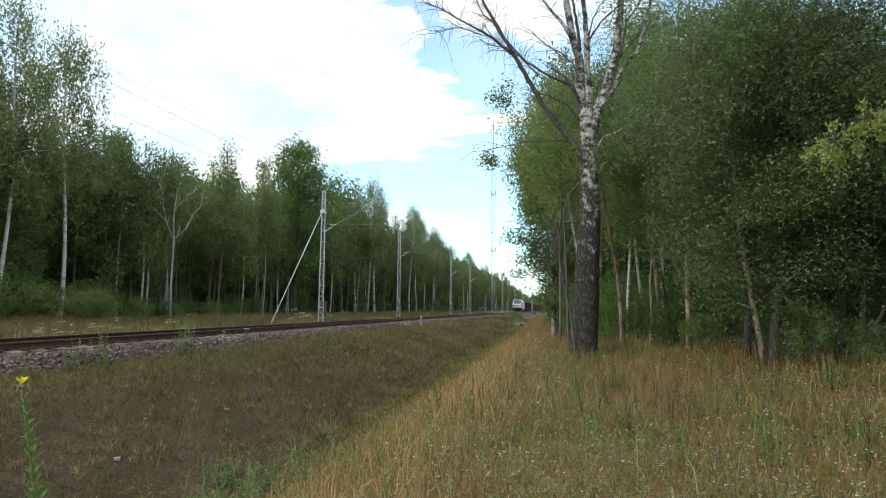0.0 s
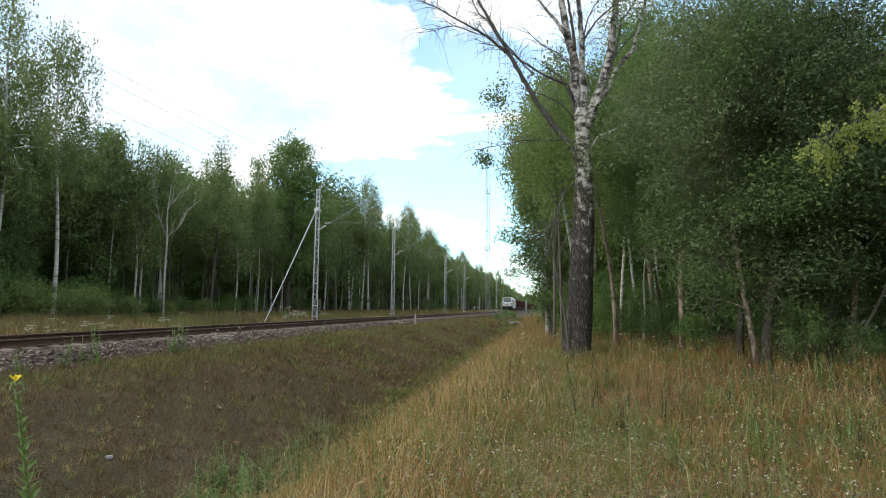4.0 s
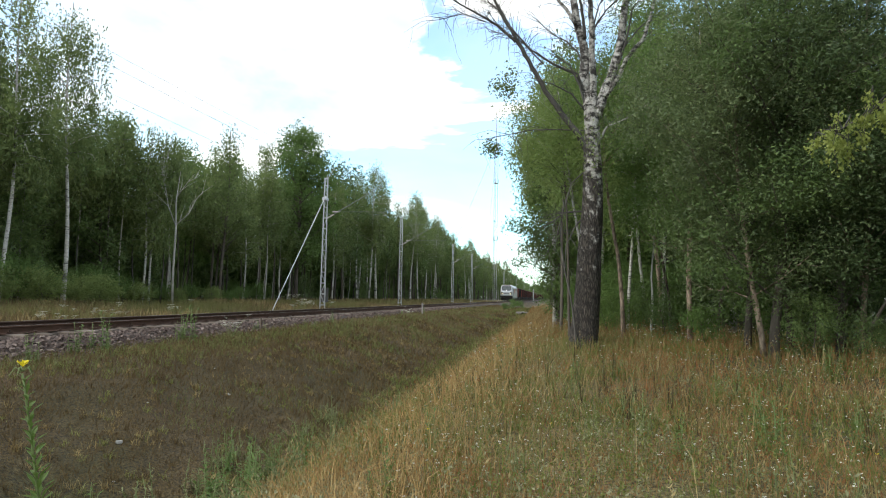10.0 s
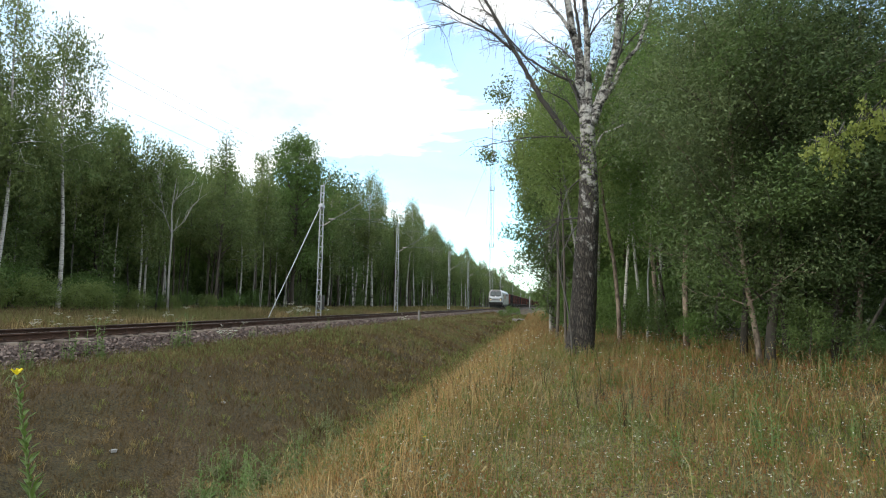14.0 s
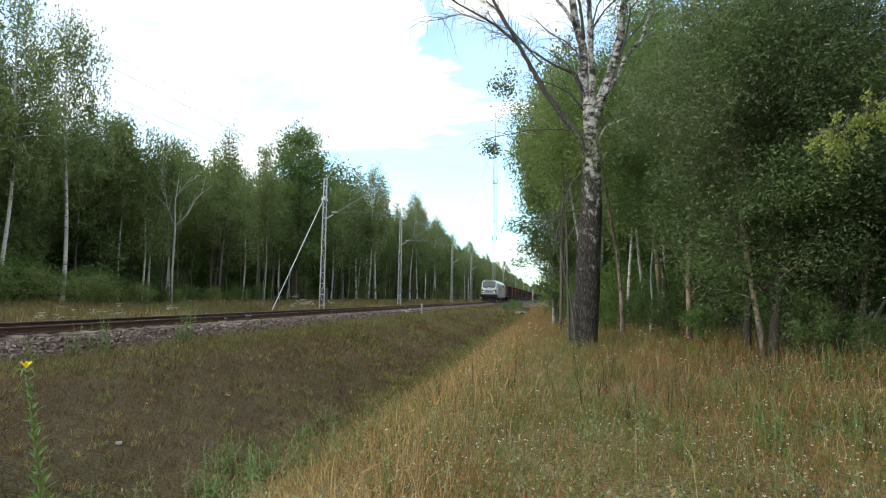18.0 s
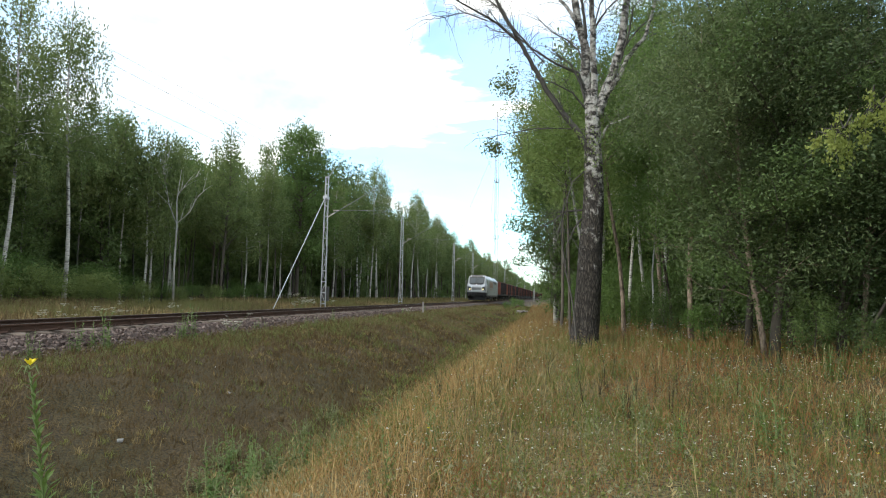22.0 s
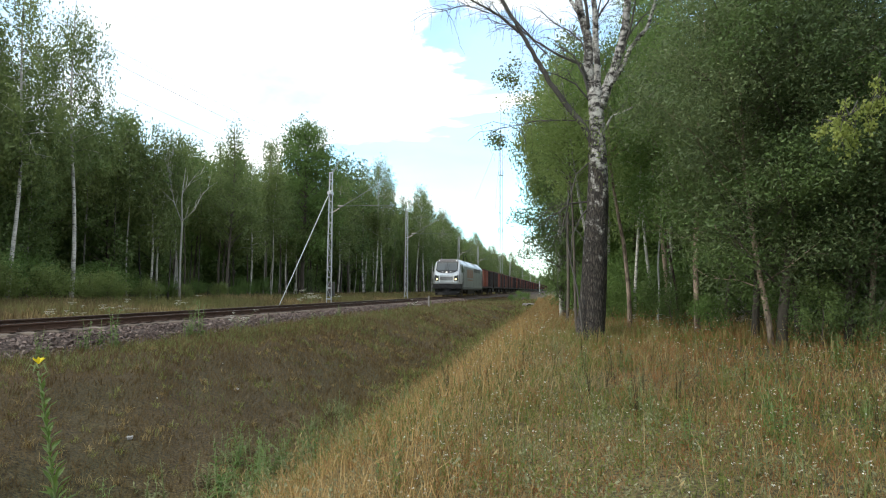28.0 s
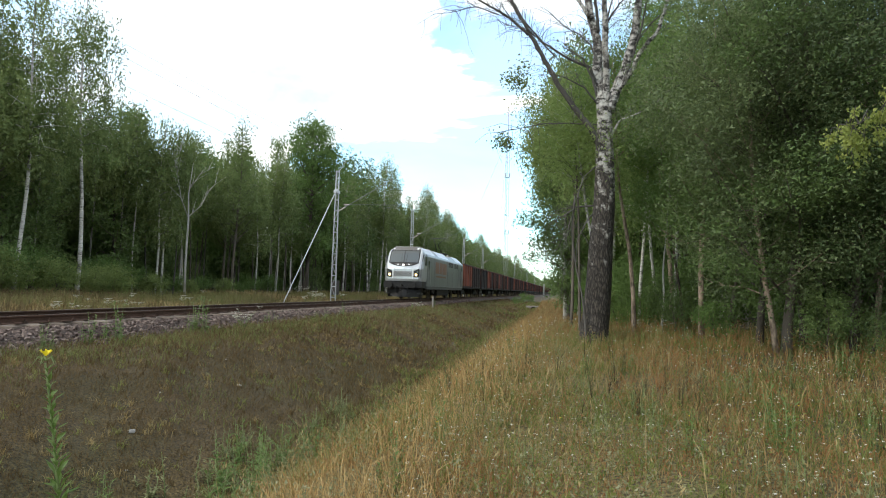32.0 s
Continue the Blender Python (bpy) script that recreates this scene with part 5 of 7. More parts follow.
    part("sparse_leaves", leaf_mesh("sparse_leaves", leaf_quads(g2, c, 0.055, 0.3), M["birch_leaf"]), None, t)


old_birch()


# ---- hanging yellowing branch at the wood's edge ----
def yellow_bough():
    t = thing("birch_bough", "yellowing birch foliage hanging from a tree", "branch")
    g3 = np.random.default_rng(9)
    wood, c = Builder(), []
    main = np.array([(6.6, 11.0, 3.4), (5.6, 9.9, 4.3), (4.75, 8.9, 4.25), (4.15, 8.6, 3.95), (3.65, 8.6, 3.68), (3.25, 8.6, 3.45)])
    low = np.array([(5.6, 9.9, 4.3), (4.9, 9.0, 3.7), (4.6, 8.5, 3.35), (4.35, 8.4, 3.2), (4.12, 8.4, 3.1), (3.95, 8.4, 2.95)])
    for line, n, short in ((main, 40, 0.5), (low, 10, 0.75)):
        part("bough", Builder().tube(line.tolist(), [0.05, 0.04, 0.03, 0.02, 0.012, 0.005], 7), M["dead_bark"], t, smooth=True, fix=False)
        for i in range(n):
            u = g3.uniform(1.2, 5)
            a = np.array([np.interp(u, range(6), line[:, k]) for k in range(3)])
            o = a + np.array([g3.uniform(-0.12, 0.12), g3.uniform(-0.4, 0.3), g3.uniform(-0.12, 0.2)])
            L = g3.uniform(0.4, 1.0) * short
            e = o + np.array([g3.uniform(-0.1, 0.08), g3.uniform(-0.1, 0.1), -L])
            wood.tube([tuple(a), tuple(o + np.array((0, 0, 0.06))), tuple(o + (e - o) * 0.4), tuple(e)], [0.009, 0.006, 0.004, 0.0015], 4, False)
            m = max(2, int(L * 9))
            for j in range(m):                  # tufts strung along the hanging twig
                w = (j + g3.uniform(0.1, 0.9)) / m
                k = int(g3.uniform(18, 40))
                c.append(o + (e - o) * w + g3.normal(size=3) * 0.025 + g3.normal(size=(k, 3)) * np.array((0.035, 0.035, 0.05)))
    tagged(part("twig_spray", wood, M["dead_bark"], t, fix=False), kind="stuff")
    part("leaves", leaf_mesh("leaves", leaf_quads(g3, np.concatenate(c), 0.046, 0.8), M["yellow_leaf"]), None, t)


yellow_bough()


# ---- grasses ----
def blades(name, mat, x, y, h, w, lean, seed, label, droop=0.35, base=None):
    """Bent tapering blades, as one stuff object."""
    r = np.random.default_rng(seed)
    n = len(x)
    z = ground_z(x, y) - 0.02 if base is None else base
    a, face = r.uniform(0, 6.28, n), r.uniform(0, 3.14, n)
    dx, dy = np.cos(a) * lean * h, np.sin(a) * lean * h
    p0 = np.stack([x, y, z], 1)
    p1 = p0 + np.stack([dx * 0.3, dy * 0.3, h * 0.55], 1)
    p2 = p0 + np.stack([dx, dy, h * (1 - droop * lean)], 1)
    s = np.stack([np.cos(face) * w, np.sin(face) * w, 0 * w], 1)
    q1 = np.stack([p0 - s, p0 + s, p1 + s * 0.8, p1 - s * 0.8], 1)
    v = np.concatenate([q1, p2[:, None]], 1).reshape(-1, 3)
    i = 5 * np.arange(n)
    f = [*np.stack([i, i + 1, i + 2, i + 3], 1).tolist(), *np.stack([i + 3, i + 2, i + 4], 1).tolist()]
    me = bpy.data.meshes.new(name)
    me.from_pydata(v.tolist(), [], f)
    me.materials.append(mat)
    return tagged(new(name, me), label, "grass", kind="stuff")


def seed_heads(name, mat, x, y, z, size, seed, label, category="grass", hang=1.2, slim=0.12, shape=(0.25, 0.25, 1.0)):
    """Small loose flakes in spindles: panicles, or flower heads."""
    r = np.random.default_rng(seed)
    m = 5
    n = len(x)
    c = np.stack([x, y, z], 1)[:, None] + r.normal(size=(n, m, 3)) * np.array(shape) * size[:, None, None]
    q = leaf_quads(r, c.reshape(-1, 3), 1.0, hang, False, slim)
    k = np.repeat(size * 0.9, m)[:, None, None]
    cc = c.reshape(-1, 1, 3)
    q = cc + (q - cc) * k
    return tagged(new(name, leaf_mesh(name, q, mat)), label, category, kind="stuff")


def meadow_spots(n, seed, x0, x1, y0, y1, power=1.0):
    """Places thinning out with distance."""
    r = np.random.default_rng(seed)
    y = y0 * (y1 / y0) ** (r.random(n) ** power)
    return r.uniform(x0, x1, n), y, r


def patchy(x, y, s, seed):
    """Smooth 0 to 1 field for patches."""
    v = np.sin(x * s + seed) + np.sin(y * s * 0.8 + 2.1 * seed) + np.sin((x + y) * s * 0.6 + 0.7 * seed) + np.sin((x - 1.4 * y) * s * 1.3 + seed)
    return np.clip(v / 8 + 0.5, 0, 1)


def sow_meadow():
    for name, mat, n, seed, label, hh, cut in (
            ("dry_grass", "dry_grass", 58000, 1, "tall straw-coloured dry meadow grass", 0.34, 0.505),
            ("green_grass", "green_grass", 98000, 2, "green meadow grass and weeds", 0.25, 0.47),
            ("red_grass", "red_grass", 60000, 3, "reddish-brown dry sorrel and grass", 0.30, 0.43)):
        x, y, r = meadow_spots(n, seed, 0, 1, 2.6, 70, 0.85)
        # fan of the meadow: from the ditch lip to the wood's edge
        left, right = -2.45, np.interp(y, [2.6, 9, 14, 20, 70], [4.2, 7.5, 5.5, 3.2, 0.6])
        x = left + (right - left) * x
        f = 0.5 + 1.7 * (0.5 * patchy(x, y, 1.1, seed * 1.7) + 0.5 * patchy(x, y, 3.3, seed * 2.9) - 0.5)
        if name == "dry_grass":
            f = f + np.interp(y, [5, 9, 12, 15], [0.42, 0.36, 0.22, 0.26]) * np.exp(-((x + 1.35) / 0.7) ** 2) + 0.04 * (y > 18) + 0.05 * (x > 0.8) + 0.1 * (x > 1.2) * (y < 6)
        if name == "red_grass":
            f = f * 0.9 + 0.34 * np.exp(-((y - 9.5) / 2.6) ** 2) * (x > 0.6) + 0.05 * (x > 0.5)
        if name == "green_grass":
            f = f + 0.08 * (x > 2.0) + 0.09 * (y > 12) * (x > -0.3) - 0.3 * np.exp(-((x + 1.3) / 0.6) ** 2) + 0.2 * np.exp(-((x + 2.2) / 0.5) ** 2)
        k = f > cut + r.uniform(-0.14, 0.14, n)
        x, y = x[k], y[k]
        n2 = len(x)
        h = hh * (0.3 + 0.95 * r.random(n2) ** 1.4) * np.interp(y, [3, 6, 30], [0.75, 1, 0.95]) * (0.75 + 0.5 * patchy(x, y, 2.1, 4.0))
        h *= 1 - 0.38 * np.clip((9 - y) / 4, 0, 1) * np.clip((x + 0.9) / 0.8, 0, 1)
        if name == "dry_grass":
            h *= 1 + 0.45 * np.exp(-((x + 1.2) / 0.7) ** 2)
        w = {"green_grass": 0.0032, "red_grass": 0.0017}.get(name, 0.0022) * r.uniform(0.6, 1.6, n2) * np.maximum(1, y / 6.0)
        lean = r.uniform(0.1, 1.55, n2) ** 1.15
        if name == "dry_grass":
            g = (x < -0.75 + r.uniform(-0.4, 0.4, n2)) & (y < 30)
            blades("golden_grass", M["golden_grass"], x[g], y[g], h[g], w[g], lean[g] * 0.7, seed + 60, "golden ripe grass on the ditch's lip")
            blades(name, M[mat], x[~g], y[~g], h[~g], w[~g], lean[~g], seed + 20, label)
        else:
            blades(name, M[mat], x, y, h, w, lean, seed + 20, label)
        if name != "green_grass":
            p = r.random(n2) < 0.24
            seed_heads(name.replace("grass", "grass_panicles"), M[mat], x[p], y[p], ground_z(x[p], y[p]) + h[p] * 0.95,
                       0.03 * np.maximum(1, y[p] / 11), seed + 40, "feathery seed heads over the meadow")
    # taller stalks that stand out singly
    x, y, r = meadow_spots(700, 15, 0, 1, 3.0, 26)
    x = -2.3 + (np.interp(y, [2.6, 9, 14, 26], [4.2, 7.5, 5.0, 3.0]) + 2.3) * x
    h = r.uniform(0.3, 0.62, len(x))
    blades("tall_stalks", M["dry_grass"], x, y, h, 0.0028 * np.maximum(1, y / 6), r.uniform(0.1, 1.0, len(x)), 16, "single tall straw stalks")
    seed_heads("stalk_panicles", M["dry_grass"], x, y, ground_z(x, y) + h * 0.97, 0.035 * np.maximum(1, y / 12), 17, "feathery seed heads on tall stalks")
    # dark seed spikes of dock
    r = np.random.default_rng(81)
    x, y = np.concatenate([r.uniform(-1.9, 1.0, 46), r.uniform(0.5, 3.5, 24)]), np.concatenate([r.uniform(7.0, 13.0, 46), r.uniform(6, 11, 24)])
    h = r.uniform(0.35, 0.68, 70)
    blades("dock_stalks", M["dock"], x, y, h, np.full(70, 0.005), r.uniform(0.05, 0.35, 70), 82, "dark ripe dock stalks in the meadow")
    k = np.repeat(np.arange(70), 5)
    blades("dock_spikes", M["dock"], x[k] + r.normal(size=350) * 0.012, y[k] + r.normal(size=350) * 0.012, h[k] * r.uniform(0.5, 1.0, 350), np.full(350, 0.0035), r.uniform(0.02, 0.25, 350), 83, "dark brown dock seed spikes")
    # taller tufts round the foot of the old birch
    r = np.random.default_rng(95)
    a, d = r.uniform(0, 6.28, 1500), r.uniform(0.3, 1.5, 1500)
    x, y = 0.6 + np.cos(a) * d, 14.2 + np.sin(a) * d
    g = r.random(1500) < 0.5
    for name, mat, k, label in (("foot_straw", "dry_grass", g, "tall dry grass round the birch's foot"), ("foot_grass", "green_grass", ~g, "tall green grass round the birch's foot")):
        blades(name, M[mat], x[k], y[k], r.uniform(0.18, 0.5, k.sum()), np.full(k.sum(), 0.005), r.uniform(0.05, 0.8, k.sum()), 96, label)
    # white and yellow dots of flowers
    for name, mat, n, seed, size, label in (("white_flowers", "white_petal", 2000, 5, 0.009, "tiny white wild flowers in the grass"),
                                            ("yellow_flowers", "yellow_petal", 46, 6, 0.010, "scattered small yellow wild flowers")):
        x, y, r = meadow_spots(n, seed, -1.8, 5.5, 3.0, 22)
        k = patchy(x, y, 1.6, 3.3) > 0.47 + r.uniform(-0.06, 0.06, n)
        x, y = x[k] * np.interp(y[k], [3, 12], [0.62, 1.1]), y[k]
        z = ground_z(x, y) + r.uniform(0.12, 0.42, len(x))
        seed_heads(name, M[mat], x, y, z, np.full(len(x), size) * np.maximum(1, y / 8), seed, label, "wild flowers", 0.0, 0.45, (0.55, 0.55, 0.2))
        blades(name.replace("flowers", "flower_stems"), M["green_grass"], x, y, z - ground_z(x, y) + 0.02, np.full(len(x), 0.003), np.full(len(x), 0.02), seed, "thin green flower stems")


def sow_herbs():
    """Low leafy herbs between the grasses: short upright sprays of small leaves."""
    for name, mat, n, seed, lo, hi, label in (("green_herbs", "herb_green", 3800, 51, 0.08, 0.34, "small leafy green herbs in the grass"),
                                              ("grey_herbs", "herb_grey", 1700, 52, 0.10, 0.36, "small grey-green herbs in the grass")):
        x, y, r = meadow_spots(n, seed, 0, 1, 2.9, 22, 0.9)
        x = -3.3 + (np.interp(y, [2.6, 9, 14, 22], [4.0, 7.0, 5.0, 3.0]) + 3.3) * x
        k = patchy(x, y, 1.4, seed) > 0.47 + r.uniform(-0.1, 0.1, n)
        x, y = x[k], y[k]
        m = 18
        h = r.uniform(lo, hi, len(x))
        u = r.random((len(x), m))
        sp = (0.018 + 0.045 * (1 - u)) * (h[:, None] / 0.25)
        a = r.uniform(0, 6.28, u.shape)
        c = np.stack([x[:, None] + np.cos(a) * sp, y[:, None] + np.sin(a) * sp, ground_z(x, y)[:, None] + 0.03 + u * h[:, None]], -1)
        q = leaf_quads(r, c.reshape(-1, 3), 0.028, -0.35, False, 0.2)
        tagged(new(name, leaf_mesh(name, q, M[mat])), label, "weeds", kind="stuff")


M["herb_green"] = leaf_material("herb_green", [(0.0, (0.12, 0.15, 0.04)), (0.5, (0.21, 0.235, 0.065)), (1.0, (0.34, 0.35, 0.13))], 0.35)
M["herb_grey"] = leaf_material("herb_grey", [(0.0, (0.17, 0.18, 0.09)), (0.5, (0.27, 0.275, 0.15)), (1.0, (0.40, 0.39, 0.25))], 0.3)


M["mat_straw"] = leaf_material("mat_straw", [(0.0, (0.10, 0.07, 0.035)), (0.5, (0.17, 0.125, 0.06)), (1.0, (0.25, 0.20, 0.105))], 0.2, 0.8)


def sow_bank():
    # short withered sward; brown on the near slope, straw and green farther off
    x, y, r = meadow_spots(80000, 12, -9.7, -2.2, 3.5, 85, 0.85)
    y = y * np.interp(x, [-9.5, -2.2], [1.25, 1.0])
    n2 = len(x)
    h = r.uniform(0.04, 0.17, n2) * np.interp(x, [-9.5, -8, -6, -3], [1.5, 1.2, 0.8, 1.1]) * np.interp(y, [8, 25], [1, 1.5])
    f = patchy(x, y, 0.8, 7.0) + np.interp(y, [11, 30], [-0.5, 0.02])
    k = f < 0.5 + r.uniform(-0.15, 0.15, n2)
    w = 0.0036 * np.maximum(1, y / 7.5)
    lean = r.uniform(0.1, 1.4, n2)
    blades("bank_grass", M["bank_grass"], x[k], y[k], h[k], w[k], lean[k], 32, "short withered brown grass on the bank")
    k = ~k
    blades("bank_straw", M["mat_straw"], x[k], y[k], h[k] * 1.1, w[k], lean[k], 35, "straw-coloured grass on the bank")
    # reddish and straw-coloured tufts over the shoulder
    x, y, r = meadow_spots(30000, 91, -9.8, -4.2, 7.0, 80, 0.85)
    f = 0.5 * patchy(x, y, 0.9, 4.4) + 0.5 * patchy(x, y, 2.6, 8.1) + r.uniform(-0.1, 0.1, len(x)) + 0.1 * np.exp(-((x + 8.3) / 1.2) ** 2)
    for name, mat, k, label in (("bank_sorrel", "mat_straw", f > 0.58, "dull dry grass on the bank's shoulder"), ("bank_wisps", "dry_grass", (f < 0.44) & (y > 12), "pale straw wisps on the bank's shoulder")):
        blades(name, M[mat], x[k], y[k], r.uniform(0.05, 0.18, k.sum()), 0.0026 * np.maximum(1, y[k] / 7.5), r.uniform(0.3, 1.5, k.sum()), 92, label)
    # flattened dead mat on the near slope
    x, y, r2 = meadow_spots(42000, 19, -9.0, -3.0, 4.2, 20, 1.0)
    y = y * np.interp(x, [-9.0, -3.0], [1.3, 1.0])
    m = patchy(x, y, 1.7, 9.0) + r2.uniform(-0.25, 0.25, len(x))
    for name, mat, k in (("dead_mat", "bank_grass", m < 0.62), ("pale_mat", "mat_straw", m >= 0.62)):
        blades(name, M[mat], x[k], y[k], r2.uniform(0.03, 0.10, k.sum()), 0.003 * np.maximum(1, y[k] / 9), r2.uniform(0.6, 1.9, k.sum()), 75, "flattened withered grass on the bank", 0.3)
    # withered tufts and sprigs that break up the near slope
    tx, ty, r = meadow_spots(520, 18, -8.6, -3.2, 5.0, 30)
    ty = ty * np.interp(tx, [-8.6, -3.2], [1.3, 1.0])
    for name, mat, k, hh, label in (("straw_tufts", "dry_grass", np.arange(520) % 3 == 0, 0.16, "withered straw tufts on the bank"), ("brown_tufts", "bank_grass", np.arange(520) % 3 == 1, 0.2, "brown dead tufts on the bank"),
                                    ("green_tufts", "herb_green", np.arange(520) % 3 == 2, 0.15, "small green sprigs on the bank")):
        m = 16
        x = np.repeat(tx[k], m) + r.normal(size=k.sum() * m) * 0.035
        y = np.repeat(ty[k], m) + r.normal(size=k.sum() * m) * 0.035
        blades(name, M[mat], x, y, hh * r.uniform(0.4, 1.2, len(x)), 0.0036 * np.maximum(1, y / 8), r.uniform(0.3, 1.4, len(x)), 61, label)
    # greener tufts on the shoulder and in the ditch
    x, y, r = meadow_spots(70000, 13, -9.9, -2.0, 4.0, 85, 0.85)
    f = 0.5 * patchy(x, y, 1.2, 5.0) + 0.5 * patchy(x, y, 3.1, 1.0) + 0.28 * np.exp(-((x + 8.9) / 0.8) ** 2) + 0.33 * np.exp(-((x + 3.4) / 0.95) ** 2) + np.interp(y, [8, 24], [-0.14, -0.02])
    k = f > 0.52 + r.uniform(-0.12, 0.12, len(x))
    x, y = x[k], y[k]
    h = r.uniform(0.08, 0.30, len(x)) * np.interp(y, [8, 25], [1, 1.35])
    lean = r.uniform(0.3, 1.4, len(x))
    for name, mat, k, seed, label in (("shoulder_grass", "bank_green", x < -5.3, 33, "olive-green tufts on the bank's shoulder"), ("ditch_grass", "green_grass", x >= -5.3, 34, "green tufts in the ditch")):
        blades(name, M[mat], x[k], y[k], h[k] * 0.85, 0.0028 * np.maximum(1, y[k] / 7.5), lean[k], seed, label)
    # dry strip on the far side of the track
    x, y, r = meadow_spots(36000, 14, -24.5, -14.3, 12, 160, 0.9)
    f = patchy(x, y, 0.5, 2.0)
    for name, mat, k in (("trackside_grass", "dry_grass", f > 0.64), ("trackside_sward", "mat_straw", (f > 0.46) & (f < 0.68)), ("trackside_weeds", "track_weeds", f <= 0.56)):
        blades(name, M[mat], x[k], y[k], r.uniform(0.2, 0.6, k.sum()), 0.011 * np.maximum(1, y[k] / 35), r.uniform(0.1, 0.6, k.sum()), 34, "dry strip of grass beside the wood")


def sow_near():
    """Trodden short grass about and behind the standpoint, down to the ditch."""
    r = np.random.default_rng(71)
    n = 26000
    x, y = r.uniform(-9.5, 9.5, n), r.uniform(-14, 4.2, n)
    k = (y < np.interp(np.abs(x), [0, 1.5, 4.5, 9.5], [2.3, 2.5, 4.2, 4.2])) & (np.hypot(x, y) > 0.25) & (patchy(x, y, 1.3, 2.0) + r.uniform(-0.2, 0.2, n) > 0.34)
    x, y = x[k], y[k]
    h = r.uniform(0.05, 0.3, len(x)) * np.interp(np.hypot(x, y), [0.3, 2.5], [0.4, 1.0])
    g = patchy(x, y, 0.9, 6.0) > 0.5
    blades("near_grass", M["dry_grass"], x[g], y[g], h[g], np.full(g.sum(), 0.005), r.uniform(0.1, 1.2, g.sum()), 72, "short dry grass at the meadow's near end")
    blades("near_sward", M["green_grass"], x[~g], y[~g], h[~g], np.full((~g).sum(), 0.006), r.uniform(0.1, 1.2, (~g).sum()), 73, "short green grass at the meadow's near end")


M["track_weeds"] = leaf_material("track_weeds", [(0.0, (0.09, 0.105, 0.03)), (0.5, (0.18, 0.18, 0.065)), (1.0, (0.29, 0.245, 0.11))], 0.3, 0.7)
M["bank_green"] = leaf_material("bank_green", [(0.0, (0.075, 0.10, 0.03)), (0.5, (0.155, 0.185, 0.057)), (1.0, (0.28, 0.29, 0.12))], 0.3, 0.7, 0.4, 0.8, 1.2)
M["dock"] = leaf_material("dock", [(0.0, (0.035, 0.028, 0.018)), (0.6, (0.075, 0.06, 0.03)), (1.0, (0.10, 0.12, 0.045))], 0.15, 0.8)
sow_meadow()
sow_near()
sow_herbs()
sow_bank()


# ---- train ----
def paint(name, colour, rough=0.4, metal=0.2, dirt=0.35, dirt_colour=(0.10, 0.085, 0.07), scale=1.3, streak=(1, 1, 0.25)):
    m, t, b = material(name)
    co, info, add = t.nodes.new("ShaderNodeTexCoord"), t.nodes.new("ShaderNodeObjectInfo"), t.nodes.new("ShaderNodeVectorMath")
    add.operation = "ADD"
    sc = t.nodes.new("ShaderNodeMath")
    sc.operation = "MULTIPLY"
    sc.inputs[1].default_value = 37.0
    link(t, info.outputs["Random"], sc.inputs[0])
    link(t, co.outputs["Object"], add.inputs[0])
    link(t, sc.outputs[0], add.inputs[1])
    mp, nz = t.nodes.new("ShaderNodeMapping"), t.nodes.new("ShaderNodeTexNoise")
    mp.inputs["Scale"].default_value = streak
    nz.inputs["Scale"].default_value, nz.inputs["Detail"].default_value, nz.inputs["Roughness"].default_value = scale, 6, 0.65
    link(t, add.outputs[0], mp.inputs["Vector"])
    link(t, mp.outputs["Vector"], nz.inputs["Vector"])
    f = nz.outputs["Fac"]
    fine = noise_of(t, 18, 4)
    d = ramp(t, f, [(0.40, (0, 0, 0)), (0.75, (dirt, dirt, dirt))])
    c = mixc(t, d, colour, dirt_colour)
    spots = ramp(t, fine, [(0.3, (0.85, 0.85, 0.85)), (0.7, (1.08, 1.08, 1.08))])
    link(t, mixc(t, 1.0, c, spots, "MULTIPLY"), b.inputs["Base Color"])
    b.inputs["Roughness"].default_value, b.inputs["Metallic"].default_value = rough, metal
    bump(t, b, fine, 0.05, 0.004)
    return m


M["silver"] = paint("silver_paint", (0.225, 0.245, 0.245), 0.36, 0.5, 0.45, (0.09, 0.085, 0.075), 0.7)
M["white_paint"] = paint("white_paint", (0.80, 0.81, 0.81), 0.35, 0.0, 0.3)
M["cab_silver"] = paint("cab_silver", (0.58, 0.60, 0.62), 0.28, 0.45, 0.25)
M["roof_paint"] = paint("roof_paint", (0.66, 0.68, 0.70), 0.4, 0.1, 0.4)
M["dark_paint"] = paint("dark_paint", (0.009, 0.009, 0.010), 0.6, 0.1, 0.15)
M["grey_panel"] = paint("grey_panel", (0.34, 0.345, 0.35), 0.45, 0.1, 0.4)
M["hood_paint"] = paint("hood_paint", (0.15, 0.14, 0.13), 0.7, 0.0, 0.3)
M["grey_paint"] = paint("grey_paint", (0.10, 0.10, 0.10), 0.55, 0.0, 0.3)
M["orange_mark"] = paint("orange_mark", (0.27, 0.13, 0.08), 0.5, 0.1, 0.5, (0.25, 0.22, 0.2))
M["oxide"] = paint("oxide_paint", (0.10, 0.03, 0.019), 0.8, 0.0, 1.0, (0.012, 0.010, 0.009), 0.8, (1, 1, 0.4))
M["rust_orange"] = paint("rust_orange", (0.29, 0.07, 0.032), 0.8, 0.0, 1.0, (0.03, 0.014, 0.010), 0.7, (1, 1, 0.5))
M["black_panel"] = paint("black_panel", (0.014, 0.011, 0.010), 0.9, 0.0, 0.5, (0.05, 0.022, 0.015), 1.6)


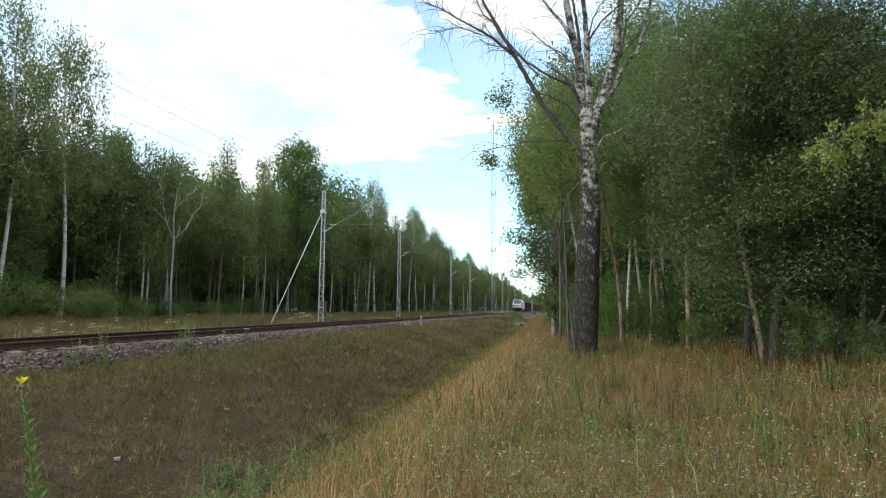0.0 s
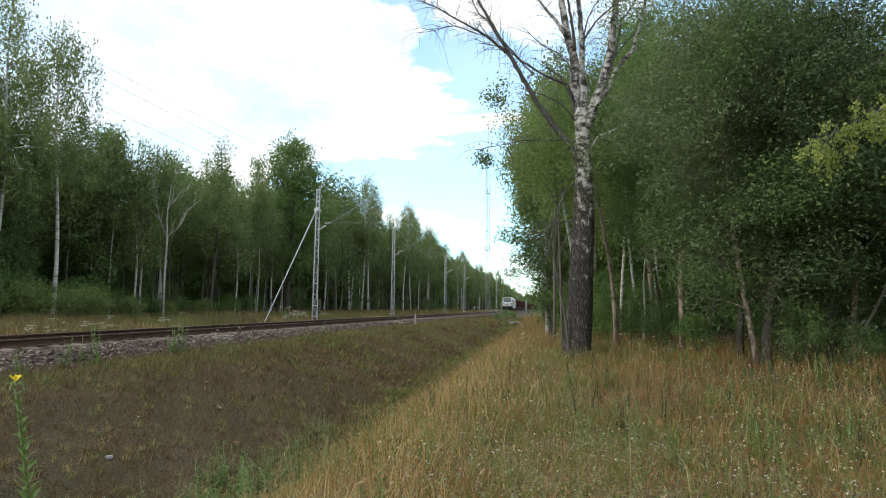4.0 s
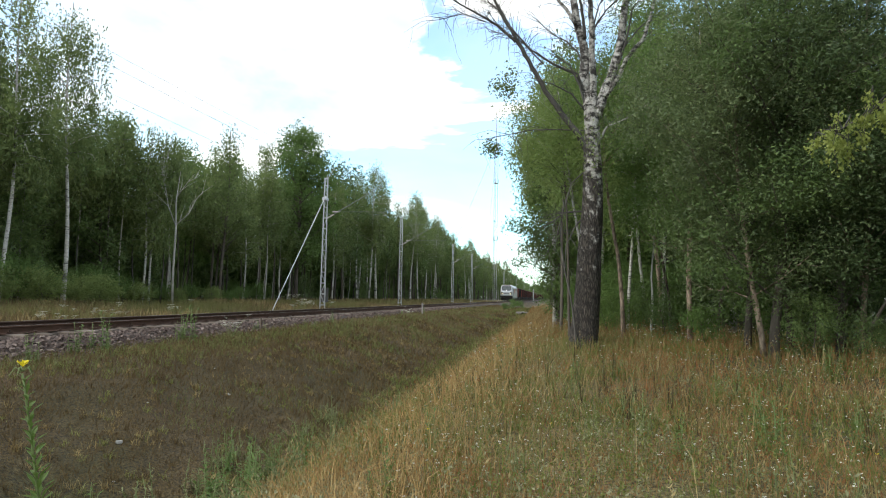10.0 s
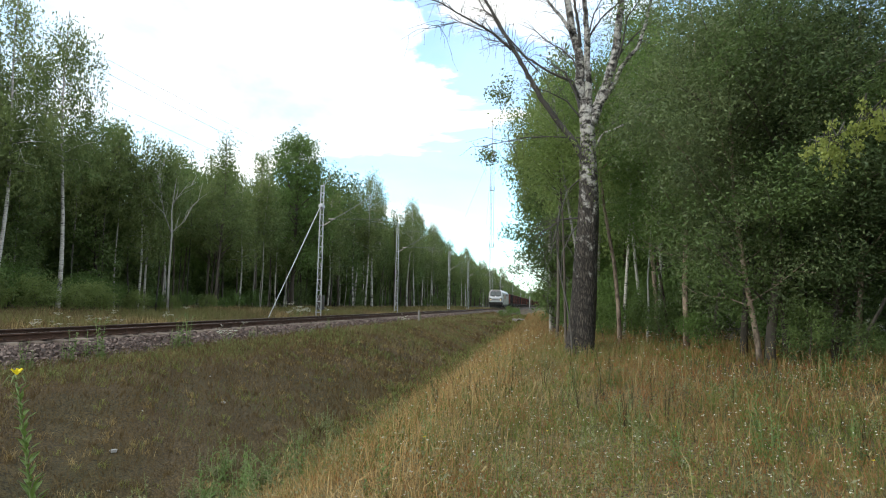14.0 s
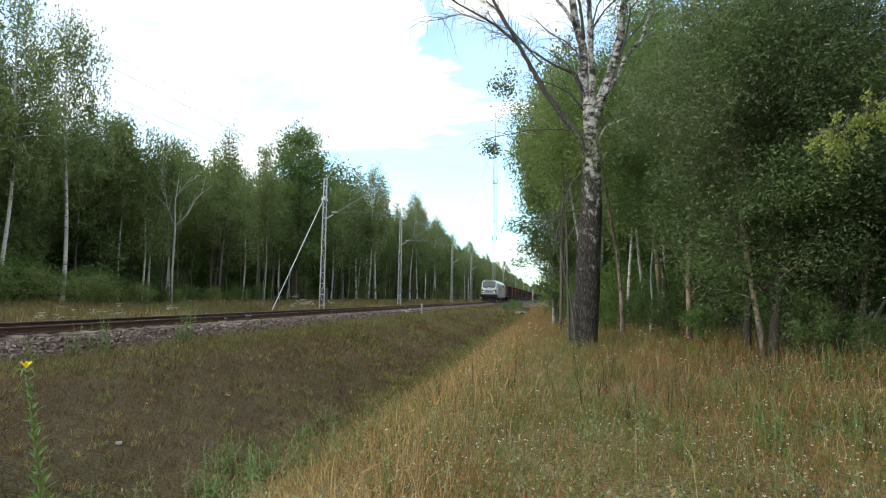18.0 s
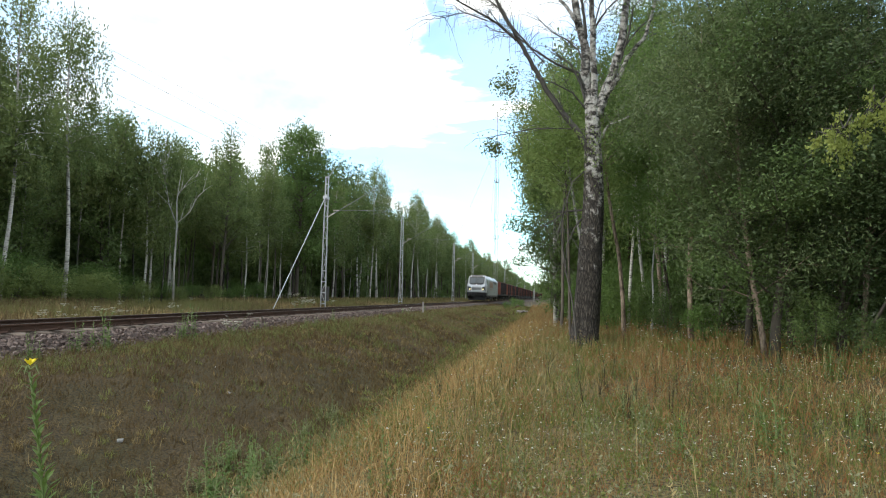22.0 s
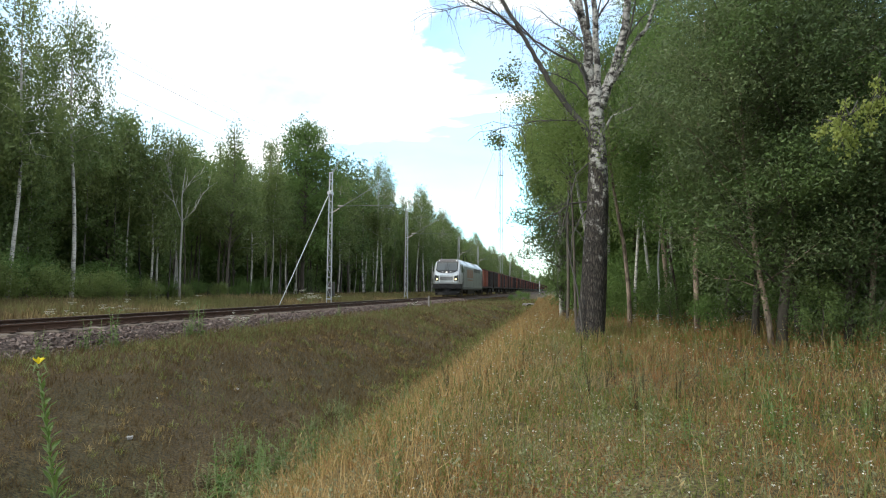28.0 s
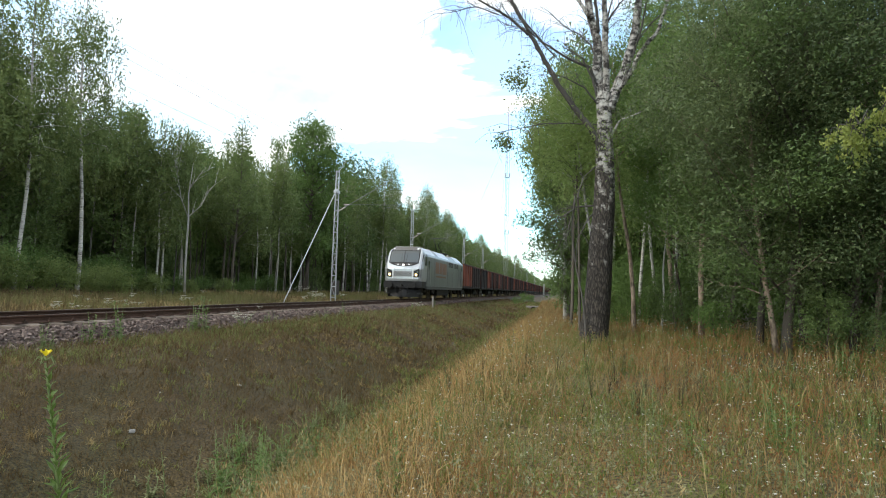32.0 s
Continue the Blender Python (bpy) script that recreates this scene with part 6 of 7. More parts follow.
def glass():
    m, t, b = material("dark_glass")
    b.inputs["Base Color"].default_value = (0.085, 0.092, 0.09, 1)
    b.inputs["Roughness"].default_value, b.inputs["Specular IOR Level"].default_value = 0.08, 0.8
    return m


def lamp(name, colour, strength):
    m, t, b = material(name)
    b.inputs["Emission Color"].default_value, b.inputs["Emission Strength"].default_value = (*colour, 1), strength
    b.inputs["Base Color"].default_value = (*colour, 1)
    return m


M["glass"] = glass()
M["headlight"] = lamp("headlight", (1.0, 0.78, 0.36), 2.2)
M["toplight"] = lamp("toplight", (1.0, 0.95, 0.85), 0.8)


def disc_x(b, x, y, z, r, w, n=20):
    """A wheel-like disc with its axis along x."""
    return b.tube([(x - w, y, z), (x - w * 0.8, y, z), (x + w * 0.8, y, z), (x + w, y, z)], [r * 0.86, r, r, r * 0.86], n)


def wheelset(r):
    b = Builder().tube([(-0.85, 0, 0), (0.85, 0, 0)], 0.08, 10)
    for s in (-0.75, 0.75):
        disc_x(b, s, 0, 0, r, 0.065)
        b.tube([(s * 1.1, 0, 0), (s * 1.16, 0, 0)], 0.15, 10)
        for k in range(5):
            a = k * 1.2566
            b.tube([(s * 1.09, 0.3 * r * math.cos(a), 0.3 * r * math.sin(a)), (s * 1.09, 0.75 * r * math.cos(a), 0.75 * r * math.sin(a))], 0.03, 5)
    return b.mesh("wheelset", M["wheel"], False, True)


M["wheel"] = surface("wheel_steel", [(0.3, (0.05, 0.04, 0.034)), (0.7, (0.15, 0.12, 0.10))], 3, 25, 0.6, 0.5)
SPIN = []   # wheelsets that turn, with their radius


def add_wheels(parent, mesh, r, ys):
    for y in ys:
        w = part("wheelset", mesh, None, parent, at=(0, y, r))
        SPIN.append((w, (0, y, r), r))


def cab(b, back):
    """Lofted nose: rings at several heights, each narrowing to the front."""
    rows = [(1.33, 0.02, 1.40), (1.5, -0.02, 1.44), (2.2, 0.0, 1.47), (2.34, 0.06, 1.47), (3.42, 0.60, 1.34), (3.62, 0.74, 1.26), (3.90, 1.05, 1.0)]
    ring = []
    for z, yf, hw in rows:
        ring.append([(-hw, back, z), (-hw, yf + 0.42, z), (-hw + 0.09, yf + 0.16, z), (-hw + 0.3, yf + 0.02, z), (0, yf - 0.03, z),
                     (hw - 0.3, yf + 0.02, z), (hw - 0.09, yf + 0.16, z), (hw, yf + 0.42, z), (hw, back, z)])
    n = 9
    vs = [p for r in ring for p in r]
    fs = [(i * n + k, i * n + k + 1, (i + 1) * n + k + 1, (i + 1) * n + k) for i in range(len(ring) - 1) for k in range(n - 1)]
    fs += [tuple(range(n))[::-1], tuple((len(ring) - 1) * n + k for k in range(n))]
    return b.add(vs, fs)


NOSE_Z, NOSE_Y = [1.33, 1.5, 2.2, 2.34, 3.42, 3.62, 3.90], [0.02, -0.02, 0.0, 0.06, 0.60, 0.74, 1.05]


def nose_y(x, z):
    """Depth of the cab front at a place on it."""
    y = float(np.interp(z, NOSE_Z, NOSE_Y))
    hw = float(np.interp(z, NOSE_Z, [1.40, 1.44, 1.47, 1.47, 1.34, 1.26, 1.0]))
    return y + float(np.interp(hw - abs(x), [0.0, 0.09, 0.3, hw], [0.42, 0.16, 0.02, -0.03]))


def face_patch(x0, x1, lower, upper, out=0.015, cols=10, rows=5, thick=0.05):
    """A panel that follows the cab front between two curves; lower and upper give z for x, or are numbers."""
    b = Builder()
    vs, fs = [], []
    for k, o in ((0, -out), (1, thick)):
        for j in range(rows + 1):
            for i in range(cols + 1):
                x = x0 + (x1 - x0) * i / cols
                lo = lower(x) if callable(lower) else lower
                hi = upper(x) if callable(upper) else upper
                z = lo + (hi - lo) * j / rows
                vs.append((x, nose_y(x, z) + o, z))
    n = cols + 1
    m = n * (rows + 1)
    for j in range(rows):
        for i in range(cols):
            q = (j * n + i, j * n + i + 1, (j + 1) * n + i + 1, (j + 1) * n + i)
            fs += [q, tuple(m + t for t in q[::-1])]
    edge = [i for i in range(n)] + [j * n + cols for j in range(1, rows + 1)] + [rows * n + i for i in range(cols - 1, -1, -1)] + [j * n for j in range(rows - 1, 0, -1)]
    fs += [(edge[i], m + edge[i], m + edge[(i + 1) % len(edge)], edge[(i + 1) % len(edge)]) for i in range(len(edge))]
    return b.add(vs, fs)


def build_loco():
    t = thing("locomotive", "silver electric locomotive with lit headlights and orange side mark", "locomotive", at=(AXIS, 203, RAIL))
    nose = part("cab_front", cab(Builder(), 1.5), M["cab_silver"], t, "bright silver rounded cab front")
    # windscreen, surround and hood
    part("windscreen_surround", face_patch(-1.12, 1.12, lambda x: 2.42 + 0.26 * abs(x / 1.12) ** 3, 3.62, 0.03, 26, 12), M["dark_paint"], nose)
    for s in (-1, 1):
        part("windscreen", face_patch(s * 0.03, s * 1.06, 2.70, 3.57, 0.045, 14, 8), M["glass"], nose, "pale reflecting windscreen pane")
        part("headlight_recess", face_patch(s * 0.80, s * 1.22, lambda x: 1.62 + 0.25 * max(0, abs(x) - 1.0), lambda x: 2.08 + 0.42 * (abs(x) - 0.8), 0.016, 6, 5), M["dark_paint"], nose)
        hl = Builder().tube([(s * 0.98, nose_y(0.98, 1.80) - 0.05, 1.80), (s * 0.98, nose_y(0.98, 1.80) + 0.1, 1.80)], 0.095, 14)
        part("headlight", hl, M["headlight"], nose, "glowing warm headlight")
        part("headlight", Builder().tube([(s * 1.08, nose_y(1.08, 2.0) - 0.04, 2.0), (s * 1.08, nose_y(1.08, 2.0) + 0.1, 2.0)], 0.07, 12), M["glass"], nose, "unlit lamp glass")
        part("cheek_groove", face_patch(s * 1.30, s * 1.335, 1.55, 3.30, 0.02, 2, 12), M["grey_paint"], nose)
        part("windscreen_rim", face_patch(s * 1.125, s * 1.19, 2.45, 3.66, 0.035, 2, 12), M["white_paint"], nose, "bright white windscreen rim")
        part("cheek_rim", face_patch(s * 0.70, s * 0.78, 1.5, 2.25, 0.02, 2, 6), M["white_paint"], nose)
        part("marker_light", face_patch(s * 0.84, s * 0.96, 3.68, 3.78, 0.045, 2, 1), M["white_paint"], nose)
        part("wiper", Builder().tube([(s * 0.15, nose_y(0.15, 2.66) - 0.05, 2.66), (s * 0.22, nose_y(0.22, 3.35) - 0.05, 3.35)], 0.014, 5), M["dark_iron"], nose)
        part("lamp_bar", face_patch(s * 0.18, s * 0.62, lambda x: 2.47 + 0.08 * abs(x) ** 2, lambda x: 2.58 + 0.08 * abs(x) ** 2, 0.035, 4, 1), M["grey_paint"], nose)
        part("lamp_lens", face_patch(s * 0.36, s * 0.46, 2.51, 2.58, 0.05, 2, 1), M["white_paint"], nose)
    part("hood", face_patch(-1.06, 1.06, 3.63, lambda x: 3.89, 0.03, 20, 5), M["hood_paint"], nose, "dark grey hood over the windscreen")
    part("top_light", face_patch(-0.09, 0.09, 2.45, 2.58, 0.05, 2, 1), M["toplight"], nose, "small lit centre lamp")
    part("front_panel", face_patch(-0.68, 0.68, 1.68, 2.06, 0.014, 8, 2), M["grey_panel"], nose, "brushed grey centre panel")
    for k in range(5):
        part("panel_rib", face_patch(-0.64, 0.64, 1.73 + 0.06 * k, 1.75 + 0.06 * k, 0.024, 6, 1), M["grey_paint"], nose)
    part("lower_edge", face_patch(-1.38, 1.38, 1.335, 1.40, 0.02, 16, 1), M["grey_panel"], nose)
    # body
    sec = [(-1.47, 1.0), (1.47, 1.0), (1.47, 3.2), (1.42, 3.32), (1.0, 3.72), (-1.0, 3.72), (-1.42, 3.32), (-1.47, 3.2)]
    body = part("body", Builder().prism(sec, 1, 1.502, 18.2), M["silver"], t, "dusty silver body side")
    for s in (-1, 1):
        for y in (1.75, 16.9):
            d = part("cab_door", Builder().box(s * 1.472 - 0.01, y, 1.15, s * 1.472 + 0.01, y + 0.62, 3.05, 0.008), M["grey_paint"] if y > 9 else M["silver"], body)
            part("door_window", Builder().box(s * 1.484 - 0.006, y + 0.1, 2.25, s * 1.484 + 0.006, y + 0.5, 2.9, 0.004), M["glass"], d)
            for u in (-0.08, 0.7):
                part("handrail", Builder().tube([(s * 1.53, y + u, 1.2), (s * 1.53, y + u, 2.6)], 0.018, 6), M["galvanised"], d)
        part("cab_window", Builder().box(s * 1.46 - 0.02, 0.75, 2.5, s * 1.46 + 0.02, 1.3, 3.2, 0.01), M["glass"], body, "dark cab side window")
        # plain marks in place of the lettering
        for k, (y0, y1, z0, z1) in enumerate(((4.6, 6.0, 2.05, 2.95), (6.25, 7.5, 2.05, 2.95), (7.75, 9.3, 2.05, 2.95), (4.9, 9.0, 1.75, 1.88))):
            part("side_mark", Builder().box(s * 1.474 - 0.004, y0, z0, s * 1.474 + 0.004, y1, z1, 0.003), M["orange_mark"], body, "faded orange lettering shape")
        for y in (4.2, 9.8, 12.6, 15.4):
            part("panel_seam", Builder().box(s * 1.471 - 0.004, y, 1.05, s * 1.471 + 0.004, y + 0.03, 3.3), M["grey_paint"], body)
        for y in (10.4, 11.5, 13.2, 14.3):
            g = part("vent_grille", Builder().box(s * 1.474 - 0.004, y, 2.75, s * 1.474 + 0.004, y + 0.9, 3.2, 0.003), M["grey_paint"], body)
            for j in range(5):
                part("slat", Builder().box(s * 1.482 - 0.006, y + 0.04, 2.79 + 0.08 * j, s * 1.482 + 0.006, y + 0.86, 2.82 + 0.08 * j), M["dark_paint"], g)
        part("sill", Builder().box(s * 1.40 - 0.06, 1.6, 0.78, s * 1.40 + 0.06, 17.9, 1.0, 0.02), M["grey_paint"], t)
    # roof fairings and gear
    roof = part("roof", Builder().prism([(-1.36, 3.36), (1.36, 3.36), (1.30, 3.46), (0.86, 3.88), (-0.86, 3.88), (-1.30, 3.46)], 1, 1.502, 5.0), M["roof_paint"], t, "pale weathered roof hood")
    part("roof_hood", Builder().prism([(-1.36, 3.36), (1.36, 3.36), (1.30, 3.46), (0.84, 3.90), (-0.84, 3.90), (-1.30, 3.46)], 1, 6.4, 11.0), M["roof_paint"], roof)
    part("roof_hood", Builder().prism([(-1.36, 3.36), (1.36, 3.36), (1.30, 3.46), (0.84, 3.90), (-0.84, 3.90), (-1.30, 3.46)], 1, 14.6, 17.8), M["roof_paint"], roof)
    for y in (5.3, 5.9, 11.4, 14.2):
        for x in (-0.6, 0.0, 0.6):
            part("roof_insulator", Builder().tube([(x, y, 3.76), (x, y, 3.85), (x, y, 3.93), (x, y, 4.02)], [0.09, 0.05, 0.08, 0.05], 10), M["insulator"], roof)
    part("busbar", Builder().tube([(-0.6, 5.3, 4.05), (-0.6, 14.2, 4.05)], 0.025, 6), M["wire"], roof)
    pan = part("pantograph", Builder().box(-0.75, 11.8, 4.0, 0.75, 13.6, 4.08, 0.02), M["dark_iron"], roof, "raised pantograph touching the wire")
    for s in (-1, 1):
        part("lower_arm", Builder().tube([(s * 0.25, 13.4, 4.08), (s * 0.12, 12.0, 4.85)], 0.04, 8), M["dark_iron"], pan)
        part("upper_arm", Builder().tube([(s * 0.12, 12.0, 4.85), (s * 0.5, 13.0, 5.42)], 0.028, 8), M["dark_iron"], pan)
    for y in (12.85, 13.2):
        part("collector_strip", Builder().tube([(-0.98, y, 5.28), (-0.72, y, 5.48), (0.72, y, 5.48), (0.98, y, 5.28)], 0.015, 6), M["grey_paint"], pan)
    fold = part("folded_pantograph", Builder().box(-0.75, 5.1, 3.74, 0.75, 6.3, 3.82, 0.02), M["dark_iron"], roof)
    part("collector_strip", Builder().tube([(-0.98, 5.4, 3.8), (-0.7, 5.4, 3.93), (0.7, 5.4, 3.93), (0.98, 5.4, 3.8)], 0.03, 6), M["galvanised"], fold)
    # front gear below the nose
    beam = part("buffer_beam", Builder().prism([(-1.42, 0.86), (1.42, 0.86), (1.42, 1.33), (-1.42, 1.33)], 1, 0.06, 1.4), M["dark_paint"], t)
    for s in (-1, 1):
        for y0, y1 in ((-0.55, 0.1), (18.75, 18.2)):
            bf = part("buffer", Builder().tube([(s * 0.875, y1, 1.06), (s * 0.875, (y0 + y1) / 2, 1.06)], 0.13, 12), M["dark_iron"], t)
            part("buffer_head", Builder().tube([(s * 0.875, y0 + 0.05 * (1 if y0 < 0 else -1), 1.06), (s * 0.875, y0, 1.06)], [0.25, 0.24], 18), M["dark_iron"], bf)
        part("air_hose", Builder().tube([(s * 0.42, 0.05, 1.0), (s * 0.44, -0.22, 0.9), (s * 0.42, -0.25, 0.6), (s * 0.36, -0.1, 0.5)], 0.03, 6), M["dark_iron"], beam)
        part("step", Builder().box(s * 1.25 - 0.18, 0.15, 0.42, s * 1.25 + 0.18, 0.5, 0.46, 0.01), M["grey_paint"], beam)
    part("coupler_hook", Builder().tube([(0, 0.05, 1.04), (0, -0.3, 1.04), (0, -0.36, 1.12), (0, -0.3, 1.18)], 0.045, 8), M["dark_iron"], beam)
    part("coupler_link", Builder().tube([(-0.06, -0.2, 1.0), (-0.08, -0.24, 0.6), (0.08, -0.24, 0.6), (0.06, -0.2, 1.0)], 0.025, 6), M["dark_iron"], beam)
    pl = Builder()
    pl.add([(-1.2, 0.45, 0.2), (0, 0.05, 0.2), (1.2, 0.45, 0.2), (-1.32, 0.5, 0.78), (0, 0.2, 0.78), (1.32, 0.5, 0.78), (-1.2, 0.55, 0.2), (1.2, 0.55, 0.2), (-1.32, 0.6, 0.78), (1.32, 0.6, 0.78)],
           [(0, 1, 4, 3), (1, 2, 5, 4), (6, 8, 9, 7), (0, 6, 7, 2, 1), (3, 4, 5, 9, 8), (0, 3, 8, 6), (2, 7, 9, 5)])
    part("snow_plough", pl, M["dark_paint"], t, "black pointed plough under the buffers")
    part("underframe", Builder().box(-1.3, 1.4, 0.86, 1.3, 18.15, 1.0, 0.02), M["dark_paint"], t)
    part("transformer_box", Builder().box(-1.28, 6.4, 0.3, 1.28, 11.6, 0.86, 0.06), M["dark_iron"], t)
    wm = wheelset(0.625)
    for y in (3.9, 14.3):
        bg = part("bogie", Builder().box(-1.25, y - 2.0, 0.72, -1.05, y + 2.0, 0.98, 0.04).box(1.05, y - 2.0, 0.72, 1.25, y + 2.0, 0.98, 0.04).box(-1.1, y - 0.3, 0.55, 1.1, y + 0.3, 0.9, 0.05), M["dark_iron"], t)
        for s in (-1, 1):
            for u in (-1.3, 1.3):
                part("axle_box", Builder().box(s * 1.1 - 0.14, y + u - 0.2, 0.45, s * 1.1 + 0.14, y + u + 0.2, 0.82, 0.05), M["dark_iron"], bg)
                for q in (-0.3, 0.3):
                    part("spring", Builder().tube([(s * 1.15, y + u + q, 0.55), (s * 1.15, y + u + q, 0.95)], 0.085, 10), M["grey_paint"], bg)
            part("damper", Builder().tube([(s * 1.3, y - 0.7, 0.9), (s * 1.3, y + 0.7, 0.86)], 0.05, 8), M["grey_paint"], bg)
        add_wheels(t, wm, 0.625, (y - 1.3, y + 1.3))
    return t


WAGON = 14.04


def build_wagon(orange, label):
    """High-sided open wagon: pressed panels between ribs, on two bogies."""
    t = thing("open_wagon", label, "freight wagon", "wagons of the train", at=(AXIS, 300, RAIL))
    y0, y1, z0, z1 = 0.66, 13.38, 1.2, 3.42
    step = (y1 - y0) / 8
    pm = Builder().box(-0.015, 0.05, 0, 0.015, step - 0.05, z1 - z0 - 0.1, 0.01).box(-0.03, 0.25, 0.2, 0.03, step - 0.25, 1.0, 0.012).box(-0.03, 0.25, 1.15, 0.03, step - 0.25, 1.95, 0.012)
    kinds = {k: pm.mesh("side_panel", M[k], False, True) for k in ("oxide", "rust_orange", "black_panel")}
    ribs = {k: Builder().box(-0.05, -0.06, -0.1, 0.05, 0.06, z1 - z0, 0.015).mesh("rib", M[k], False, True) for k in kinds}
    for s in (-1, 1):
        for k in range(8):
            part("side_panel", kinds[orange[k]], None, t, at=(s * 1.37, y0 + k * step, z0 + 0.05))
        for k in range(9):
            part("rib", ribs[orange[min(k, 7)]], None, t, at=(s * 1.41, y0 + k * step, z0))
        part("top_rail", Builder().box(s * 1.4 - 0.07, y0 - 0.05, z1 - 0.08, s * 1.4 + 0.07, y1 + 0.05, z1 + 0.06, 0.02), M["oxide"], t)
        part("sole_bar", Builder().box(s * 1.35 - 0.06, y0, 1.0, s * 1.35 + 0.06, y1, 1.25, 0.02), M["dark_iron"], t)
        for k, y in enumerate((0.0, WAGON)):
            i = 0.62 if k == 0 else WAGON - 0.62
            bf = part("buffer", Builder().tube([(s * 0.875, i, 1.06), (s * 0.875, y, 1.06)], [0.12, 0.11], 10).tube([(s * 0.875, y + (0.05 if k == 0 else -0.05), 1.06), (s * 0.875, y, 1.06)], 0.23, 14), M["dark_iron"], t)
    for y in (y0, y1):
        e = part("end_wall", Builder().box(-1.4, y - 0.03, z0, 1.4, y + 0.03, z1, 0.01), M["oxide"], t)
        for x in (-0.7, 0.0, 0.7):
            part("rib", Builder().box(x - 0.06, y - 0.08, z0 - 0.1, x + 0.06, y + 0.08, z1), M["oxide"], e)
    part("floor", Builder().box(-1.36, y0, 1.12, 1.36, y1, 1.2), M["dark_iron"], t)
    part("brake_rigging", Builder().box(-0.5, 4.2, 0.6, 0.5, 5.6, 0.95, 0.08).tube([(-0.9, 7.5, 0.75), (0.9, 7.5, 0.75)], 0.2, 12), M["dark_iron"], t)
    for y in (2.5, WAGON - 2.5):
        bg = part("bogie", Builder().box(-1.1, y - 0.2, 0.55, 1.1, y + 0.2, 0.95, 0.04), M["dark_iron"], t)
        for s in (-1, 1):
            part("side_frame", Builder().prism([(y - 1.25, 0.36), (y - 1.25, 0.66), (y - 0.6, 0.86), (y + 0.6, 0.86), (y + 1.25, 0.66), (y + 1.25, 0.36), (y + 0.95, 0.36), (y + 0.5, 0.5), (y - 0.5, 0.5), (y - 0.95, 0.36)], 0, s * 1.02 - 0.07, s * 1.02 + 0.07), M["dark_iron"], bg)
        for u in (-0.9, 0.9):
            part("wheelset", WAGON_WHEELS, None, t, at=(0, y + u, 0.46))
    return t


loco = build_loco()
WAGON_WHEELS = wheelset(0.46)
R_, O_, B_ = "oxide", "rust_orange", "black_panel"
patterns = [([O_, O_, O_, O_, B_, B_, B_, B_], "rusty red open wagon with black and orange side panels"),
            ([B_, B_, B_, B_, O_, O_, R_, B_], "oxide-red open wagon with blackened middle panels"),
            ([R_, R_, B_, B_, O_, R_, R_, B_], "dull brown-red open freight wagon")]
protos = [build_wagon(p, l) for p, l in patterns]
train = [(loco, 0.0)]
for k in range(25):
    ob = protos[k] if k < 3 else copy_thing(protos[(2, 1, 2, 2, 1, 2)[k % 6]], Matrix.Identity(4))
    train.append((ob, 18.36 + WAGON * k))
for ob, _ in train[1:5]:
    for w in ob.children:
        if w.name.startswith("wheelset"):
            SPIN.append((w, tuple(w.location), 0.46))


# ---- small things along the line ----
def radio_mast():
    """Guyed three-legged lattice mast, red and white by turns."""
    t = thing("radio_mast", "distant red and white lattice radio mast", "radio mast", at=(-24.5, 260, 0.6))
    red, white = M["mast_red"], M["mast_white"]
    legs = [(0.8 * math.cos(a), 0.8 * math.sin(a)) for a in (0.5, 2.594, 4.689)]
    z, k = 0.0, 0
    while z < 63:
        m = red if k % 2 and z > 30 else white
        b = Builder()
        for i in range(3):
            x, y = legs[i]
            x2, y2 = legs[(i + 1) % 3]
            b.tube([(x, y, z), (x, y, z + 7)], 0.075, 5, False)
            for j in range(7):
                b.tube([(x, y, z + j), (x2, y2, z + j + 1)], 0.016, 4, False)
                b.tube([(x, y, z + j), (x2, y2, z + j)], 0.012, 4, False)
        part("mast_section", b, m, t, fix=False)
        z, k = z + 7, k + 1
    part("antenna_pole", Builder().tube([(0, 0, 62), (0, 0, 70)], 0.14, 6), white, t)
    part("antenna_pole", Builder().tube([(0, 0, 70), (0, 0, 77.5)], 0.11, 6), red, t)
    for zz in (24, 47, 62):
        for a in (0.5, 2.594, 4.689):
            part("panel_antenna", Builder().box(-0.14, -0.08, 0, 0.14, 0.08, 1.6, 0.03), white if zz < 60 else M["dark_iron"], t, at=(1.0 * math.cos(a), 1.0 * math.sin(a), zz))
        part("platform", Builder().tube([(0, 0, zz - 0.15), (0, 0, zz)], 0.95, 12), M["galvanised"], t)
    for zz, r in ((24, 16), (62, 34)):
        for a in (0.5, 2.594, 4.689):
            part("guy_wire", Builder().tube([(0.6 * math.cos(a), 0.6 * math.sin(a), zz), (r * math.cos(a), r * math.sin(a), -0.5)], 0.03, 4), M["wire"], t)


M["mast_red"] = paint("mast_red", (0.42, 0.14, 0.11), 0.6, 0.0, 0.3, (0.4, 0.2, 0.18))
M["mast_white"] = paint("mast_white", (0.40, 0.40, 0.41), 0.6, 0.0, 0.3)
radio_mast()


def post(name, label, category, x, y, h, w, mat, cap=True):
    t = thing(name, label, category, at=(x, y, float(ground_z(x, y))))
    part("shaft", Builder().box(-w, -w * 0.8, -0.2, w, w * 0.8, h, w * 0.25), M[mat], t)
    if cap:
        part("cap", Builder().add([(-w, -w, h), (w, -w, h), (w, w, h), (-w, w, h), (0, 0, h + w)], [(0, 1, 4), (1, 2, 4), (2, 3, 4), (3, 0, 4), (3, 2, 1, 0)]), M[mat], t)
    return t


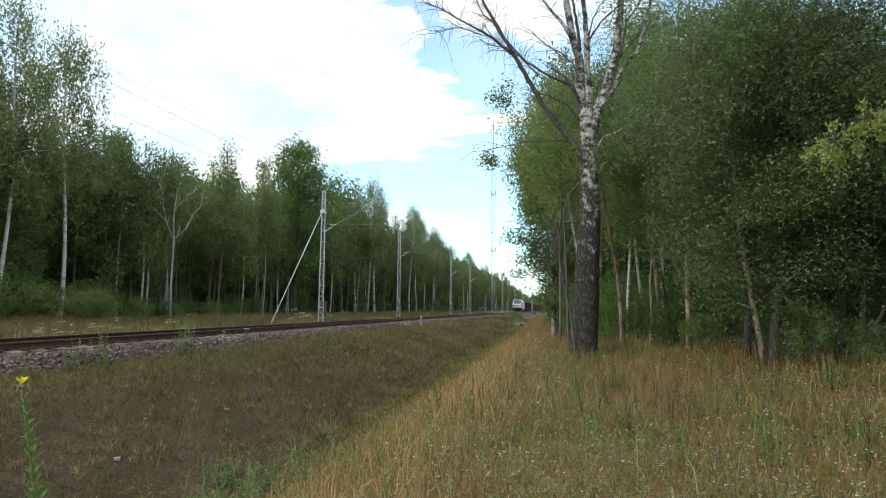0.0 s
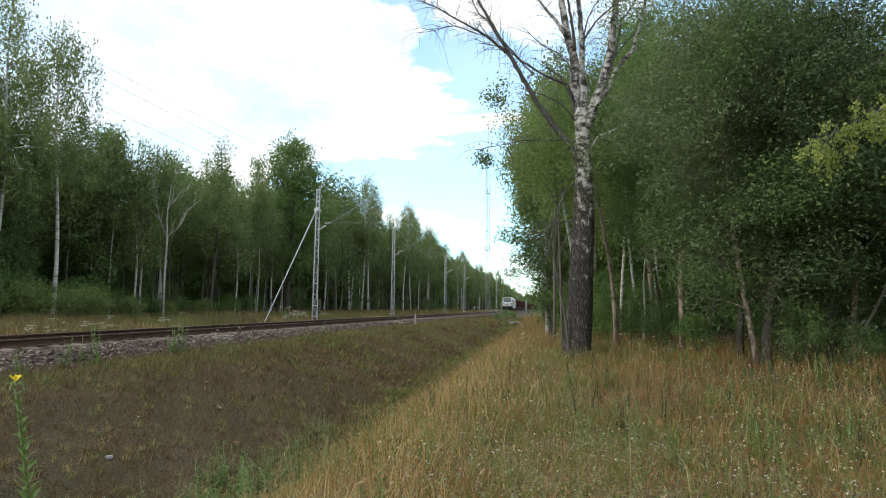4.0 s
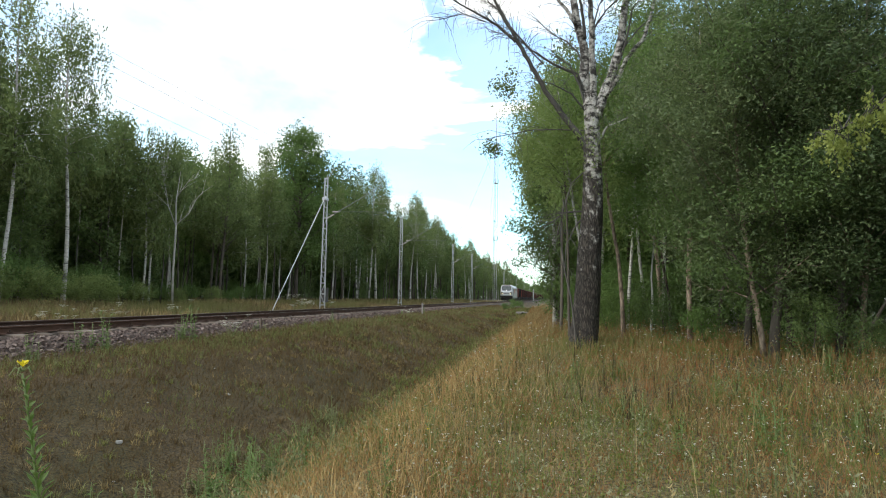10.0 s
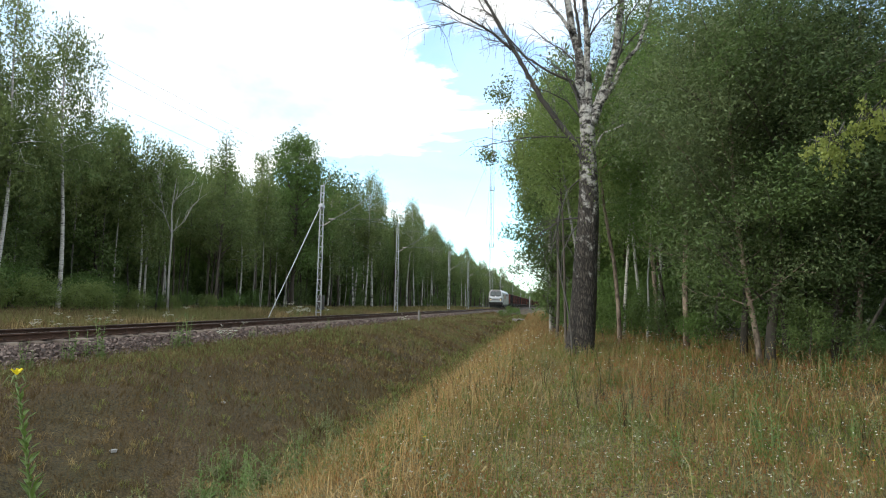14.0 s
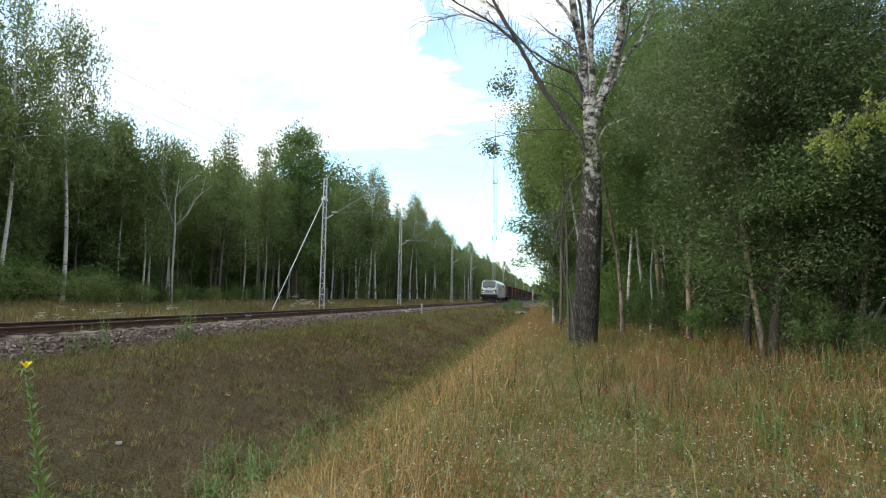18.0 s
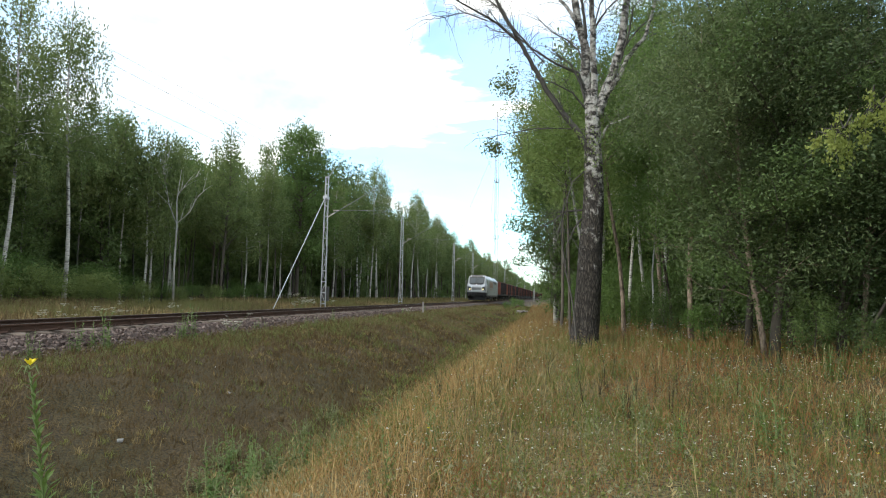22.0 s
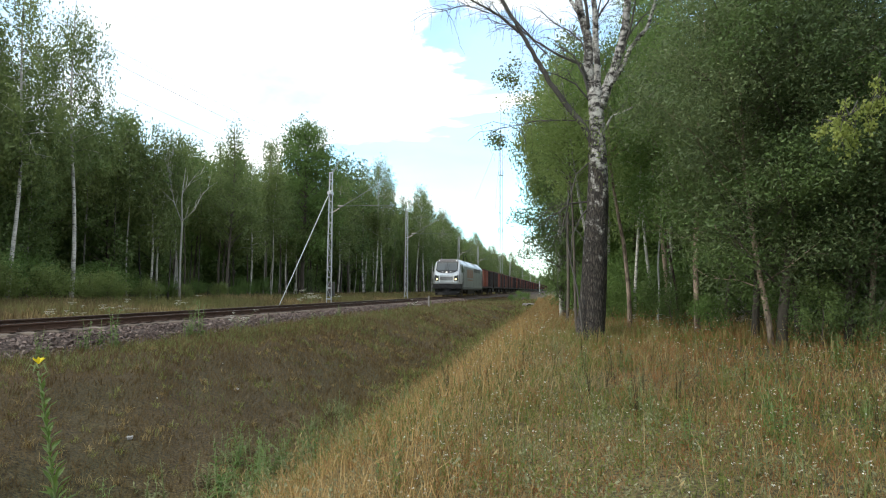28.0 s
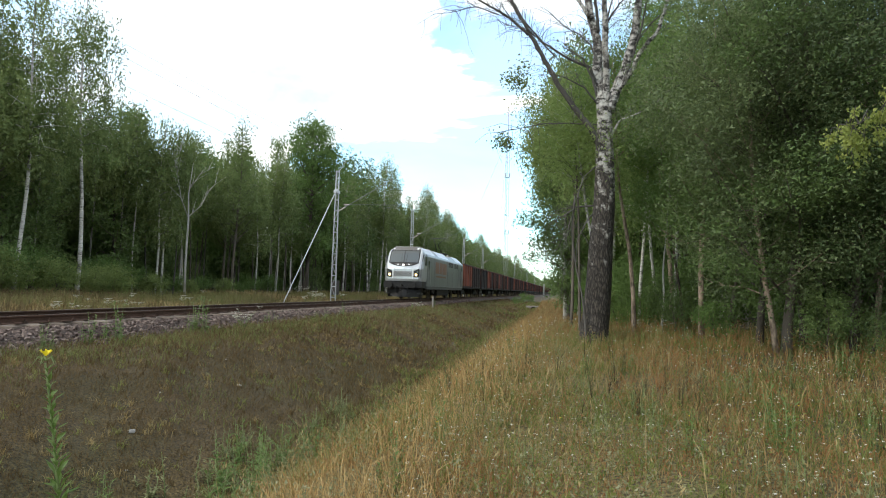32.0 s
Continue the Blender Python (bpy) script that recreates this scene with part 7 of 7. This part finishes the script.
post("marker_post", "short weathered concrete marker post beside the track", "post", -8.9, 43.1, 0.82, 0.055, "stone")
post("marker_post", "short wooden stake beside the ballast", "post", -9.35, 19.7, 0.5, 0.026, "sleeper", False)
post("marker_post", "short wooden stake beside the ballast", "post", -9.35, 21.8, 0.34, 0.026, "sleeper", False)
post("signal_post", "tall pale concrete post beside the far track", "post", -8.6, 246.0, 4.6, 0.2, "concrete")


def culvert():
    t = thing("culvert", "old concrete culvert mouth in the ditch", "culvert", at=(-3.05, 60.6, -0.12))
    part("headwall", Builder().box(-0.65, -0.12, -0.5, 0.65, 0.18, 0.30, 0.04), M["stone"], t)
    ring = Builder()
    n = 18
    for k in range(n):
        a0, a1 = 2 * math.pi * k / n, 2 * math.pi * (k + 1) / n
        v = [(r * math.cos(a), y, r * math.sin(a)) for a in (a0, a1) for r in (0.24, 0.33) for y in (-0.35, -0.1)]
        ring.add(v, [(0, 2, 6, 4), (2, 3, 7, 6), (3, 1, 5, 7), (1, 0, 4, 5)])
    part("pipe", ring, M["stone"], t)
    # no hole is cut: a dark disc stands for the shade inside
    part("pipe_mouth", Builder().tube([(0, -0.14, 0), (0, -0.11, 0)], 0.235, 18), M["dark_iron"], t, "flat dark disc in place of the pipe's shaded hollow")


culvert()


def sand_path():
    xs, ys = np.linspace(-2.3, 0.3, 9), np.concatenate([np.linspace(62, 120, 30), np.linspace(126, 330, 20)])
    X, Y = np.meshgrid(xs, ys)
    X = X + 0.25 * np.sin(Y * 0.11)
    Z = ground_z(X, Y) + 0.03 - 0.06 * (np.abs(X + 1.0) > 1.1)
    b = Builder()
    b.v = np.stack([X, Y, Z], -1).reshape(-1, 3).tolist()
    i = (np.arange(len(ys) - 1)[:, None] * 9 + np.arange(8)[None]).ravel()
    b.f = np.stack([i, i + 1, i + 10, i + 9], 1).tolist()
    tagged(new("path", b.mesh("path", M["sand"], True)), "pale sandy path along the wood", "path", kind="structure")


M["sand"] = surface("sand", [(0.3, (0.34, 0.27, 0.19)), (0.7, (0.52, 0.44, 0.33))], 0.8, 12, 0.95, 0, 0.4, 0.02)
sand_path()


# ---- herbs ----
def leaf_blade(b, base, tip, width, sag=0.0):
    """A pointed leaf with a folded midrib."""
    a, e = Vector(base), Vector(tip)
    d = e - a
    side = d.cross(Vector((0, 0, 1)))
    side = side.normalized() * width if side.length > 1e-6 else Vector((width, 0, 0))
    m1, m2 = a + d * 0.35 + Vector((0, 0, 0.06 * d.length)), a + d * 0.7 + Vector((0, 0, -sag * 0.5))
    e = e + Vector((0, 0, -sag))
    lift = Vector((0, 0, width * 0.35))
    b.add([a, m1 - side + lift, m1, m1 + side + lift, m2 - side * 0.7 + lift, m2, m2 + side * 0.7 + lift, e],
          [(0, 1, 2), (0, 2, 3), (1, 4, 5, 2), (2, 5, 6, 3), (4, 7, 5), (5, 7, 6)])


def primrose():
    """Evening primrose: a leaning leafy stem with one open yellow flower on top."""
    x, y = -2.425, 2.82
    g = float(ground_z(x, y))
    t = thing("evening_primrose", "tall green evening primrose with one yellow flower", "wild flower", at=(x, y, g))
    r = random.Random(3)
    H = 1.035 - g
    stem = [(0.17 * (1 - u) - 0.09 * u * u + 0.10 * u - 0.02, -0.13 * u, H * u) for u in [i / 10 for i in range(11)]]
    part("stem", Builder().tube([(p[0], p[1], p[2] - 0.03) for p in stem], [0.009 - 0.0005 * i for i in range(11)], 7), M["herb_stem"], t, smooth=True, fix=False)

    def at(z):
        return Vector([float(np.interp(z, [p[2] for p in stem], [p[i] for p in stem])) for i in range(3)])

    z = 0.12
    k = 0
    while z < H - 0.05:
        a = k * 2.4 + r.uniform(-0.3, 0.3)
        L = float(np.interp(z, [0.1, 0.6, 1.0, H], [0.15, 0.105, 0.065, 0.035])) * r.uniform(0.75, 1.2)
        p = at(z)
        b = Builder()
        leaf_blade(b, p, p + Vector((math.cos(a) * L, math.sin(a) * L, L * r.uniform(0.9, 1.7))), L * 0.2, L * 0.3)
        part("leaf", b, M["herb_leaf"], t, fix=False)
        z += float(np.interp(z, [0.1, 1.0, H], [0.014, 0.011, 0.010]))
        k += 1
    top = at(H)
    for i in range(4):
        a = i * 1.571 + 0.4
        b = Builder()
        c = Vector((math.cos(a), math.sin(a), 0))
        s = Vector((-math.sin(a), math.cos(a), 0))
        b.add([top, top + c * 0.014 - s * 0.012 + Vector((0, 0, 0.018)), top + c * 0.027 - s * 0.013 + Vector((0, 0, 0.032)), top + c * 0.026 + Vector((0, 0, 0.026)),
               top + c * 0.027 + s * 0.013 + Vector((0, 0, 0.032)), top + c * 0.014 + s * 0.012 + Vector((0, 0, 0.018))], [(0, 1, 2, 3), (0, 3, 4, 5)])
        part("petal", b, M["yellow_petal"], t, "bright yellow petal", fix=False)
    for i in range(5):
        a = i * 1.257
        b = Builder()
        e = top + Vector((math.cos(a) * 0.05, math.sin(a) * 0.05, -0.035))
        b.tube([top + Vector((0, 0, -0.02)), top.lerp(e, 0.6) + Vector((0, 0, 0.02)), e], [0.003, 0.004, 0.0015], 5)
        part("bud", b, M["herb_stem"], t, fix=False)
    return t


M["herb_stem"] = leaf_material("herb_stem", [(0.0, (0.14, 0.19, 0.07)), (1.0, (0.26, 0.32, 0.14))], 0.1)
M["herb_leaf"] = leaf_material("herb_leaf", [(0.0, (0.08, 0.15, 0.035)), (1.0, (0.18, 0.265, 0.075))], 0.3, 0.45)
M["silver_leaf"] = leaf_material("silver_leaf", [(0.0, (0.11, 0.13, 0.05)), (0.5, (0.19, 0.21, 0.09)), (1.0, (0.34, 0.35, 0.19))], 0.25)
flower = primrose()


def herb(seed, H, n, L, leaf, label, stems=4, heads=None, spread=1.0):
    """A bushy weed: several stems set with narrow leaves, some with pale heads."""
    r = random.Random(seed)
    t = thing("weed", label, "weed")
    b = Builder()
    for s in range(stems):
        a, lean = r.uniform(0, 6.28), r.uniform(0.1, 0.75) * spread
        h = H * r.uniform(0.4, 1.1)
        foot = Vector((r.gauss(0, 0.07), r.gauss(0, 0.07), 0)) * (0 if heads else 1)
        pts = [foot + Vector((math.cos(a + u) * lean * h * u, math.sin(a + u) * lean * h * u, h * u * (1 - 0.25 * lean * u) - 0.03)) for u in (0, 0.3, 0.6, 1)]
        part("stem", Builder().tube(pts, [0.006, 0.005, 0.004, 0.002], 5), M["herb_stem"], t, smooth=True, fix=False)
        for k in range(n):
            u = 0.08 + 0.9 * k / n
            i = min(2, int(u * 3))
            p = pts[i].lerp(pts[i + 1], u * 3 - i)
            az = k * 2.4 + r.uniform(-0.4, 0.4)
            ln = L * (1.0 - 0.35 * u) * r.uniform(0.5, 1.35)
            leaf_blade(b, p, p + Vector((math.cos(az) * ln, math.sin(az) * ln, ln * r.uniform(-0.2, 1.1))), ln * 0.17, ln * 0.2)
        if heads:
            f = Builder()
            e = pts[-1]
            for j in range(9):
                q = e + Vector((r.gauss(0, 1) * heads, r.gauss(0, 1) * heads, r.uniform(0.0, 0.02)))
                f.tube([e - Vector((0, 0, 0.05)), q], 0.0014, 3, False)
                f.tube([q, q + Vector((0, 0, 0.008))], [0.014, 0.034], 7)
            part("flower_head", f, M["white_petal"], t, "flat white flower cluster", fix=False)
    tagged(part("foliage", b, M[leaf], t, fix=False), kind="stuff")
    return t


weeds = [herb(1, 0.42, 22, 0.062, "silver_leaf", "silvery-green weed with narrow leaves", 6), herb(2, 0.66, 24, 0.085, "herb_leaf", "bushy green weed with narrow leaves", 6, None, 0.22),
         herb(3, 0.8, 12, 0.06, "herb_leaf", "white umbel flower on thin stems beside the track", 5, 0.055), herb(4, 0.45, 22, 0.06, "silver_leaf", "low grey-green weed in the grass", 6)]


def plant(k, x, y, s=1.0, turn=0.0):
    ob = copy_thing(weeds[k], Matrix.Identity(4))
    z = max(float(ground_z(x, y)), float(bed_z(np.float64(x))) if abs(x - AXIS) < 2.9 else -9)
    ob.matrix_basis = pose(x, y, z, 0, 0, turn) @ Matrix.Diagonal((s, s, s, 1))


rw = random.Random(12)
for k, x, y, s in ((1, -9.3, 12.2, 1.35), (1, -9.35, 15.3, 1.2), (1, -9.3, 11.5, 1.0), (1, -9.1, 10.1, 0.8), (2, -8.95, 17.0, 0.95), (2, -9.1, 17.5, 0.8), (2, -9.0, 39.2, 0.9), (2, -8.9, 38.7, 0.8),
                   (2, -15.0, 36.3, 1.5), (2, -15.2, 37.0, 1.6), (2, -14.9, 37.6, 1.5), (2, -15.4, 38.2, 1.6), (2, -14.7, 35.6, 1.3), (1, -9.35, 15.6, 1.45), (2, -14.6, 16.8, 1.05), (2, -14.7, 17.5, 0.9), (2, -15.0, 19.6, 1.1), (2, -15.1, 20.4, 1.0), (2, -15.4, 24.6, 1.2),
                   (2, -16.2, 45.0, 1.2), (1, -9.2, 26.0, 1.0), (1, -9.0, 44.0, 1.0)):
    plant(k, x, y, s, rw.uniform(0, 360))
for i in range(34):                               # silvery weeds on the ditch's near side
    y = rw.uniform(4.2, 14)
    plant(rw.choice((0, 0, 3, 3, 0, 3)), rw.uniform(-4.7, -2.3), 5.4 + (y - 4.2) * 0.75, rw.uniform(0.75, 1.15), rw.uniform(0, 360))
for i in range(30):
    plant(rw.choice((0, 0, 3, 1)), rw.uniform(-4.6, -3.1), rw.uniform(5.8, 9.5), rw.uniform(0.8, 1.2), rw.uniform(0, 360))
for i in range(80):                              # and through the meadow
    y = rw.uniform(4.0, 17)
    plant(rw.choice((0, 3, 3, 0, 1)), rw.uniform(-1.8, 1.5 + 0.35 * y), y, rw.uniform(0.55, 1.0), rw.uniform(0, 360))
for i in range(30):
    plant(rw.choice((0, 1, 3)), rw.uniform(-9.6, -8.2), rw.uniform(9, 40), rw.uniform(0.4, 0.8), rw.uniform(0, 360))
for w in weeds:
    hide_proto(w)

for x, y, s in ((-5.61, 7.8, 0.045), (-5.9, 11.2, 0.04), (-6.3, 9.4, 0.015), (-5.0, 6.9, 0.015), (-6.9, 12.5, 0.02)):
    b = Builder().box(-s, -s * 0.7, -s * 0.4, s, s * 0.7, s * 0.45, s * 0.3)
    b.v = [(vx + rw.uniform(-0.2, 0.2) * s, vy + rw.uniform(-0.2, 0.2) * s, vz + rw.uniform(-0.15, 0.15) * s) for vx, vy, vz in b.v]
    o = new("stone", b.mesh("stone", M["concrete"], False, True))
    o.location = (x, y, float(ground_z(x, y)) + s * 0.3)
    o.rotation_euler = (0.3, 0.2, x)
    tagged(o, "small pale stone lying on the brown bank", "stone")


# ---- what moves ----
SPEED, LAST = 4.932, 45.63   # metres a second; where the cab front stands at the end


def motions():
    for ob, behind in train:
        walk(ob, [(t, pose(AXIS, LAST + behind + SPEED * (32 - t), RAIL)) for t in range(0, 33, 2)])
    # the primrose nods in the wind
    nod = [(0, -0.3), (1, -0.6), (1.5, 0.1), (2.5, -0.3), (3.5, 0.1), (6, -0.3), (7, 0.1), (8, -0.3), (9, -0.7), (10, -0.7), (12, 0.1), (12.5, -0.7), (13, 0.5), (14, -0.7), (16, -0.5), (17, 0.5),
           (17.5, -0.3), (18.5, 0.5), (19, -0.3), (19.5, 0.5), (20.5, -0.3), (21, 0.5), (22.5, 0.5), (23, -0.3), (24, 0.1), (25, -0.3), (27, 0.1), (29.5, 0.5), (30, 0.1), (31, 0.9), (32, 0.9)]
    foot = flower.matrix_basis.copy()
    walk(flower, [(t, foot @ pose(0, 0, 0, 0, a, 0)) for t, a in nod])
    for w, at, r in SPIN:
        turn = math.degrees(SPEED / r)
        walk(w, [(k * 0.1, pose(*at, turn * k * 0.1)) for k in range(321)])


motions()
